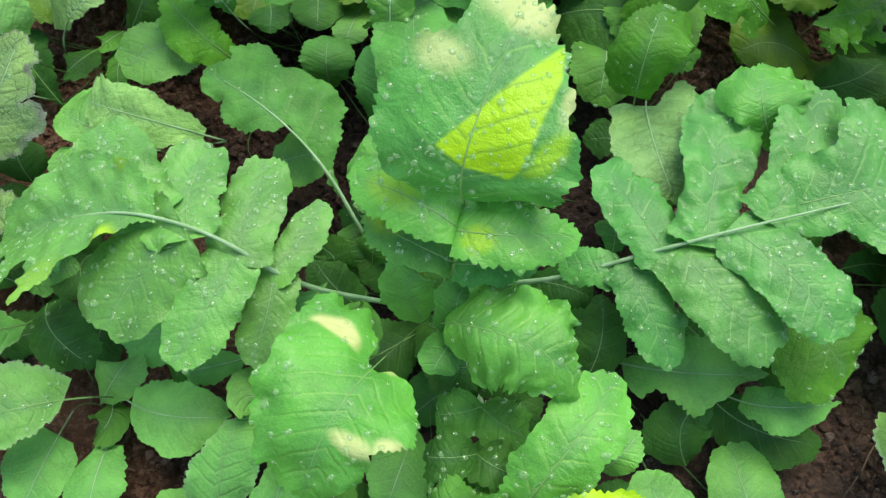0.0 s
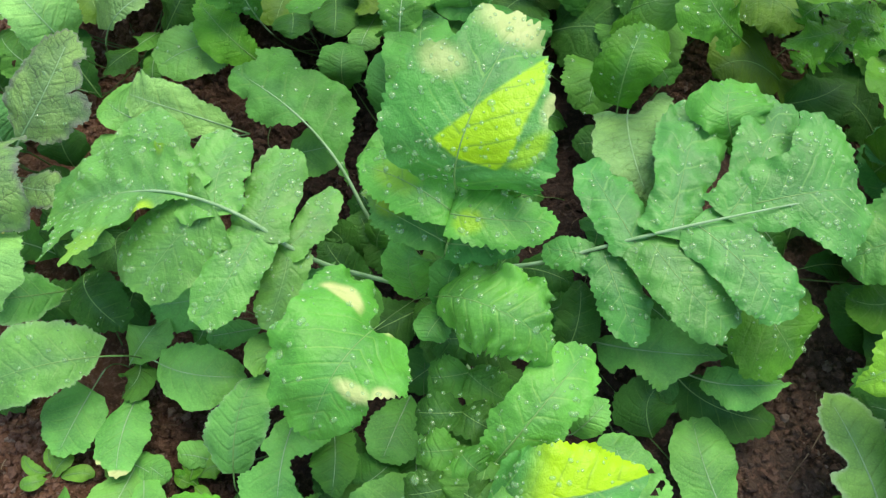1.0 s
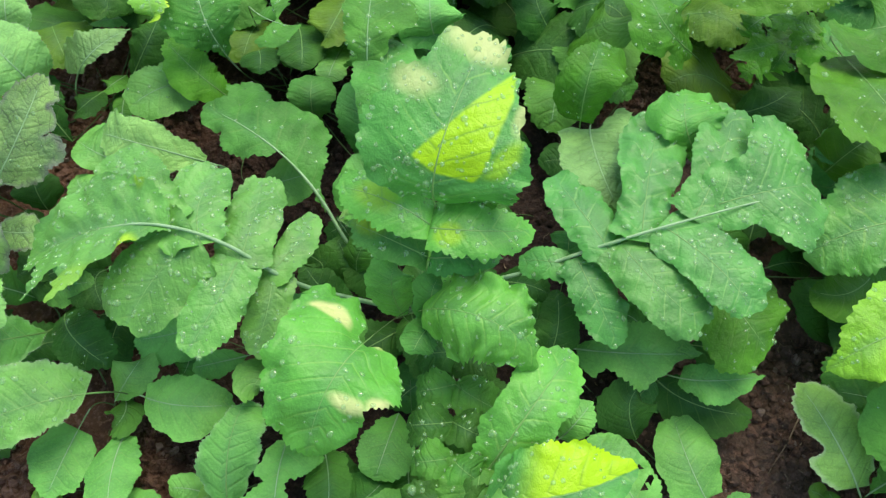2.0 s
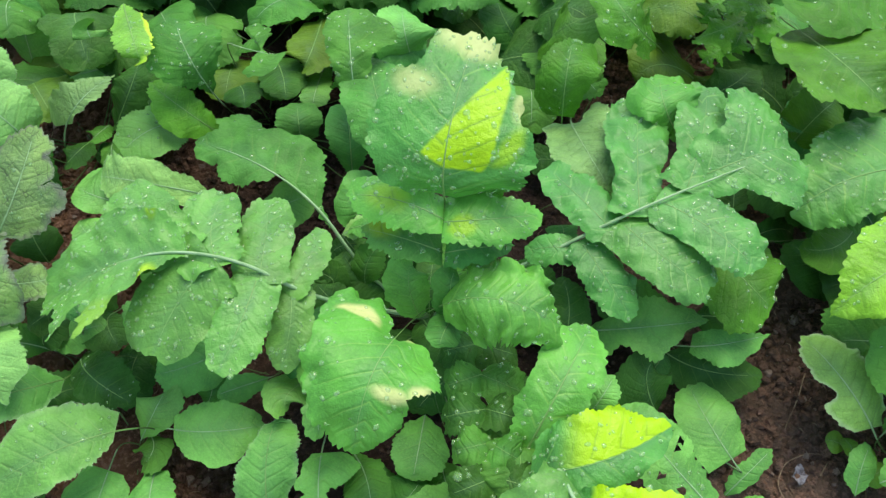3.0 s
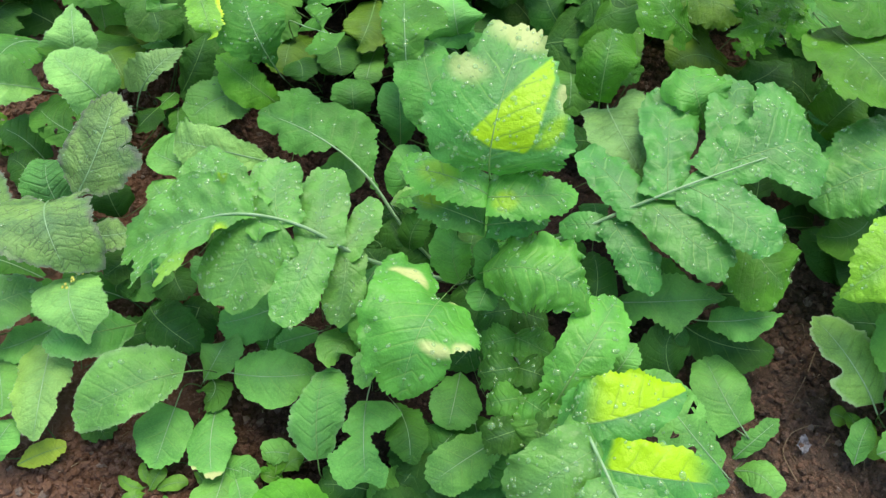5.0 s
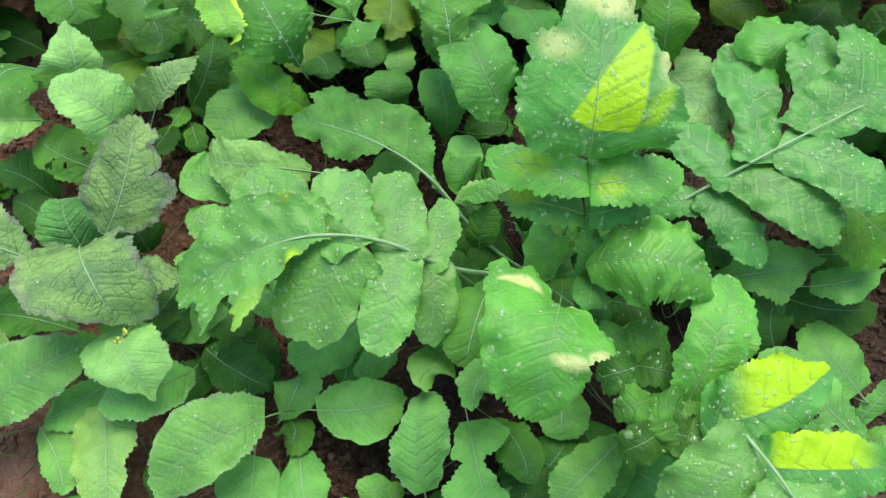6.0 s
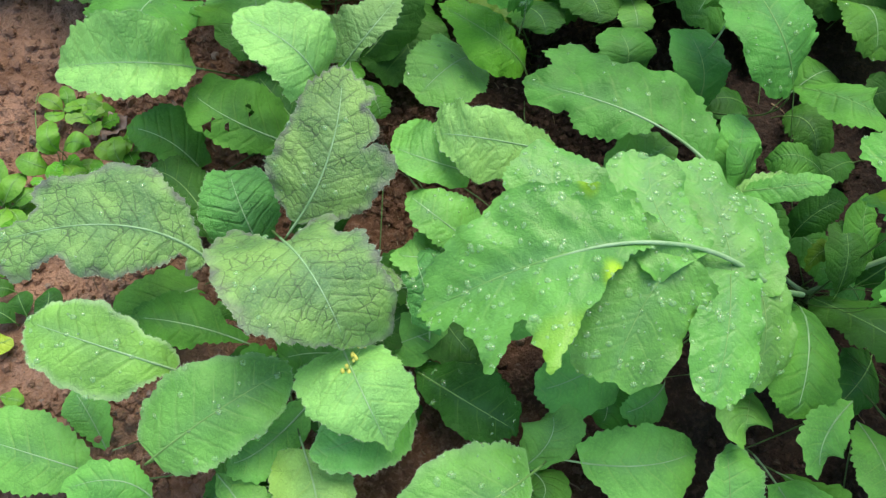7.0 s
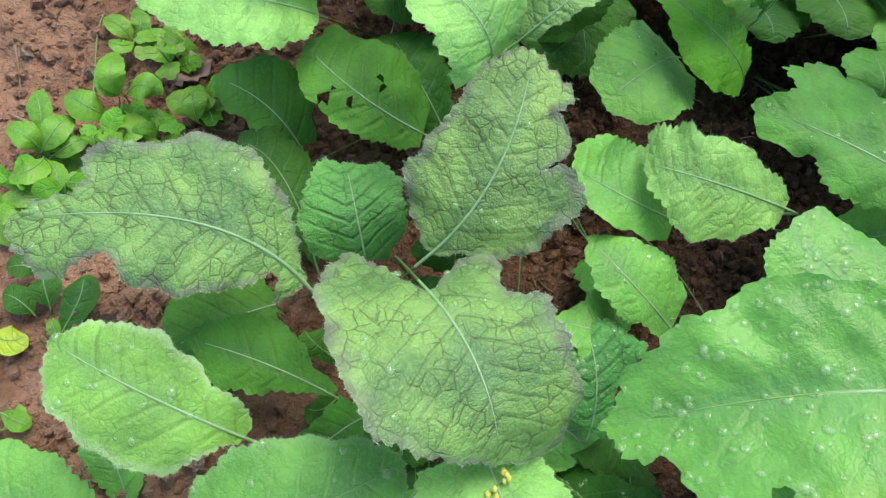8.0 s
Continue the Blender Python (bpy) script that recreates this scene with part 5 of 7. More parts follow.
plant("broad", (-0.439, 0.323, 0.010), "mustard_plant", "low mustard plant with broad downy oval leaves over red soil", "plants in the bed")
leaf("broad", "paddle", "fuzzy", (-0.512, 0.319, 0.085), (-0.565, 0.341, 0.118), (-0.608, 0.370, 0.110), 0.034, 0.029, nv=8, drops=14)
leaf("broad", "obovate", "mid", (-0.588, 0.276, 0.030), (-0.623, 0.294, 0.045), (-0.671, 0.322, 0.040), 0.030, 0.030, nv=8)
leaf("broad", "obovate", "mid", (-0.588, 0.299, 0.005), (-0.595, 0.324, 0.020), (-0.608, 0.351, 0.015), 0.016, 0.017)
leaf("broad", "ovate", "mid", (-0.551, 0.249, 0.040), (-0.571, 0.262, 0.060), (-0.608, 0.265, 0.050), 0.015, 0.015)
leaf("broad", "ovate", "mid", (-0.426, 0.297, 0.040), (-0.467, 0.262, 0.060), (-0.495, 0.256, 0.060), 0.020, 0.020)
leaf("broad", "ovate", "dark", (-0.468, 0.360, 0.005), (-0.479, 0.349, 0.018), (-0.489, 0.351, 0.018), 0.009, 0.009)
leaf("broad", "ovate", "mid", (-0.449, 0.327, 0.010), (-0.463, 0.335, 0.025), (-0.469, 0.343, 0.020), 0.013, 0.013)
leaf("broad", "ovate", "dark", (-0.467, 0.380, 0.010), (-0.481, 0.386, 0.030), (-0.488, 0.395, 0.030), 0.009, 0.010)
leaf("broad", "outline_13", "dull", (-0.455, 0.345, 0.020), (-0.504, 0.367, 0.050), (-0.557, 0.389, 0.045), 0.022, 0.026, nv=7)
leaf("broad", "outline_14", "downy", (-0.547, 0.265, 0.070), (-0.494, 0.279, 0.105), (-0.438, 0.302, 0.100), 0.041, 0.030, nv=8, drops=10)

plant("low", (-0.291, 0.217, 0.010), "mustard_plant", "small mustard seedling with smooth oval toothed leaves", "plants in the bed")
leaf("low", "spoon", "downy", (-0.286, 0.199, 0.080), (-0.335, 0.180, 0.105), (-0.401, 0.163, 0.085), 0.030, 0.042, nv=8, drops=16)
leaf("low", "egg", "mid", (-0.253, 0.201, 0.060), (-0.211, 0.184, 0.080), (-0.166, 0.187, 0.070), 0.029, 0.033, nv=7)
leaf("low", "obovate", "mid", (-0.289, 0.209, 0.030), (-0.268, 0.219, 0.065), (-0.259, 0.241, 0.060), 0.024, 0.023)
leaf("low", "obovate", "dull", (-0.284, 0.215, 0.020), (-0.275, 0.193, 0.040), (-0.286, 0.179, 0.035), 0.020, 0.020)
leaf("low", "obovate", "mid", (-0.275, 0.125, 0.010), (-0.254, 0.113, 0.030), (-0.233, 0.100, 0.030), 0.013, 0.015)
leaf("low", "outline_16", "dark", (-0.348, 0.300, 0.040), (-0.321, 0.256, 0.078), (-0.287, 0.231, 0.060), 0.030, 0.023, nv=6, drops=8)
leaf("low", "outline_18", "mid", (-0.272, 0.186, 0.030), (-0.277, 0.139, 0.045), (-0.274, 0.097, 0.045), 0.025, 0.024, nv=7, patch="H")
leaf("low", "outline_19", "mid", (-0.313, 0.199, 0.030), (-0.321, 0.153, 0.045), (-0.333, 0.116, 0.040), 0.027, 0.036, nv=7)

plant("small", (-0.157, 0.102, 0.010), "mustard_plant", "small mustard seedling with one upright oval leaf", "plants in the bed")
leaf("small", "paddle_small", "downy", (-0.171, 0.098, 0.040), (-0.166, 0.141, 0.085), (-0.153, 0.183, 0.090), 0.030, 0.029, nv=9)

plant("notch", (-0.107, 0.190, 0.010), "mustard_plant", "small mustard seedling with a waisted lobed leaf", "plants in the bed")
leaf("notch", "waisted", "mid", (-0.114, 0.173, 0.050), (-0.122, 0.118, 0.085), (-0.124, 0.069, 0.075), 0.037, 0.036, nv=7)
leaf("notch", "ovate", "dull", (-0.090, 0.160, 0.030), (-0.080, 0.118, 0.070), (-0.081, 0.084, 0.065), 0.020, 0.023)
leaf("notch", "ovate", "mid", (-0.061, 0.188, 0.110), (-0.106, 0.166, 0.132), (-0.112, 0.147, 0.120), 0.017, 0.017, nv=6)
leaf("notch", "ovate", "dull", (-0.104, 0.229, 0.040), (-0.109, 0.247, 0.060), (-0.109, 0.271, 0.060), 0.021, 0.022, rib=0.6)

plant("corner", (-0.356, 0.612, 0.010), "mustard_plant", "mustard plant with pale rounded leaves beside bare soil", "plants in the bed")
leaf("corner", "obovate", "dark", (-0.385, 0.524, 0.030), (-0.411, 0.552, 0.070), (-0.427, 0.588, 0.070), 0.027, 0.027)
leaf("corner", "fold", "pale", (-0.475, 0.578, 0.100), (-0.516, 0.548, 0.150), (-0.573, 0.570, 0.130), 0.029, 0.027, nv=7)
leaf("corner", "ovate", "dark", (-0.331, 0.618, 0.030), (-0.297, 0.614, 0.090), (-0.282, 0.659, 0.100), 0.026, 0.026)
leaf("corner", "ovate", "mid", (-0.334, 0.704, 0.040), (-0.330, 0.667, 0.120), (-0.338, 0.697, 0.130), 0.020, 0.022)
leaf("corner", "ovate", "mid", (-0.334, 0.715, 0.040), (-0.350, 0.678, 0.070), (-0.379, 0.683, 0.060), 0.013, 0.013)
leaf("corner", "ovate", "mid", (-0.438, 0.740, 0.030), (-0.422, 0.727, 0.100), (-0.429, 0.758, 0.120), 0.030, 0.038)
leaf("corner", "outline_1", "pale", (-0.380, 0.508, 0.140), (-0.396, 0.512, 0.182), (-0.434, 0.554, 0.180), 0.031, 0.039, nv=7)
leaf("corner", "outline_2", "pale", (-0.423, 0.581, 0.130), (-0.415, 0.589, 0.172), (-0.423, 0.644, 0.170), 0.055, 0.028, nv=7, roll=0, cup=-0.1)
leaf("corner", "outline_3", "silver", (-0.361, 0.549, 0.100), (-0.331, 0.554, 0.142), (-0.296, 0.591, 0.140), 0.060, 0.013, nv=8)
leaf("corner", "outline_11", "dull", (-0.483, 0.511, 0.030), (-0.506, 0.536, 0.058), (-0.543, 0.563, 0.055), 0.018, 0.033, nv=7)
leaf("corner", "outline_12", "dull", (-0.404, 0.520, 0.050), (-0.450, 0.525, 0.090), (-0.483, 0.563, 0.090), 0.024, 0.042, nv=7, holes=1)

plant("back", (-0.142, 0.628, 0.010), "mustard_plant", "mustard plant with crowded lobed leaves in shade", "plants in the bed")
leaf("back", "ovate", "yellowtip", (-0.285, 0.683, 0.160), (-0.260, 0.581, 0.205), (-0.253, 0.548, 0.190), 0.019, 0.021, drops=8)
leaf("back", "ovate", "dark", (-0.178, 0.638, 0.060), (-0.166, 0.597, 0.090), (-0.166, 0.569, 0.090), 0.025, 0.025)
leaf("back", "ovate", "dark", (-0.130, 0.680, 0.060), (-0.118, 0.607, 0.100), (-0.117, 0.564, 0.100), 0.030, 0.029)
leaf("back", "ovate", "olive", (-0.062, 0.720, 0.080), (-0.077, 0.627, 0.120), (-0.094, 0.597, 0.110), 0.031, 0.032)
leaf("back", "obovate", "mid", (-0.060, 0.666, 0.060), (-0.078, 0.584, 0.100), (-0.087, 0.549, 0.100), 0.018, 0.018)
leaf("back", "obovate", "matt", (-0.053, 0.472, 0.060), (-0.051, 0.484, 0.110), (-0.048, 0.536, 0.110), 0.027, 0.026, nv=7)
leaf("back", "obovate", "matt", (-0.105, 0.532, 0.050), (-0.105, 0.521, 0.100), (-0.104, 0.557, 0.100), 0.027, 0.028, nv=6)
leaf("back", "crenate", "matt", (-0.002, 0.440, 0.140), (-0.018, 0.469, 0.176), (-0.018, 0.543, 0.170), 0.038, 0.039, drops=14)
leaf("back", "ovate", "dark", (-0.028, 0.703, 0.050), (-0.016, 0.626, 0.090), (0.006, 0.592, 0.090), 0.041, 0.041)
leaf("back", "ovate", "mid", (0.038, 0.605, 0.100), (0.028, 0.593, 0.150), (0.031, 0.642, 0.150), 0.041, 0.041)
leaf("back", "ovate", "mid", (-0.157, 0.428, 0.070), (-0.129, 0.422, 0.090), (-0.095, 0.433, 0.090), 0.028, 0.028)
leaf("back", "outline_4", "leafy", (-0.192, 0.538, 0.080), (-0.223, 0.539, 0.125), (-0.265, 0.590, 0.125), 0.030, 0.024, nv=7)
leaf("back", "wide", "mid", (-0.236, 0.560, 0.085), (-0.266, 0.536, 0.106), (-0.300, 0.514, 0.098), 0.036, 0.034, nv=6, cup=0.05, drops=4)
leaf("back", "outline_31", "dull", (-0.039, 0.505, 0.120), (-0.040, 0.518, 0.190), (-0.033, 0.603, 0.190), 0.028, 0.053, nv=7, drops=24, ruf=0.004)
leaf("back", "outline_32", "dull", (-0.190, 0.572, 0.100), (-0.206, 0.562, 0.175), (-0.222, 0.626, 0.180), 0.043, 0.047, nv=7, drops=24, ruf=0.005)
leaf("back", "outline_33", "dull", (-0.169, 0.611, 0.150), (-0.139, 0.546, 0.195), (-0.113, 0.550, 0.180), 0.043, 0.036, nv=6, drops=14)

plant("mid", (-0.318, 0.529, 0.010), "mustard_plant", "young mustard plant with silvery crinkled leaves", "plants in the bed")
leaf("mid", "ovate", "mid", (-0.306, 0.388, 0.070), (-0.325, 0.366, 0.100), (-0.352, 0.374, 0.100), 0.020, 0.023, nv=6)
leaf("mid", "ovate", "mid", (-0.247, 0.339, 0.070), (-0.268, 0.311, 0.090), (-0.285, 0.328, 0.090), 0.021, 0.022)
leaf("mid", "ovate", "dark", (-0.359, 0.386, 0.040), (-0.374, 0.349, 0.060), (-0.395, 0.332, 0.060), 0.024, 0.024)
leaf("mid", "ovate", "dark", (-0.394, 0.430, 0.030), (-0.396, 0.435, 0.060), (-0.403, 0.456, 0.060), 0.027, 0.027)
leaf("mid", "ovate", "dark", (-0.313, 0.342, 0.050), (-0.317, 0.323, 0.060), (-0.303, 0.293, 0.060), 0.030, 0.029)
leaf("mid", "ovate", "dark", (-0.338, 0.570, 0.010), (-0.342, 0.581, 0.020), (-0.345, 0.605, 0.020), 0.013, 0.013)
leaf("mid", "ovate", "dull", (-0.333, 0.597, 0.030), (-0.327, 0.558, 0.050), (-0.324, 0.537, 0.045), 0.014, 0.014)
leaf("mid", "ovate", "dull", (-0.338, 0.624, 0.030), (-0.343, 0.593, 0.050), (-0.354, 0.586, 0.045), 0.015, 0.015)
leaf("mid", "ovate", "dark", (-0.352, 0.581, 0.050), (-0.358, 0.548, 0.070), (-0.375, 0.537, 0.060), 0.018, 0.018)
leaf("mid", "outline_6", "pale", (-0.191, 0.433, 0.100), (-0.267, 0.428, 0.150), (-0.303, 0.447, 0.140), 0.033, 0.026, nv=7, roll=-20, cup=0.1)
leaf("mid", "outline_7", "mid", (-0.265, 0.427, 0.100), (-0.308, 0.431, 0.128), (-0.335, 0.456, 0.120), 0.021, 0.036, nv=6, roll=0, cup=-0.1)
leaf("mid", "outline_8", "mid", (-0.281, 0.366, 0.090), (-0.313, 0.385, 0.120), (-0.332, 0.415, 0.115), 0.018, 0.029, nv=6, drops=8)

plant("right", (0.683, 0.350, 0.010), "mustard_plant", "mustard plant with large wet bright green leaves", "plants in the bed")
leaf("right", "ovate", "deep", (0.465, 0.297, 0.100), (0.414, 0.259, 0.120), (0.376, 0.264, 0.120), 0.028, 0.025)
leaf("right", "ovate", "dark", (0.461, 0.260, 0.030), (0.422, 0.269, 0.070), (0.400, 0.300, 0.070), 0.039, 0.039)
leaf("right", "crenate", "deep", (0.279, 0.281, 0.130), (0.299, 0.228, 0.135), (0.320, 0.202, 0.120), 0.047, 0.050, nv=6, drops=20)
leaf("right", "ovate", "teal", (0.536, 0.477, 0.080), (0.471, 0.443, 0.110), (0.443, 0.433, 0.100), 0.022, 0.023, rib=0.6)
leaf("right", "ovate", "olive", (0.455, 0.557, 0.030), (0.415, 0.546, 0.060), (0.396, 0.566, 0.060), 0.033, 0.033, rib=0.6)
leaf("right", "outline_25", "sunny", (0.494, 0.202, 0.190), (0.392, 0.180, 0.215), (0.331, 0.158, 0.180), 0.051, 0.048, nv=9, drops=30, ruf=0.006, cup=0.15)
leaf("right", "outline_26", "main", (0.556, 0.305, 0.160), (0.428, 0.294, 0.190), (0.356, 0.277, 0.160), 0.052, 0.063, nv=8, drops=50, ruf=0.005, cup=0.15)

plant("far", (0.342, 0.699, 0.010), "mustard_plant", "mustard plant with ruffled and drooping leaves over dark soil", "plants in the bed")
leaf("far", "lobed", "deep", (0.315, 0.548, 0.140), (0.269, 0.543, 0.190), (0.259, 0.601, 0.190), 0.044, 0.048, drops=18, ruf=0.005)
leaf("far", "crenate", "deep", (0.204, 0.615, 0.100), (0.217, 0.583, 0.150), (0.248, 0.594, 0.150), 0.040, 0.042, ruf=0.005)
leaf("far", "ovate", "dark", (0.188, 0.655, 0.060), (0.164, 0.655, 0.100), (0.162, 0.699, 0.100), 0.033, 0.033)
leaf("far", "outline_28", "deep", (0.181, 0.458, 0.120), (0.175, 0.459, 0.190), (0.195, 0.507, 0.200), 0.031, 0.045, nv=7, drops=10)
leaf("far", "outline_29", "silver", (0.189, 0.449, 0.130), (0.179, 0.379, 0.170), (0.193, 0.333, 0.160), 0.046, 0.037, nv=6, roll=10, cup=-0.1)

plant("far2", (0.502, 0.715, 0.010), "mustard_plant", "mustard plant with frilled cut leaves above a dark gap", "plants in the bed")
leaf("far2", "ovate", "olive", (0.393, 0.556, 0.060), (0.338, 0.553, 0.100), (0.297, 0.537, 0.100), 0.049, 0.045)
leaf("far2", "crenate", "deep", (0.345, 0.590, 0.200), (0.380, 0.552, 0.235), (0.455, 0.582, 0.215), 0.060, 0.037, drops=24)
leaf("far2", "ovate", "dark", (0.384, 0.534, 0.050), (0.410, 0.514, 0.090), (0.448, 0.539, 0.090), 0.031, 0.031)
leaf("far2", "ovate", "olive", (0.404, 0.585, 0.050), (0.345, 0.567, 0.090), (0.305, 0.546, 0.080), 0.029, 0.026, rib=0.6)
leaf("far2", "outline_30", "wet", (0.296, 0.392, 0.140), (0.259, 0.395, 0.200), (0.275, 0.452, 0.190), 0.036, 0.043, nv=9, drops=8, ruf=0.008, roll=-20, cup=-0.1)
leaf("far2", "frilled", "leafy", (0.435, 0.568, 0.150), (0.381, 0.529, 0.170), (0.356, 0.541, 0.150), 0.028, 0.030, ruf=0.006, nv=6, rib=0.5, teeth=1.3, drops=6)
leaf("far2", "frilled", "leafy", (0.435, 0.568, 0.150), (0.434, 0.531, 0.170), (0.467, 0.528, 0.160), 0.034, 0.030, ruf=0.006, nv=6, rib=0.5, teeth=1.3, drops=6)
leaf("far2", "frilled", "leafy", (0.447, 0.585, 0.130), (0.407, 0.531, 0.150), (0.398, 0.523, 0.130), 0.022, 0.022, ruf=0.006, nv=6, rib=0.5, teeth=1.3, drops=6)
leaf("far2", "frilled", "leafy", (0.411, 0.586, 0.170), (0.421, 0.555, 0.180), (0.453, 0.554, 0.170), 0.031, 0.030, ruf=0.006, nv=6, rib=0.5, teeth=1.3, drops=6)
leaf("far2", "frilled", "leafy", (0.444, 0.584, 0.090), (0.410, 0.565, 0.100), (0.389, 0.557, 0.090), 0.020, 0.021, ruf=0.006, nv=6, rib=0.5, teeth=1.3, drops=6)
leaf("far2", "frilled", "leafy", (0.417, 0.599, 0.150), (0.378, 0.562, 0.170), (0.372, 0.562, 0.150), 0.018, 0.020, ruf=0.006, nv=6, rib=0.5, teeth=1.3, drops=6)

plant("farright", (0.618, 0.719, 0.010), "mustard_plant", "mustard plant with a big drooping wet leaf", "plants in the bed")
leaf("farright", "crenate", "deep", (0.567, 0.542, 0.200), (0.473, 0.488, 0.240), (0.446, 0.499, 0.220), 0.050, 0.050, drops=14)
leaf("farright", "crenate", "deep", (0.458, 0.426, 0.080), (0.460, 0.418, 0.130), (0.496, 0.440, 0.130), 0.034, 0.027)
leaf("farright", "ovate", "dark", (0.600, 0.436, 0.080), (0.526, 0.380, 0.130), (0.504, 0.397, 0.130), 0.045, 0.046)
leaf("farright", "outline_27", "deep", (0.442, 0.478, 0.200), (0.435, 0.391, 0.235), (0.462, 0.345, 0.220), 0.086, 0.063, nv=7, drops=30, ruf=0.005, cup=-0.1, roll=0)

plant("side", (0.140, 0.259, 0.010), "mustard_plant", "low mustard plant with pointed leaves beside the dark soil strip", "plants in the bed")
leaf("side", "ovate", "dark", (0.241, 0.215, 0.030), (0.269, 0.181, 0.045), (0.327, 0.168, 0.040), 0.029, 0.029)
leaf("side", "ovate", "dark", (0.215, 0.155, 0.020), (0.201, 0.173, 0.060), (0.211, 0.190, 0.070), 0.033, 0.029)
leaf("side", "ovate", "dark", (0.282, 0.244, 0.040), (0.303, 0.229, 0.060), (0.342, 0.220, 0.050), 0.026, 0.026)
leaf("side", "ovate", "dark", (0.120, 0.214, 0.050), (0.132, 0.233, 0.100), (0.138, 0.281, 0.100), 0.021, 0.022)
leaf("side", "ovate", "mid", (0.125, 0.138, 0.090), (0.133, 0.141, 0.120), (0.152, 0.161, 0.120), 0.016, 0.015)
leaf("side", "outline_20", "mid", (0.147, 0.233, 0.070), (0.195, 0.213, 0.100), (0.272, 0.214, 0.090), 0.032, 0.036, nv=6)
leaf("side", "outline_21", "mid", (0.243, 0.206, 0.060), (0.271, 0.187, 0.090), (0.332, 0.194, 0.080), 0.018, 0.023, nv=7)
leaf("side", "outline_22", "mid", (0.273, 0.079, 0.030), (0.252, 0.120, 0.050), (0.249, 0.171, 0.040), 0.030, 0.032, nv=7)
leaf("side", "outline_23", "mid", (0.215, 0.027, 0.090), (0.172, 0.072, 0.130), (0.151, 0.132, 0.120), 0.032, 0.029, ruf=0.004, holes=1, drops=10)

plant("edge", (0.299, 0.080, 0.005), "seedling", "tiny green seedling on dark soil", "plants in the bed")
leaf("edge", "ovate", "mid", (0.258, 0.066, 0.005), (0.279, 0.078, 0.030), (0.309, 0.095, 0.035), 0.011, 0.011)
leaf("edge", "ovate", "mid", (0.257, 0.054, 0.005), (0.272, 0.041, 0.030), (0.282, 0.017, 0.030), 0.018, 0.016)

plant("pale", (-0.438, 0.355, 0.010), "mustard_plant", "young mustard plant with pale crumpled leaves", "plants in the bed")
leaf("pale", "ovate", "downy", (-0.359, 0.274, 0.050), (-0.388, 0.248, 0.090), (-0.437, 0.242, 0.090), 0.026, 0.030, nv=8)
leaf("pale", "ovate", "mid", (-0.381, 0.323, 0.030), (-0.347, 0.319, 0.060), (-0.317, 0.323, 0.060), 0.021, 0.021)
leaf("pale", "ovate", "dark", (-0.390, 0.328, 0.030), (-0.375, 0.330, 0.055), (-0.341, 0.342, 0.060), 0.020, 0.023)
leaf("pale", "outline_15", "pale", (-0.402, 0.306, 0.110), (-0.396, 0.262, 0.135), (-0.384, 0.228, 0.105), 0.034, 0.039, nv=7)
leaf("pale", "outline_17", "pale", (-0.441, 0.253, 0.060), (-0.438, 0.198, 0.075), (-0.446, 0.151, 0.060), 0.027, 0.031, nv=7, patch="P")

plant("front", (-0.428, 0.151, 0.005), "mustard_plant", "low mustard plant with one yellowed fallen leaf", "plants in the bed")
leaf("front", "ovate", "yellow", (-0.481, 0.146, 0.010), (-0.453, 0.152, 0.020), (-0.429, 0.157, 0.020), 0.014, 0.013)
leaf("front", "ovate", "mid", (-0.505, 0.148, 0.030), (-0.484, 0.161, 0.050), (-0.472, 0.181, 0.050), 0.017, 0.019)
leaf("front", "ovate", "mid", (-0.504, 0.253, 0.050), (-0.486, 0.216, 0.060), (-0.480, 0.180, 0.060), 0.021, 0.016)

plant("bank", (0.450, 0.081, 0.005), "mustard_plant", "low mustard plant growing past the bare soil strip", "plants in the bed")
leaf("bank", "obovate", "dull", (0.421, 0.090, 0.040), (0.456, 0.106, 0.070), (0.515, 0.124, 0.060), 0.028, 0.028)
leaf("bank", "ovate", "mid", (0.388, 0.043, 0.050), (0.419, 0.039, 0.070), (0.468, 0.022, 0.060), 0.029, 0.034, holes=1)
leaf("bank", "ovate", "mid", (0.377, 0.042, 0.020), (0.383, 0.061, 0.040), (0.402, 0.081, 0.040), 0.014, 0.015)
leaf("bank", "ovate", "mid", (0.484, 0.195, 0.040), (0.440, 0.185, 0.050), (0.415, 0.192, 0.050), 0.016, 0.013)
leaf("bank", "ovate", "leafy", (0.504, 0.160, 0.020), (0.471, 0.157, 0.040), (0.453, 0.154, 0.040), 0.015, 0.017)
leaf("bank", "ovate", "leafy", (0.495, 0.175, 0.020), (0.499, 0.176, 0.050), (0.515, 0.162, 0.050), 0.023, 0.023)
leaf("bank", "outline_24", "fuzzy", (0.399, 0.086, 0.060), (0.369, 0.125, 0.100), (0.355, 0.183, 0.090), 0.033, 0.038, nv=8)

plant("twin", (-0.044, 0.109, 0.010), "mustard_plant", "small mustard plant with dark shaded oval leaves", "plants in the bed")
leaf("twin", "ovate", "mid", (-0.017, 0.183, 0.040), (-0.030, 0.142, 0.065), (-0.040, 0.115, 0.060), 0.029, 0.025, nv=6)
leaf("twin", "obovate", "mid", (0.023, 0.107, 0.050), (-0.022, 0.081, 0.080), (-0.064, 0.060, 0.075), 0.025, 0.024, nv=8)
leaf("twin", "ovate", "dull", (-0.009, 0.138, 0.030), (-0.008, 0.096, 0.050), (-0.001, 0.055, 0.050), 0.034, 0.034)
leaf("twin", "ovate", "dull", (-0.090, 0.086, 0.020), (-0.053, 0.099, 0.050), (-0.032, 0.118, 0.050), 0.027, 0.027)
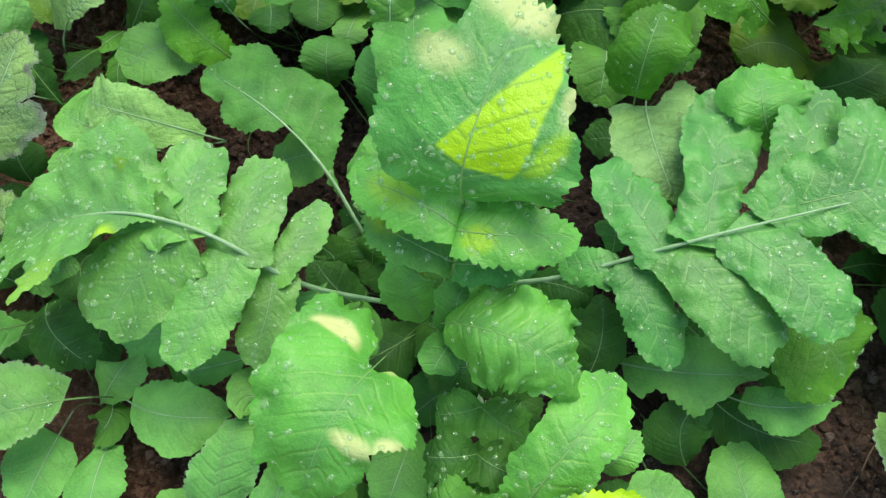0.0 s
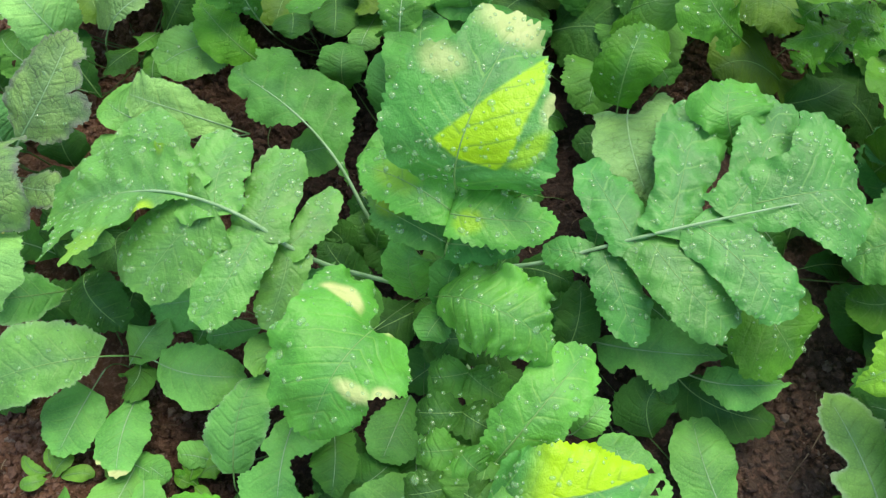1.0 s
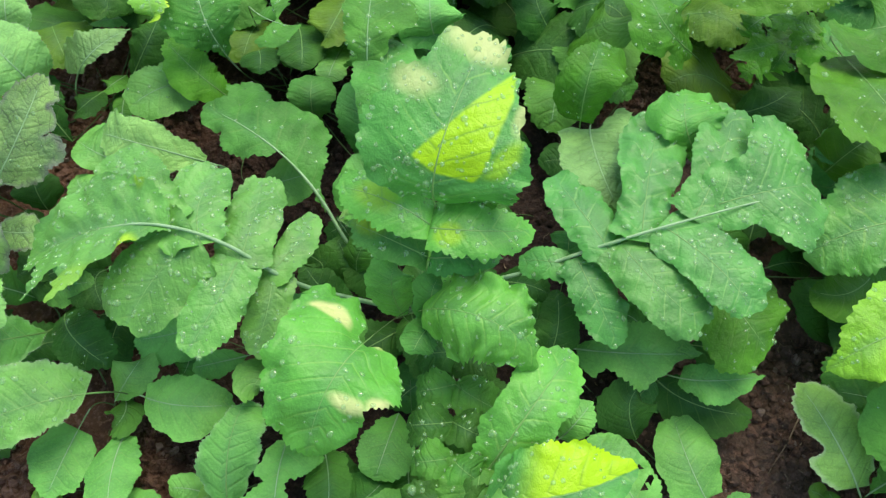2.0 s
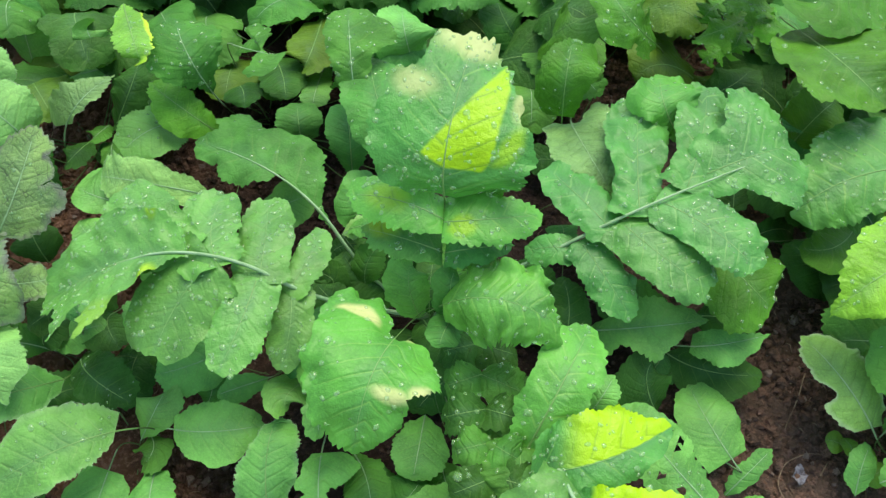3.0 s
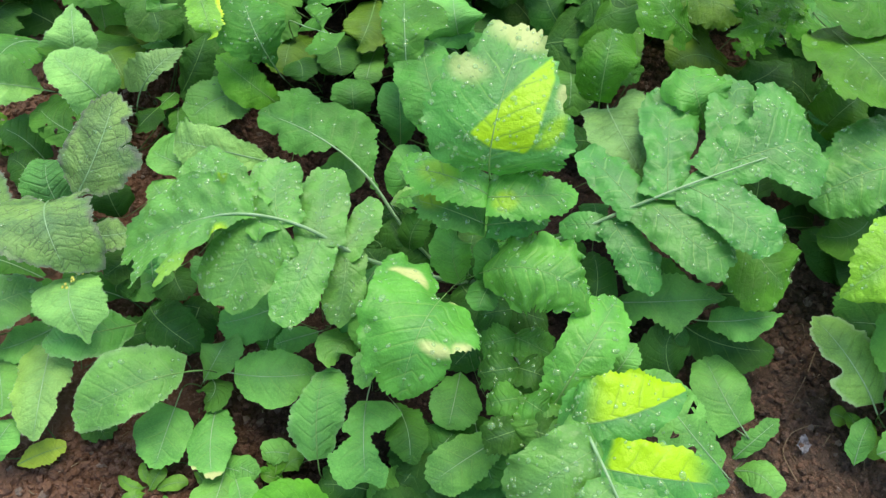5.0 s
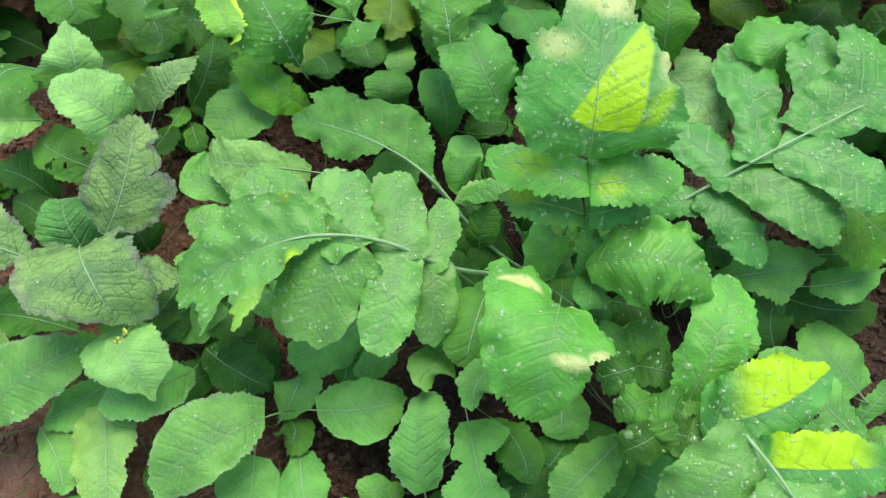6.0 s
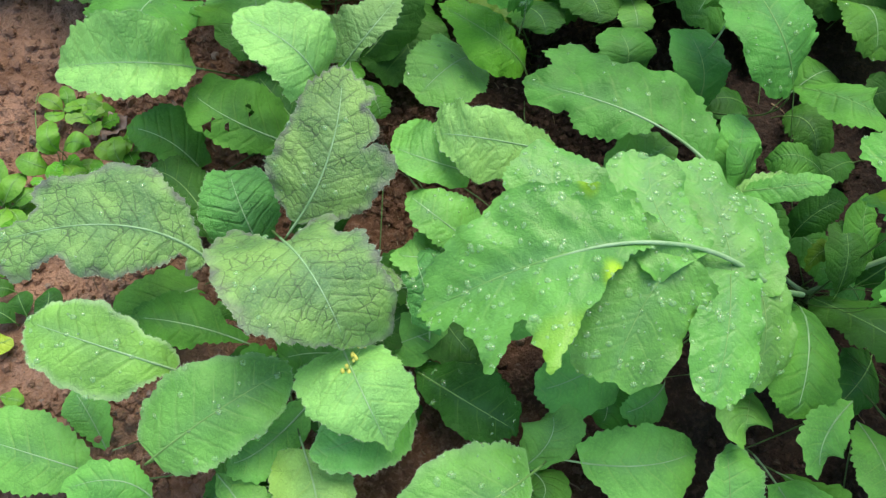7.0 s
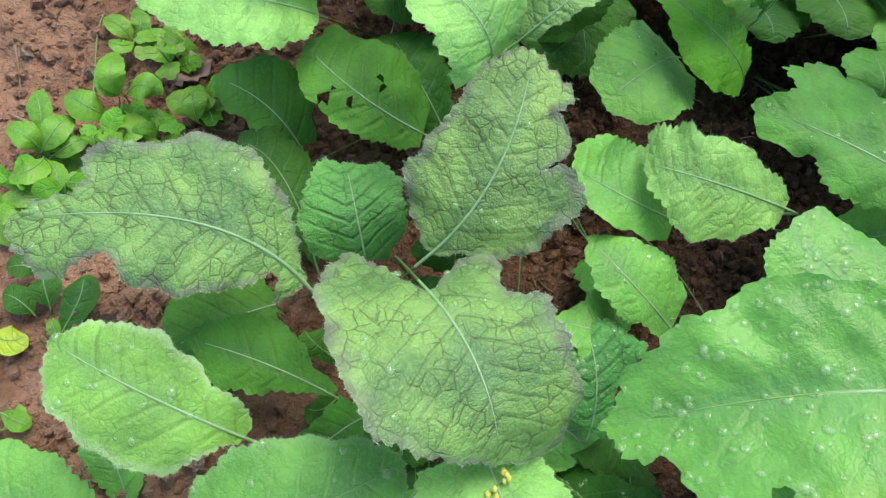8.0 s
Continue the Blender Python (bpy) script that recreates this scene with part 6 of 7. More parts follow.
leaf("twin", "ovate", "dull", (-0.067, 0.081, 0.020), (-0.093, 0.065, 0.040), (-0.125, 0.071, 0.040), 0.026, 0.026)

plant("wee", (-0.164, 0.269, 0.010), "mustard_plant", "small mustard plant under the big lobed leaf", "plants in the bed")
leaf("wee", "ovate", "mid", (-0.187, 0.280, 0.060), (-0.229, 0.260, 0.070), (-0.268, 0.257, 0.065), 0.030, 0.027, nv=7)
leaf("wee", "ovate", "matt", (-0.092, 0.291, 0.100), (-0.122, 0.234, 0.120), (-0.134, 0.216, 0.110), 0.020, 0.022)
leaf("wee", "ovate", "mid", (-0.163, 0.243, 0.050), (-0.189, 0.228, 0.070), (-0.210, 0.226, 0.065), 0.015, 0.014)
leaf("wee", "ovate", "dull", (-0.225, 0.283, 0.050), (-0.215, 0.243, 0.060), (-0.224, 0.223, 0.050), 0.023, 0.023)
leaf("wee", "ovate", "dull", (-0.062, 0.284, 0.080), (-0.067, 0.248, 0.100), (-0.066, 0.217, 0.100), 0.023, 0.023, rib=0.6)
leaf("wee", "wide", "dull", (-0.072, 0.252, 0.120), (-0.095, 0.217, 0.135), (-0.114, 0.184, 0.120), 0.027, 0.028, nv=6)
leaf("wee", "ovate", "mid", (-0.118, 0.216, 0.090), (-0.139, 0.196, 0.110), (-0.142, 0.184, 0.100), 0.023, 0.023, rib=0.6)
leaf("wee", "ovate", "dull", (-0.230, 0.281, 0.040), (-0.223, 0.301, 0.060), (-0.200, 0.326, 0.060), 0.027, 0.027, rib=0.6)

plant("fore", (-0.246, 0.104, 0.005), "mustard_plant", "small mustard seedlings at the front of the bed", "plants in the bed")
leaf("fore", "ovate", "mid", (-0.267, 0.118, 0.020), (-0.272, 0.078, 0.040), (-0.287, 0.047, 0.040), 0.024, 0.027)
leaf("fore", "ovate", "mid", (-0.261, 0.112, 0.020), (-0.248, 0.077, 0.040), (-0.248, 0.045, 0.040), 0.019, 0.019)
leaf("fore", "wide", "leafy", (-0.166, 0.046, 0.040), (-0.196, 0.059, 0.060), (-0.232, 0.050, 0.060), 0.025, 0.026)
leaf("fore", "obovate", "mid", (-0.286, 0.122, 0.010), (-0.256, 0.109, 0.030), (-0.236, 0.098, 0.025), 0.016, 0.016)
leaf("fore", "obovate", "mid", (-0.189, 0.118, 0.010), (-0.210, 0.123, 0.025), (-0.230, 0.124, 0.025), 0.012, 0.014)
leaf("fore", "obovate", "leafy", (-0.211, 0.100, 0.005), (-0.222, 0.106, 0.015), (-0.230, 0.106, 0.015), 0.008, 0.008)
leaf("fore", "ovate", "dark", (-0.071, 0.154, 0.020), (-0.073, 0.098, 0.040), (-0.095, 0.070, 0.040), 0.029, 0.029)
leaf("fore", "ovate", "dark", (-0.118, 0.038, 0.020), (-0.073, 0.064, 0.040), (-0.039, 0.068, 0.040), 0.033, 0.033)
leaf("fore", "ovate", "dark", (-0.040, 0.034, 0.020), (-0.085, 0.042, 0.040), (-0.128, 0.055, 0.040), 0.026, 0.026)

plant("weed", (-0.582, 0.614, 0.003), "weed", "small bright green weed with rounded leaves on bare red soil", "plants in the bed")
leaf("weed", "ovate", "sprout", (-0.607, 0.627, 0.012), (-0.615, 0.633, 0.020), (-0.627, 0.641, 0.016), 0.008, 0.008, nv=4, ruf=0.0015, teeth=0.35)
leaf("weed", "ovate", "sprout", (-0.605, 0.629, 0.012), (-0.600, 0.635, 0.020), (-0.606, 0.651, 0.016), 0.007, 0.007, nv=4, ruf=0.0015, teeth=0.35)
leaf("weed", "ovate", "sprout", (-0.601, 0.624, 0.012), (-0.589, 0.623, 0.020), (-0.580, 0.621, 0.016), 0.007, 0.007, nv=4, ruf=0.0015, teeth=0.35)
leaf("weed", "ovate", "sprout", (-0.606, 0.624, 0.012), (-0.612, 0.615, 0.020), (-0.621, 0.623, 0.016), 0.006, 0.006, nv=4, ruf=0.0015, teeth=0.35)
leaf("weed", "ovate", "sprout", (-0.603, 0.637, 0.012), (-0.596, 0.624, 0.020), (-0.599, 0.615, 0.016), 0.005, 0.005, nv=4, ruf=0.0015, teeth=0.35)

plant("weedb", (-0.611, 0.545, 0.003), "weed", "upright bright green weed with pointed leaves on red soil", "plants in the bed")
leaf("weedb", "ovate", "sprout", (-0.606, 0.568, 0.030), (-0.609, 0.569, 0.050), (-0.610, 0.594, 0.040), 0.010, 0.010, nv=4, ruf=0.0015, teeth=0.35)
leaf("weedb", "ovate", "sprout", (-0.603, 0.570, 0.027), (-0.590, 0.564, 0.045), (-0.580, 0.562, 0.036), 0.010, 0.010, nv=4, ruf=0.0015, teeth=0.35)
leaf("weedb", "ovate", "sprout", (-0.610, 0.570, 0.024), (-0.613, 0.567, 0.040), (-0.624, 0.578, 0.032), 0.007, 0.008, nv=4, ruf=0.0015, teeth=0.35)
leaf("weedb", "ovate", "sprout", (-0.617, 0.556, 0.021), (-0.627, 0.555, 0.035), (-0.641, 0.569, 0.028), 0.011, 0.011, nv=4, ruf=0.0015, teeth=0.35)
leaf("weedb", "ovate", "sprout", (-0.613, 0.553, 0.018), (-0.613, 0.532, 0.030), (-0.617, 0.529, 0.024), 0.010, 0.009, nv=4, ruf=0.0015, teeth=0.35)
leaf("weedb", "ovate", "sprout", (-0.605, 0.560, 0.018), (-0.597, 0.541, 0.030), (-0.605, 0.534, 0.024), 0.009, 0.009, nv=4, ruf=0.0015, teeth=0.35)
leaf("weedb", "ovate", "sprout", (-0.601, 0.562, 0.012), (-0.588, 0.556, 0.020), (-0.575, 0.560, 0.016), 0.005, 0.005, nv=4, ruf=0.0015, teeth=0.35)

plant("weedc", (-0.660, 0.512, 0.003), "weed", "clump of fresh green weeds at the edge of the bed", "plants in the bed")
leaf("weedc", "ovate", "sprout", (-0.656, 0.531, 0.018), (-0.646, 0.539, 0.030), (-0.639, 0.554, 0.024), 0.010, 0.010, nv=4, ruf=0.0015, teeth=0.35)
leaf("weedc", "ovate", "sprout", (-0.658, 0.532, 0.018), (-0.663, 0.535, 0.030), (-0.678, 0.545, 0.024), 0.009, 0.009, nv=4, ruf=0.0015, teeth=0.35)
leaf("weedc", "ovate", "sprout", (-0.655, 0.525, 0.018), (-0.657, 0.510, 0.030), (-0.672, 0.508, 0.024), 0.010, 0.010, nv=4, ruf=0.0015, teeth=0.35)
leaf("weedc", "ovate", "sprout", (-0.653, 0.525, 0.015), (-0.643, 0.508, 0.025), (-0.645, 0.499, 0.020), 0.007, 0.007, nv=4, ruf=0.0015, teeth=0.35)
leaf("weedc", "ovate", "sprout", (-0.662, 0.520, 0.012), (-0.664, 0.503, 0.020), (-0.664, 0.495, 0.016), 0.006, 0.006, nv=4, ruf=0.0015, teeth=0.35)
leaf("weedc", "ovate", "sprout", (-0.650, 0.529, 0.015), (-0.637, 0.531, 0.025), (-0.630, 0.539, 0.020), 0.008, 0.008, nv=4, ruf=0.0015, teeth=0.35)
leaf("weedc", "ovate", "sprout", (-0.657, 0.538, 0.018), (-0.657, 0.557, 0.030), (-0.664, 0.572, 0.024), 0.008, 0.008, nv=4, ruf=0.0015, teeth=0.35)
leaf("weedc", "ovate", "sprout", (-0.647, 0.507, 0.012), (-0.636, 0.497, 0.020), (-0.632, 0.507, 0.016), 0.006, 0.006, nv=4, ruf=0.0015, teeth=0.35)
leaf("weedc", "ovate", "sprout", (-0.653, 0.501, 0.012), (-0.664, 0.495, 0.020), (-0.677, 0.499, 0.016), 0.007, 0.007, nv=4, ruf=0.0015, teeth=0.35)

plant("weedd", (-0.505, 0.553, 0.003), "weed", "small leafy weed beside a dead leaf", "plants in the bed")
leaf("weedd", "ovate", "sprout", (-0.558, 0.553, 0.018), (-0.560, 0.561, 0.030), (-0.560, 0.578, 0.024), 0.010, 0.010, nv=4, ruf=0.0015, teeth=0.35)
leaf("weedd", "ovate", "sprout", (-0.560, 0.558, 0.018), (-0.568, 0.561, 0.030), (-0.577, 0.570, 0.024), 0.009, 0.009, nv=4, ruf=0.0015, teeth=0.35)
leaf("weedd", "ovate", "sprout", (-0.559, 0.564, 0.015), (-0.552, 0.567, 0.025), (-0.551, 0.577, 0.020), 0.007, 0.007, nv=4, ruf=0.0015, teeth=0.35)

plant("weede", (-0.352, 0.104, 0.003), "weed", "tiny sprouting weed with round leaves on brown soil", "plants in the bed")
leaf("weede", "ovate", "sprout", (-0.350, 0.107, 0.012), (-0.361, 0.108, 0.020), (-0.375, 0.121, 0.016), 0.006, 0.006, nv=4, ruf=0.0015, teeth=0.35)
leaf("weede", "ovate", "sprout", (-0.343, 0.105, 0.015), (-0.334, 0.114, 0.025), (-0.328, 0.124, 0.020), 0.008, 0.008, nv=4, ruf=0.0015, teeth=0.35)
leaf("weede", "ovate", "sprout", (-0.344, 0.104, 0.012), (-0.340, 0.110, 0.020), (-0.345, 0.123, 0.016), 0.006, 0.007, nv=4, ruf=0.0015, teeth=0.35)
leaf("weede", "ovate", "sprout", (-0.338, 0.103, 0.012), (-0.318, 0.106, 0.020), (-0.305, 0.104, 0.016), 0.008, 0.008, nv=4, ruf=0.0015, teeth=0.35)
leaf("weede", "ovate", "sprout", (-0.349, 0.101, 0.012), (-0.359, 0.096, 0.020), (-0.371, 0.094, 0.016), 0.007, 0.007, nv=4, ruf=0.0015, teeth=0.35)
leaf("weede", "ovate", "sprout", (-0.342, 0.109, 0.012), (-0.349, 0.119, 0.020), (-0.352, 0.132, 0.016), 0.005, 0.005, nv=4, ruf=0.0015, teeth=0.35)
leaf("weede", "ovate", "sprout", (-0.303, 0.123, 0.009), (-0.292, 0.109, 0.015), (-0.285, 0.095, 0.012), 0.005, 0.005, nv=4, ruf=0.0015, teeth=0.35)

plant("weedf", (-0.654, 0.421, 0.003), "weed", "dark green smooth-leaved weed low on the soil", "plants in the bed")
leaf("weedf", "ovate", "dark", (-0.634, 0.406, 0.012), (-0.623, 0.426, 0.020), (-0.624, 0.441, 0.016), 0.011, 0.011, nv=4, ruf=0.0015, teeth=0.35)
leaf("weedf", "ovate", "dark", (-0.642, 0.423, 0.012), (-0.644, 0.433, 0.020), (-0.647, 0.442, 0.016), 0.010, 0.010, nv=4, ruf=0.0015, teeth=0.35)
leaf("weedf", "ovate", "dark", (-0.651, 0.419, 0.012), (-0.659, 0.426, 0.020), (-0.669, 0.431, 0.016), 0.009, 0.009, nv=4, ruf=0.0015, teeth=0.35)
leaf("weedf", "ovate", "dark", (-0.651, 0.447, 0.012), (-0.658, 0.448, 0.020), (-0.669, 0.448, 0.016), 0.008, 0.008, nv=4, ruf=0.0015, teeth=0.35)
leaf("weedf", "ovate", "sprout", (-0.635, 0.400, 0.009), (-0.638, 0.409, 0.015), (-0.641, 0.415, 0.012), 0.004, 0.004, nv=4, ruf=0.0015, teeth=0.35)

plant("weedg", (-0.215, 0.104, 0.003), "weed", "tiny sprouting weed among mustard seedlings", "plants in the bed")
leaf("weedg", "ovate", "sprout", (-0.217, 0.102, 0.009), (-0.224, 0.103, 0.015), (-0.233, 0.110, 0.012), 0.007, 0.007, nv=4, ruf=0.0015, teeth=0.35)
leaf("weedg", "ovate", "sprout", (-0.211, 0.107, 0.012), (-0.199, 0.115, 0.020), (-0.188, 0.116, 0.016), 0.012, 0.012, nv=4, ruf=0.0015, teeth=0.35)
leaf("weedg", "ovate", "sprout", (-0.214, 0.099, 0.009), (-0.204, 0.091, 0.015), (-0.195, 0.083, 0.012), 0.007, 0.006, nv=4, ruf=0.0015, teeth=0.35)
leaf("weedg", "ovate", "leafy", (-0.219, 0.104, 0.012), (-0.216, 0.116, 0.020), (-0.223, 0.127, 0.016), 0.010, 0.010, nv=4, ruf=0.0015, teeth=0.35)

plant("weedh", (-0.658, 0.348, 0.003), "weed", "tiny green weed on red soil", "plants in the bed")
leaf("weedh", "ovate", "sprout", (-0.664, 0.360, 0.009), (-0.652, 0.353, 0.015), (-0.645, 0.350, 0.012), 0.006, 0.006, nv=4, ruf=0.0015, teeth=0.35)
leaf("weedh", "ovate", "sprout", (-0.661, 0.350, 0.009), (-0.652, 0.356, 0.015), (-0.655, 0.361, 0.012), 0.005, 0.005, nv=4, ruf=0.0015, teeth=0.35)

plant("weedi", (0.482, 0.188, 0.003), "seedling", "small seedling with round bright leaves on dark soil", "plants in the bed")
leaf("weedi", "ovate", "sprout", (0.473, 0.169, 0.018), (0.471, 0.159, 0.030), (0.493, 0.158, 0.024), 0.018, 0.018, nv=4, ruf=0.0015, teeth=0.35)
leaf("weedi", "ovate", "sprout", (0.495, 0.202, 0.024), (0.500, 0.202, 0.040), (0.527, 0.203, 0.032), 0.017, 0.017, nv=4, ruf=0.0015, teeth=0.35)
leaf("weedi", "ovate", "sprout", (0.493, 0.180, 0.021), (0.494, 0.173, 0.035), (0.514, 0.179, 0.028), 0.010, 0.010, nv=4, ruf=0.0015, teeth=0.35)
leaf("weedi", "ovate", "sprout", (0.519, 0.184, 0.021), (0.520, 0.181, 0.035), (0.536, 0.177, 0.028), 0.014, 0.014, nv=4, ruf=0.0015, teeth=0.35)

plant("weedj", (0.399, 0.074, 0.003), "seedling", "small pale-stemmed seedling on dark crumbly soil", "plants in the bed")
leaf("weedj", "ovate", "sprout", (0.393, 0.090, 0.012), (0.383, 0.095, 0.020), (0.375, 0.100, 0.016), 0.012, 0.012, nv=4, ruf=0.0015, teeth=0.35)
leaf("weedj", "ovate", "sprout", (0.396, 0.074, 0.015), (0.401, 0.073, 0.025), (0.412, 0.087, 0.020), 0.012, 0.012, nv=4, ruf=0.0015, teeth=0.35)
leaf("weedj", "ovate", "sprout", (0.393, 0.080, 0.015), (0.392, 0.086, 0.025), (0.391, 0.098, 0.020), 0.009, 0.009, nv=4, ruf=0.0015, teeth=0.35)
leaf("weedj", "ovate", "sprout", (0.397, 0.062, 0.012), (0.405, 0.058, 0.020), (0.422, 0.065, 0.016), 0.013, 0.013, nv=4, ruf=0.0015, teeth=0.35)

plant("fallen", (-0.659, 0.392, 0.003), "fallen_leaf", "yellow fallen leaf lying on red soil", "plants in the bed")
leaf("fallen", "wide", "yellow", (-0.671, 0.406, 0.013), (-0.661, 0.401, 0.017), (-0.653, 0.405, 0.014), 0.009, 0.009, nv=4, ruf=0.0015, teeth=0.35)



def weed_tuft(key, x, y, tall, count, seed):
    """Small toothed leaves in whorls round a thin upright stem, added to a weed."""
    rnd = random.Random(seed)
    root = CROWNS[key]
    lean = Vector((rnd.uniform(-0.012, 0.012), rnd.uniform(-0.012, 0.012), tall))
    foot = Vector((x, y, ground_height(x, y) - 0.002))
    v, f = tube([foot + lean * t - root.location for t in (0, 0.35, 0.7, 1.0)], [0.0010, 0.0009, 0.0008, 0.0005])
    raw("stem", v, f, STALK_GREEN, root)
    for k in range(count):
        t = 0.25 + 0.75 * k / max(1, count - 1)
        at = foot + lean * t
        a = k * 2.4 + rnd.uniform(-0.3, 0.3)
        size = rnd.uniform(0.013, 0.022) * (1.15 - 0.45 * t)
        out = Vector((math.cos(a), math.sin(a), 0))
        base = at + out * 0.003 + Vector((0, 0, 0.001))
        mid = base + out * size * 0.5 + Vector((0, 0, size * rnd.uniform(0.15, 0.35)))
        tip = base + out * size + Vector((0, 0, size * rnd.uniform(-0.1, 0.3)))
        wide = size * rnd.uniform(0.34, 0.46)
        leaf(key, rnd.choice(("crenate", "wide", "ovate")), rnd.choice(("sprout", "leafy")), tuple(base), tuple(mid), tuple(tip), wide, wide * rnd.uniform(0.85, 1.15), nv=4, ruf=0.0025, teeth=1.1, roll=rnd.uniform(-25, 25), rib=0.6, stalk=False)


WEED_SPOTS = {
    "weed": [(-0.585, 0.622), (-0.575, 0.604)],
    "weedb": [(-0.606, 0.556), (-0.590, 0.540), (-0.618, 0.532), (-0.601, 0.520)],
    "weedc": [(-0.655, 0.530), (-0.668, 0.508), (-0.646, 0.496), (-0.672, 0.486), (-0.650, 0.478)],
    "weedd": [(-0.552, 0.566)],
}
for spot_key, spots in WEED_SPOTS.items():
    for spot_number, (spot_x, spot_y) in enumerate(spots):
        weed_tuft(spot_key, spot_x, spot_y, 0.022 + 0.016 * ((spot_number * 7) % 3) / 2, 6, spot_key + str(spot_number))

# ---- undergrowth: low plants between and behind the big ones ----
BARE = [(0.36, 0.13, 0.085), (0.33, 0.03, 0.09), (0.43, 0.02, 0.1), (0.40, 0.20, 0.05), (-0.43, 0.10, 0.075), (-0.62, 0.62, 0.13), (-0.72, 0.50, 0.13), (-0.55, 0.44, 0.045), (-0.60, 0.30, 0.05), (-0.75, 0.75, 0.2), (0.30, 0.62, 0.05), (0.28, 0.55, 0.06), (0.36, 0.58, 0.05), (-0.30, 0.50, 0.05)]
BARE += [(-0.13, 0.56, 0.05), (-0.21, 0.12, 0.05), (-0.08, 0.42, 0.03), (-0.50, 0.57, 0.07), (-0.42, 0.53, 0.04), (0.40, 0.69, 0.05), (-0.48, 0.59, 0.11), (-0.51, 0.61, 0.11), (-0.46, 0.61, 0.09), (0.50, 0.57, 0.055), (0.40, 0.69, 0.055), (0.46, 0.55, 0.055), (-0.12, 0.64, 0.04), (-0.37, 0.61, 0.05), (-0.23, 0.16, 0.05)]
BARE += [(0.35, 0.64, 0.05), (0.41, 0.66, 0.05), (0.32, 0.62, 0.05), (0.49, 0.57, 0.05), (0.53, 0.55, 0.05)]
BARE += [(-0.14, 0.63, 0.06), (-0.03, 0.53, 0.06), (-0.08, 0.51, 0.06), (-0.36, 0.59, 0.06), (-0.31, 0.61, 0.06), (0.01, 0.59, 0.06), (-0.26, 0.45, 0.06), (-0.18, 0.49, 0.06)]
BARE += [(-0.42, 0.11, 0.07), (-0.37, 0.07, 0.07), (-0.42, 0.06, 0.07), (-0.34, 0.10, 0.07)]


def undergrowth():
    rnd = random.Random(11)
    number = 0
    for j in range(15):
        for i in range(19):
            x, y = -0.80 + i * 0.088 + rnd.uniform(-0.03, 0.03), -0.08 + j * 0.083 + rnd.uniform(-0.03, 0.03)
            if any(math.hypot(x - bx, y - by) < br + 0.02 for bx, by, br in BARE):
                continue
            tall = max(0.0, min(1.0, (y - 0.55) / 0.12))
            if x > 0.30:
                tall = max(tall, min(1.0, (x - 0.46) / 0.1))
            if tall < 0.3 and rnd.random() < (0.45 if y < 0.5 else 0.2):
                continue
            if x < -0.5 and tall < 0.5 and rnd.random() < 0.55:
                continue
            key = "low%d" % number
            number += 1
            plant(key, (x, y, 0.005), "mustard_plant", "young mustard plant with broad green leaves in the crowd" if tall > 0.5 else "small shaded mustard seedling under larger leaves", "plants in the bed")
            turn = rnd.uniform(0, 6.28)
            count = rnd.randint(4, 5) if tall > 0.5 else rnd.randint(2, 4)
            for k in range(count):
                a = turn + k * 6.283 / count + rnd.uniform(-0.4, 0.4)
                size = (0.045 + 0.03 * rnd.random()) * (1 + 0.75 * tall)
                lift = (0.010 + 0.022 * rnd.random()) * (1 + 3.2 * tall)
                near = 0.02 + 0.02 * rnd.random() + 0.03 * tall
                dx, dy = math.cos(a), math.sin(a)
                base = (x + dx * near, y + dy * near, lift * 0.6 + 0.006)
                mid = (x + dx * (near + size * 0.5), y + dy * (near + size * 0.5), lift + 0.012)
                tip = (x + dx * (near + size), y + dy * (near + size), lift + rnd.uniform(-0.012, 0.006))
                wide = size * rnd.uniform(0.33, 0.45)
                # low leaves lean on the greens darkened for shade
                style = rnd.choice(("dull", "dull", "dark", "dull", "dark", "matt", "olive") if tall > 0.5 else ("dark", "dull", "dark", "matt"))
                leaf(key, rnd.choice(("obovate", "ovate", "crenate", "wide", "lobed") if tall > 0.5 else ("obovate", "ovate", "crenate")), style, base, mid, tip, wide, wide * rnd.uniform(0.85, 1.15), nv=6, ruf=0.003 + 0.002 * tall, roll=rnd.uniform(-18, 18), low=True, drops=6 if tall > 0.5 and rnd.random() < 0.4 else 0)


undergrowth()


def crumbs():
    """Clods and grit strewn on the soil."""
    rnd = random.Random(5)
    verts, faces = [], []
    ball = bmesh.new()
    bmesh.ops.create_icosphere(ball, subdivisions=1, radius=1)
    bv, bf = [v.co.copy() for v in ball.verts], [[v.index for v in f.verts] for f in ball.faces]
    ball.free()
    for _ in range(46000):
        x, y = rnd.uniform(-0.95, 0.75), rnd.uniform(-0.15, 1.1)
        if rnd.random() < 0.72:
            bx, by, br = rnd.choice(BARE)
            a, d = rnd.uniform(0, 6.3), br * 1.3 * math.sqrt(rnd.random())
            x, y = bx + d * math.cos(a), by + d * math.sin(a)
        size = 0.0007 + 0.0066 * rnd.random() ** 4.2
        at = Vector((x, y, ground_height(x, y) + size * 0.25))
        spin = Euler((rnd.uniform(0, 6), rnd.uniform(0, 6), rnd.uniform(0, 6))).to_matrix()
        start = len(verts)
        verts += [tuple(at + spin @ (v * size * rnd.uniform(0.45, 1.2))) for v in bv]
        faces += [[start + k for k in f] for f in bf]
    ob = raw("soil_crumbs", verts, faces, CLODS, None, False)
    tagged(ob, "crumbs and small clods of reddish brown soil", "soil", kind="stuff")


crumbs()


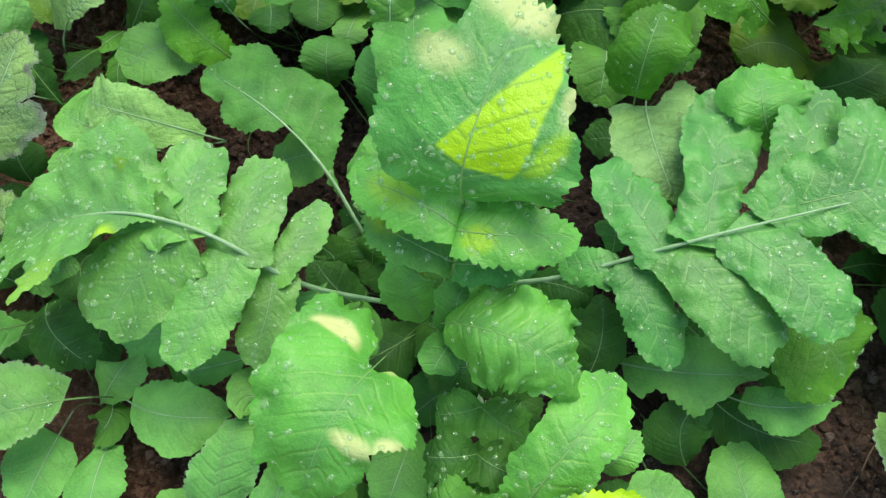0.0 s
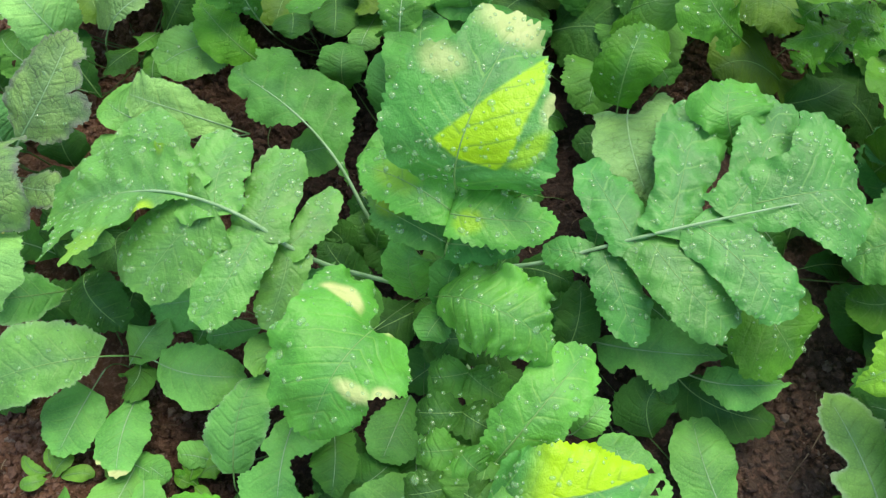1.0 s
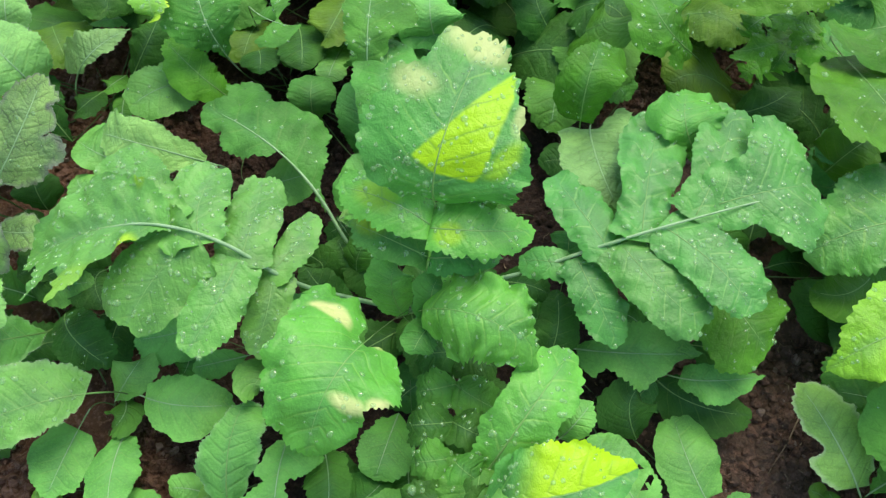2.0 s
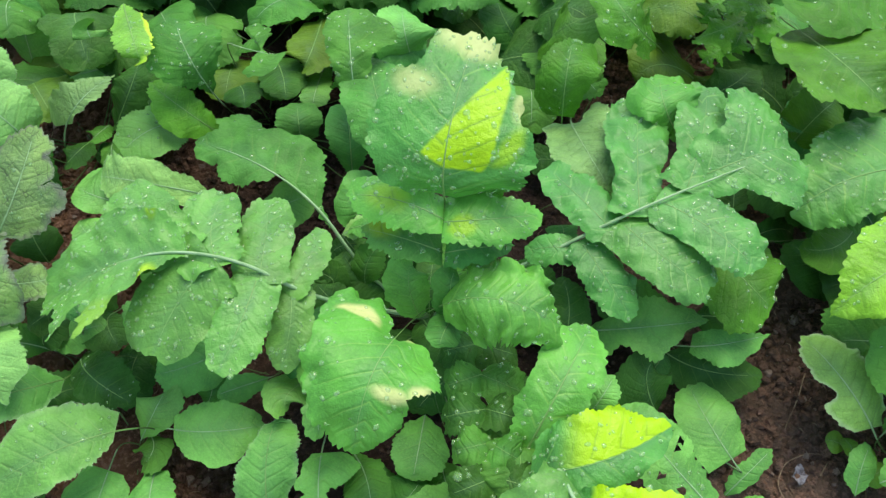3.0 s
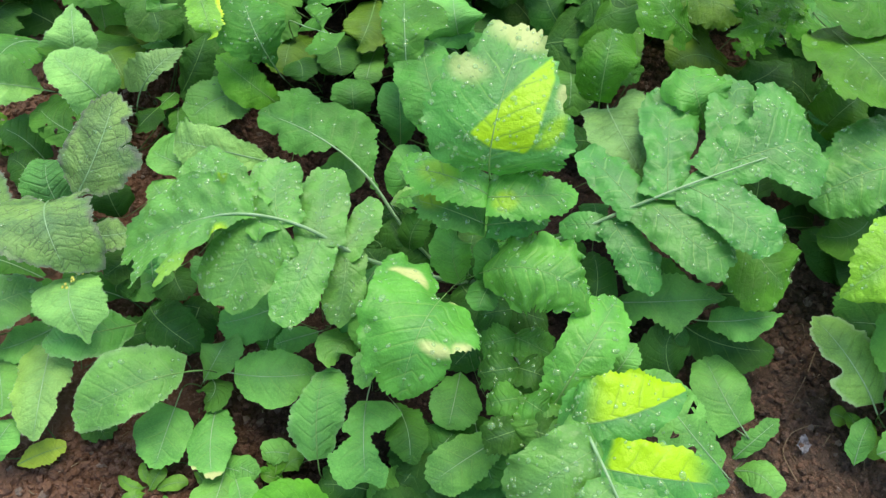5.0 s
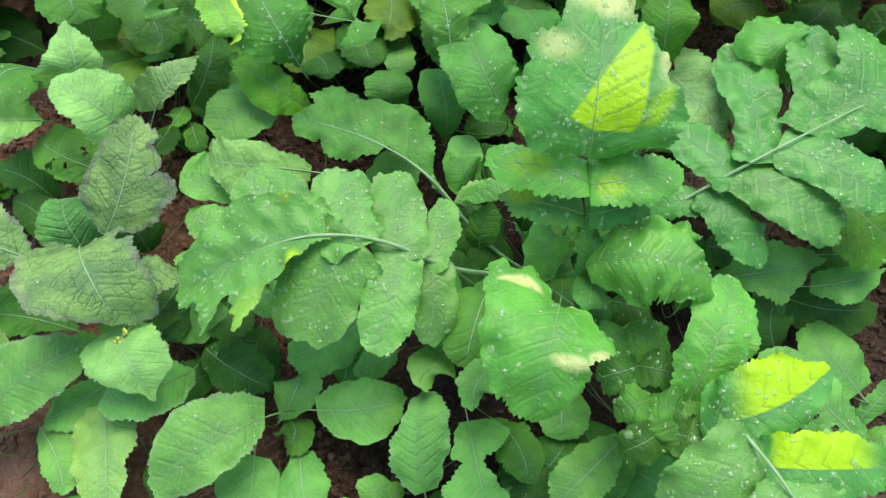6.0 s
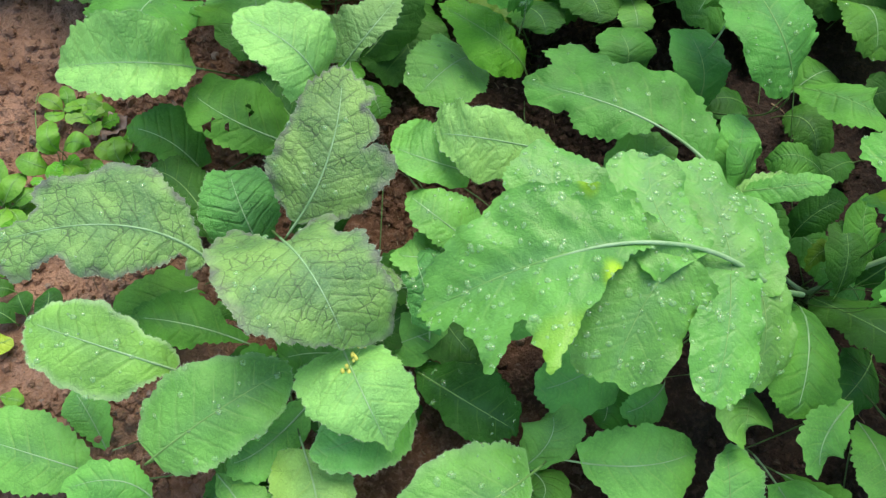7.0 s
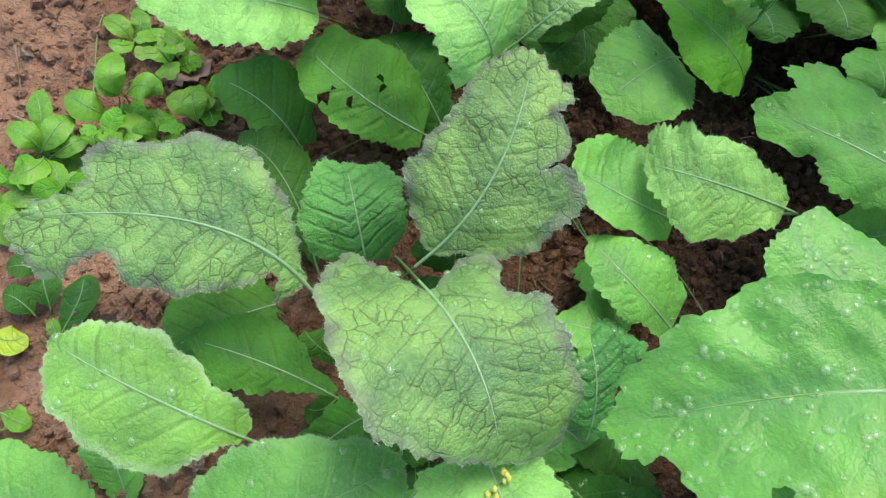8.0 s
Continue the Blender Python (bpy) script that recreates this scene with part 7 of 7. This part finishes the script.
def litter():
    """Dry straws, root ends and chips on the bare soil."""
    rnd = random.Random(9)
    verts, faces = [], []
    for _ in range(800):
        if rnd.random() < 0.75:
            bx, by, br = rnd.choice(BARE)
            a, d = rnd.uniform(0, 6.3), br * 1.25 * math.sqrt(rnd.random())
            x, y = bx + d * math.cos(a), by + d * math.sin(a)
        else:
            x, y = rnd.uniform(-0.7, 0.5), rnd.uniform(0.0, 0.8)
        a, size = rnd.uniform(0, 6.3), 0.004 + 0.022 * rnd.random() ** 2.5
        bend = rnd.uniform(-0.6, 0.6)
        pts = []
        for k in range(5):
            t = k / 4 - 0.5
            px, py = x + math.cos(a + bend * t) * size * t, y + math.sin(a + bend * t) * size * t
            pts.append((px, py, ground_height(px, py) + 0.0012 + 0.002 * rnd.random()))
        thick = rnd.uniform(0.0003, 0.0009)
        v, f = tube(pts, [thick * (1 - 0.5 * k / 4) for k in range(5)], 4)
        start = len(verts)
        verts += v
        faces += [tuple(start + k for k in one) for one in f]
    ob = raw("dry_litter", verts, faces, STRAW, None, False)
    tagged(ob, "dry straws and root ends on the soil", "litter", kind="stuff")


def straw_material():
    n = Nodes("straw")
    where = n.add("ShaderNodeTexCoord").outputs["Object"]
    each = n.add("ShaderNodeNewGeometry").outputs["Random Per Island"]
    colour = n.mix(each, (0.12, 0.075, 0.045), (0.42, 0.33, 0.20))
    colour = n.mix(n.ramp(n.noise(where, 90.0, 3.0), 0.4, 0.7), colour, (0.20, 0.13, 0.08))
    return n.surface(colour, 0.8, n.bump(n.noise(where, 600.0), 0.5, 0.001))


STRAW = straw_material()
litter()


def runner(points, thick, name, label, mat):
    """A thin root or stem that lies on the soil in a bow."""
    pts = []
    for (x1, y1), (x2, y2) in zip(points[:-1], points[1:]):
        for k in range(6):
            t = k / 6
            x, y = x1 + (x2 - x1) * t, y1 + (y2 - y1) * t
            pts.append(Vector((x, y, ground_height(x, y) + 0.004)))
    for _ in range(3):
        pts = [pts[0]] + [(pts[i - 1] + pts[i] * 2 + pts[i + 1]) / 4 for i in range(1, len(pts) - 1)] + [pts[-1]]
    v, f = tube(pts, [thick * (1 - 0.6 * i / len(pts)) for i in range(len(pts))])
    tagged(raw(name, v, f, mat, None), label, "litter")


runner([(0.32, 0.036), (0.315, 0.068), (0.333, 0.089), (0.36, 0.092), (0.382, 0.087)], 0.0008, "twig", "pale dry root curling over dark soil", STRAW)
runner([(0.39, 0.174), (0.368, 0.144), (0.34, 0.115)], 0.0008, "straw", "thin dry stem lying on dark soil", STRAW)
runner([(0.418, 0.082), (0.403, 0.058), (0.39, 0.028)], 0.0012, "straw", "reddish dry stem lying on dark soil", STRAW)
runner([(-0.688, 0.572), (-0.669, 0.562), (-0.65, 0.553)], 0.0012, "straw", "pale straw lying on red soil", STRAW)
runner([(-0.684, 0.629), (-0.665, 0.627), (-0.642, 0.63)], 0.0008, "straw", "pale straw lying on red soil", STRAW)
runner([(-0.689, 0.627), (-0.684, 0.602), (-0.683, 0.583)], 0.0010, "straw", "pale straw lying on red soil", STRAW)
runner([(-0.634, 0.583), (-0.633, 0.638), (-0.628, 0.658)], 0.0006, "straw", "thin green grass stem on red soil", STALK_GREEN)


def dead_leaf(x, y, one, two, label, size=1.0, turn=25):
    """A curled dry leaf on the soil."""
    n = Nodes("dead_leaf")
    where = n.add("ShaderNodeTexCoord").outputs["Object"]
    mat = n.surface(n.mix(n.ramp(n.noise(where, 120.0, 4.0), 0.35, 0.7), one, two), 0.8, n.bump(n.noise(where, 300.0), 0.5, 0.001))
    verts, faces = [], []
    for i in range(13):
        for j in range(9):
            s, u = i / 12, j / 4 - 1
            w = 0.011 * math.sin(math.pi * min(1, s * 0.9 + 0.08)) ** 0.7 * (1 + 0.16 * math.sin(s * 19 + u) + 0.1 * math.sin(s * 41))
            verts.append((s * 0.034 - 0.017, u * w, 0.004 + 0.005 * u * u + 0.003 * math.sin(s * 9 + u * 2) + 0.0012 * math.sin(s * 31 + u * 7)))
    for i in range(12):
        for j in range(8):
            a = i * 9 + j
            faces.append((a, a + 1, a + 10, a + 9))
    ob = raw("dead_leaf", verts, faces, mat, None)
    ob.matrix_basis = pose(x, y, ground_height(x, y) + 0.003, 4, -6, turn) @ Matrix.Scale(size, 4)
    thick = ob.modifiers.new("thickness", "SOLIDIFY")
    thick.thickness = 0.0006
    tagged(ob, label, "leaf")


dead_leaf(-0.565, 0.603, (0.22, 0.15, 0.12), (0.34, 0.27, 0.24), "curled greyish brown dead leaf on red soil")
dead_leaf(0.339, 0.074, (0.30, 0.30, 0.31), (0.09, 0.08, 0.08), "withered grey leaf scrap on dark crumbly soil", 0.6, 70)


def flower_head(x, y, z):
    """A spray of tiny yellow buds on a thin stem."""
    n = Nodes("petals")
    where = n.add("ShaderNodeTexCoord").outputs["Object"]
    mat = n.surface(n.mix(n.ramp(n.noise(where, 300.0), 0.4, 0.6), (0.78, 0.74, 0.14), (0.58, 0.62, 0.14)), 0.5, None, 0.2)
    rnd = random.Random(3)
    root = new("flower_head")
    root.location = (x, y, z)
    tagged(root, "fallen spray of tiny yellow buds resting on a pale leaf", "flower")
    v, f = tube([(-0.012, -0.012, 0), (0, 0, 0.003), (0.008, 0.012, 0.004)], [0.0006, 0.0005, 0.0004])
    raw("stem", v, f, STALK_GREEN, root)
    ball = bmesh.new()
    bmesh.ops.create_icosphere(ball, subdivisions=1, radius=1)
    bv, bf = [b.co.copy() for b in ball.verts], [[b.index for b in g.verts] for g in ball.faces]
    ball.free()
    for k in range(14):
        t = k / 13
        at = Vector((-0.012 + 0.02 * t + rnd.uniform(-0.003, 0.003), -0.012 + 0.024 * t + rnd.uniform(-0.003, 0.003), 0.003 + rnd.uniform(0, 0.003)))
        size = rnd.uniform(0.0010, 0.0019)
        raw("bud", [tuple(at + Vector((b.x, b.y * 1.5, b.z)) * size) for b in bv], bf, mat, root)


flower_head(-0.392, 0.292, 0.128)
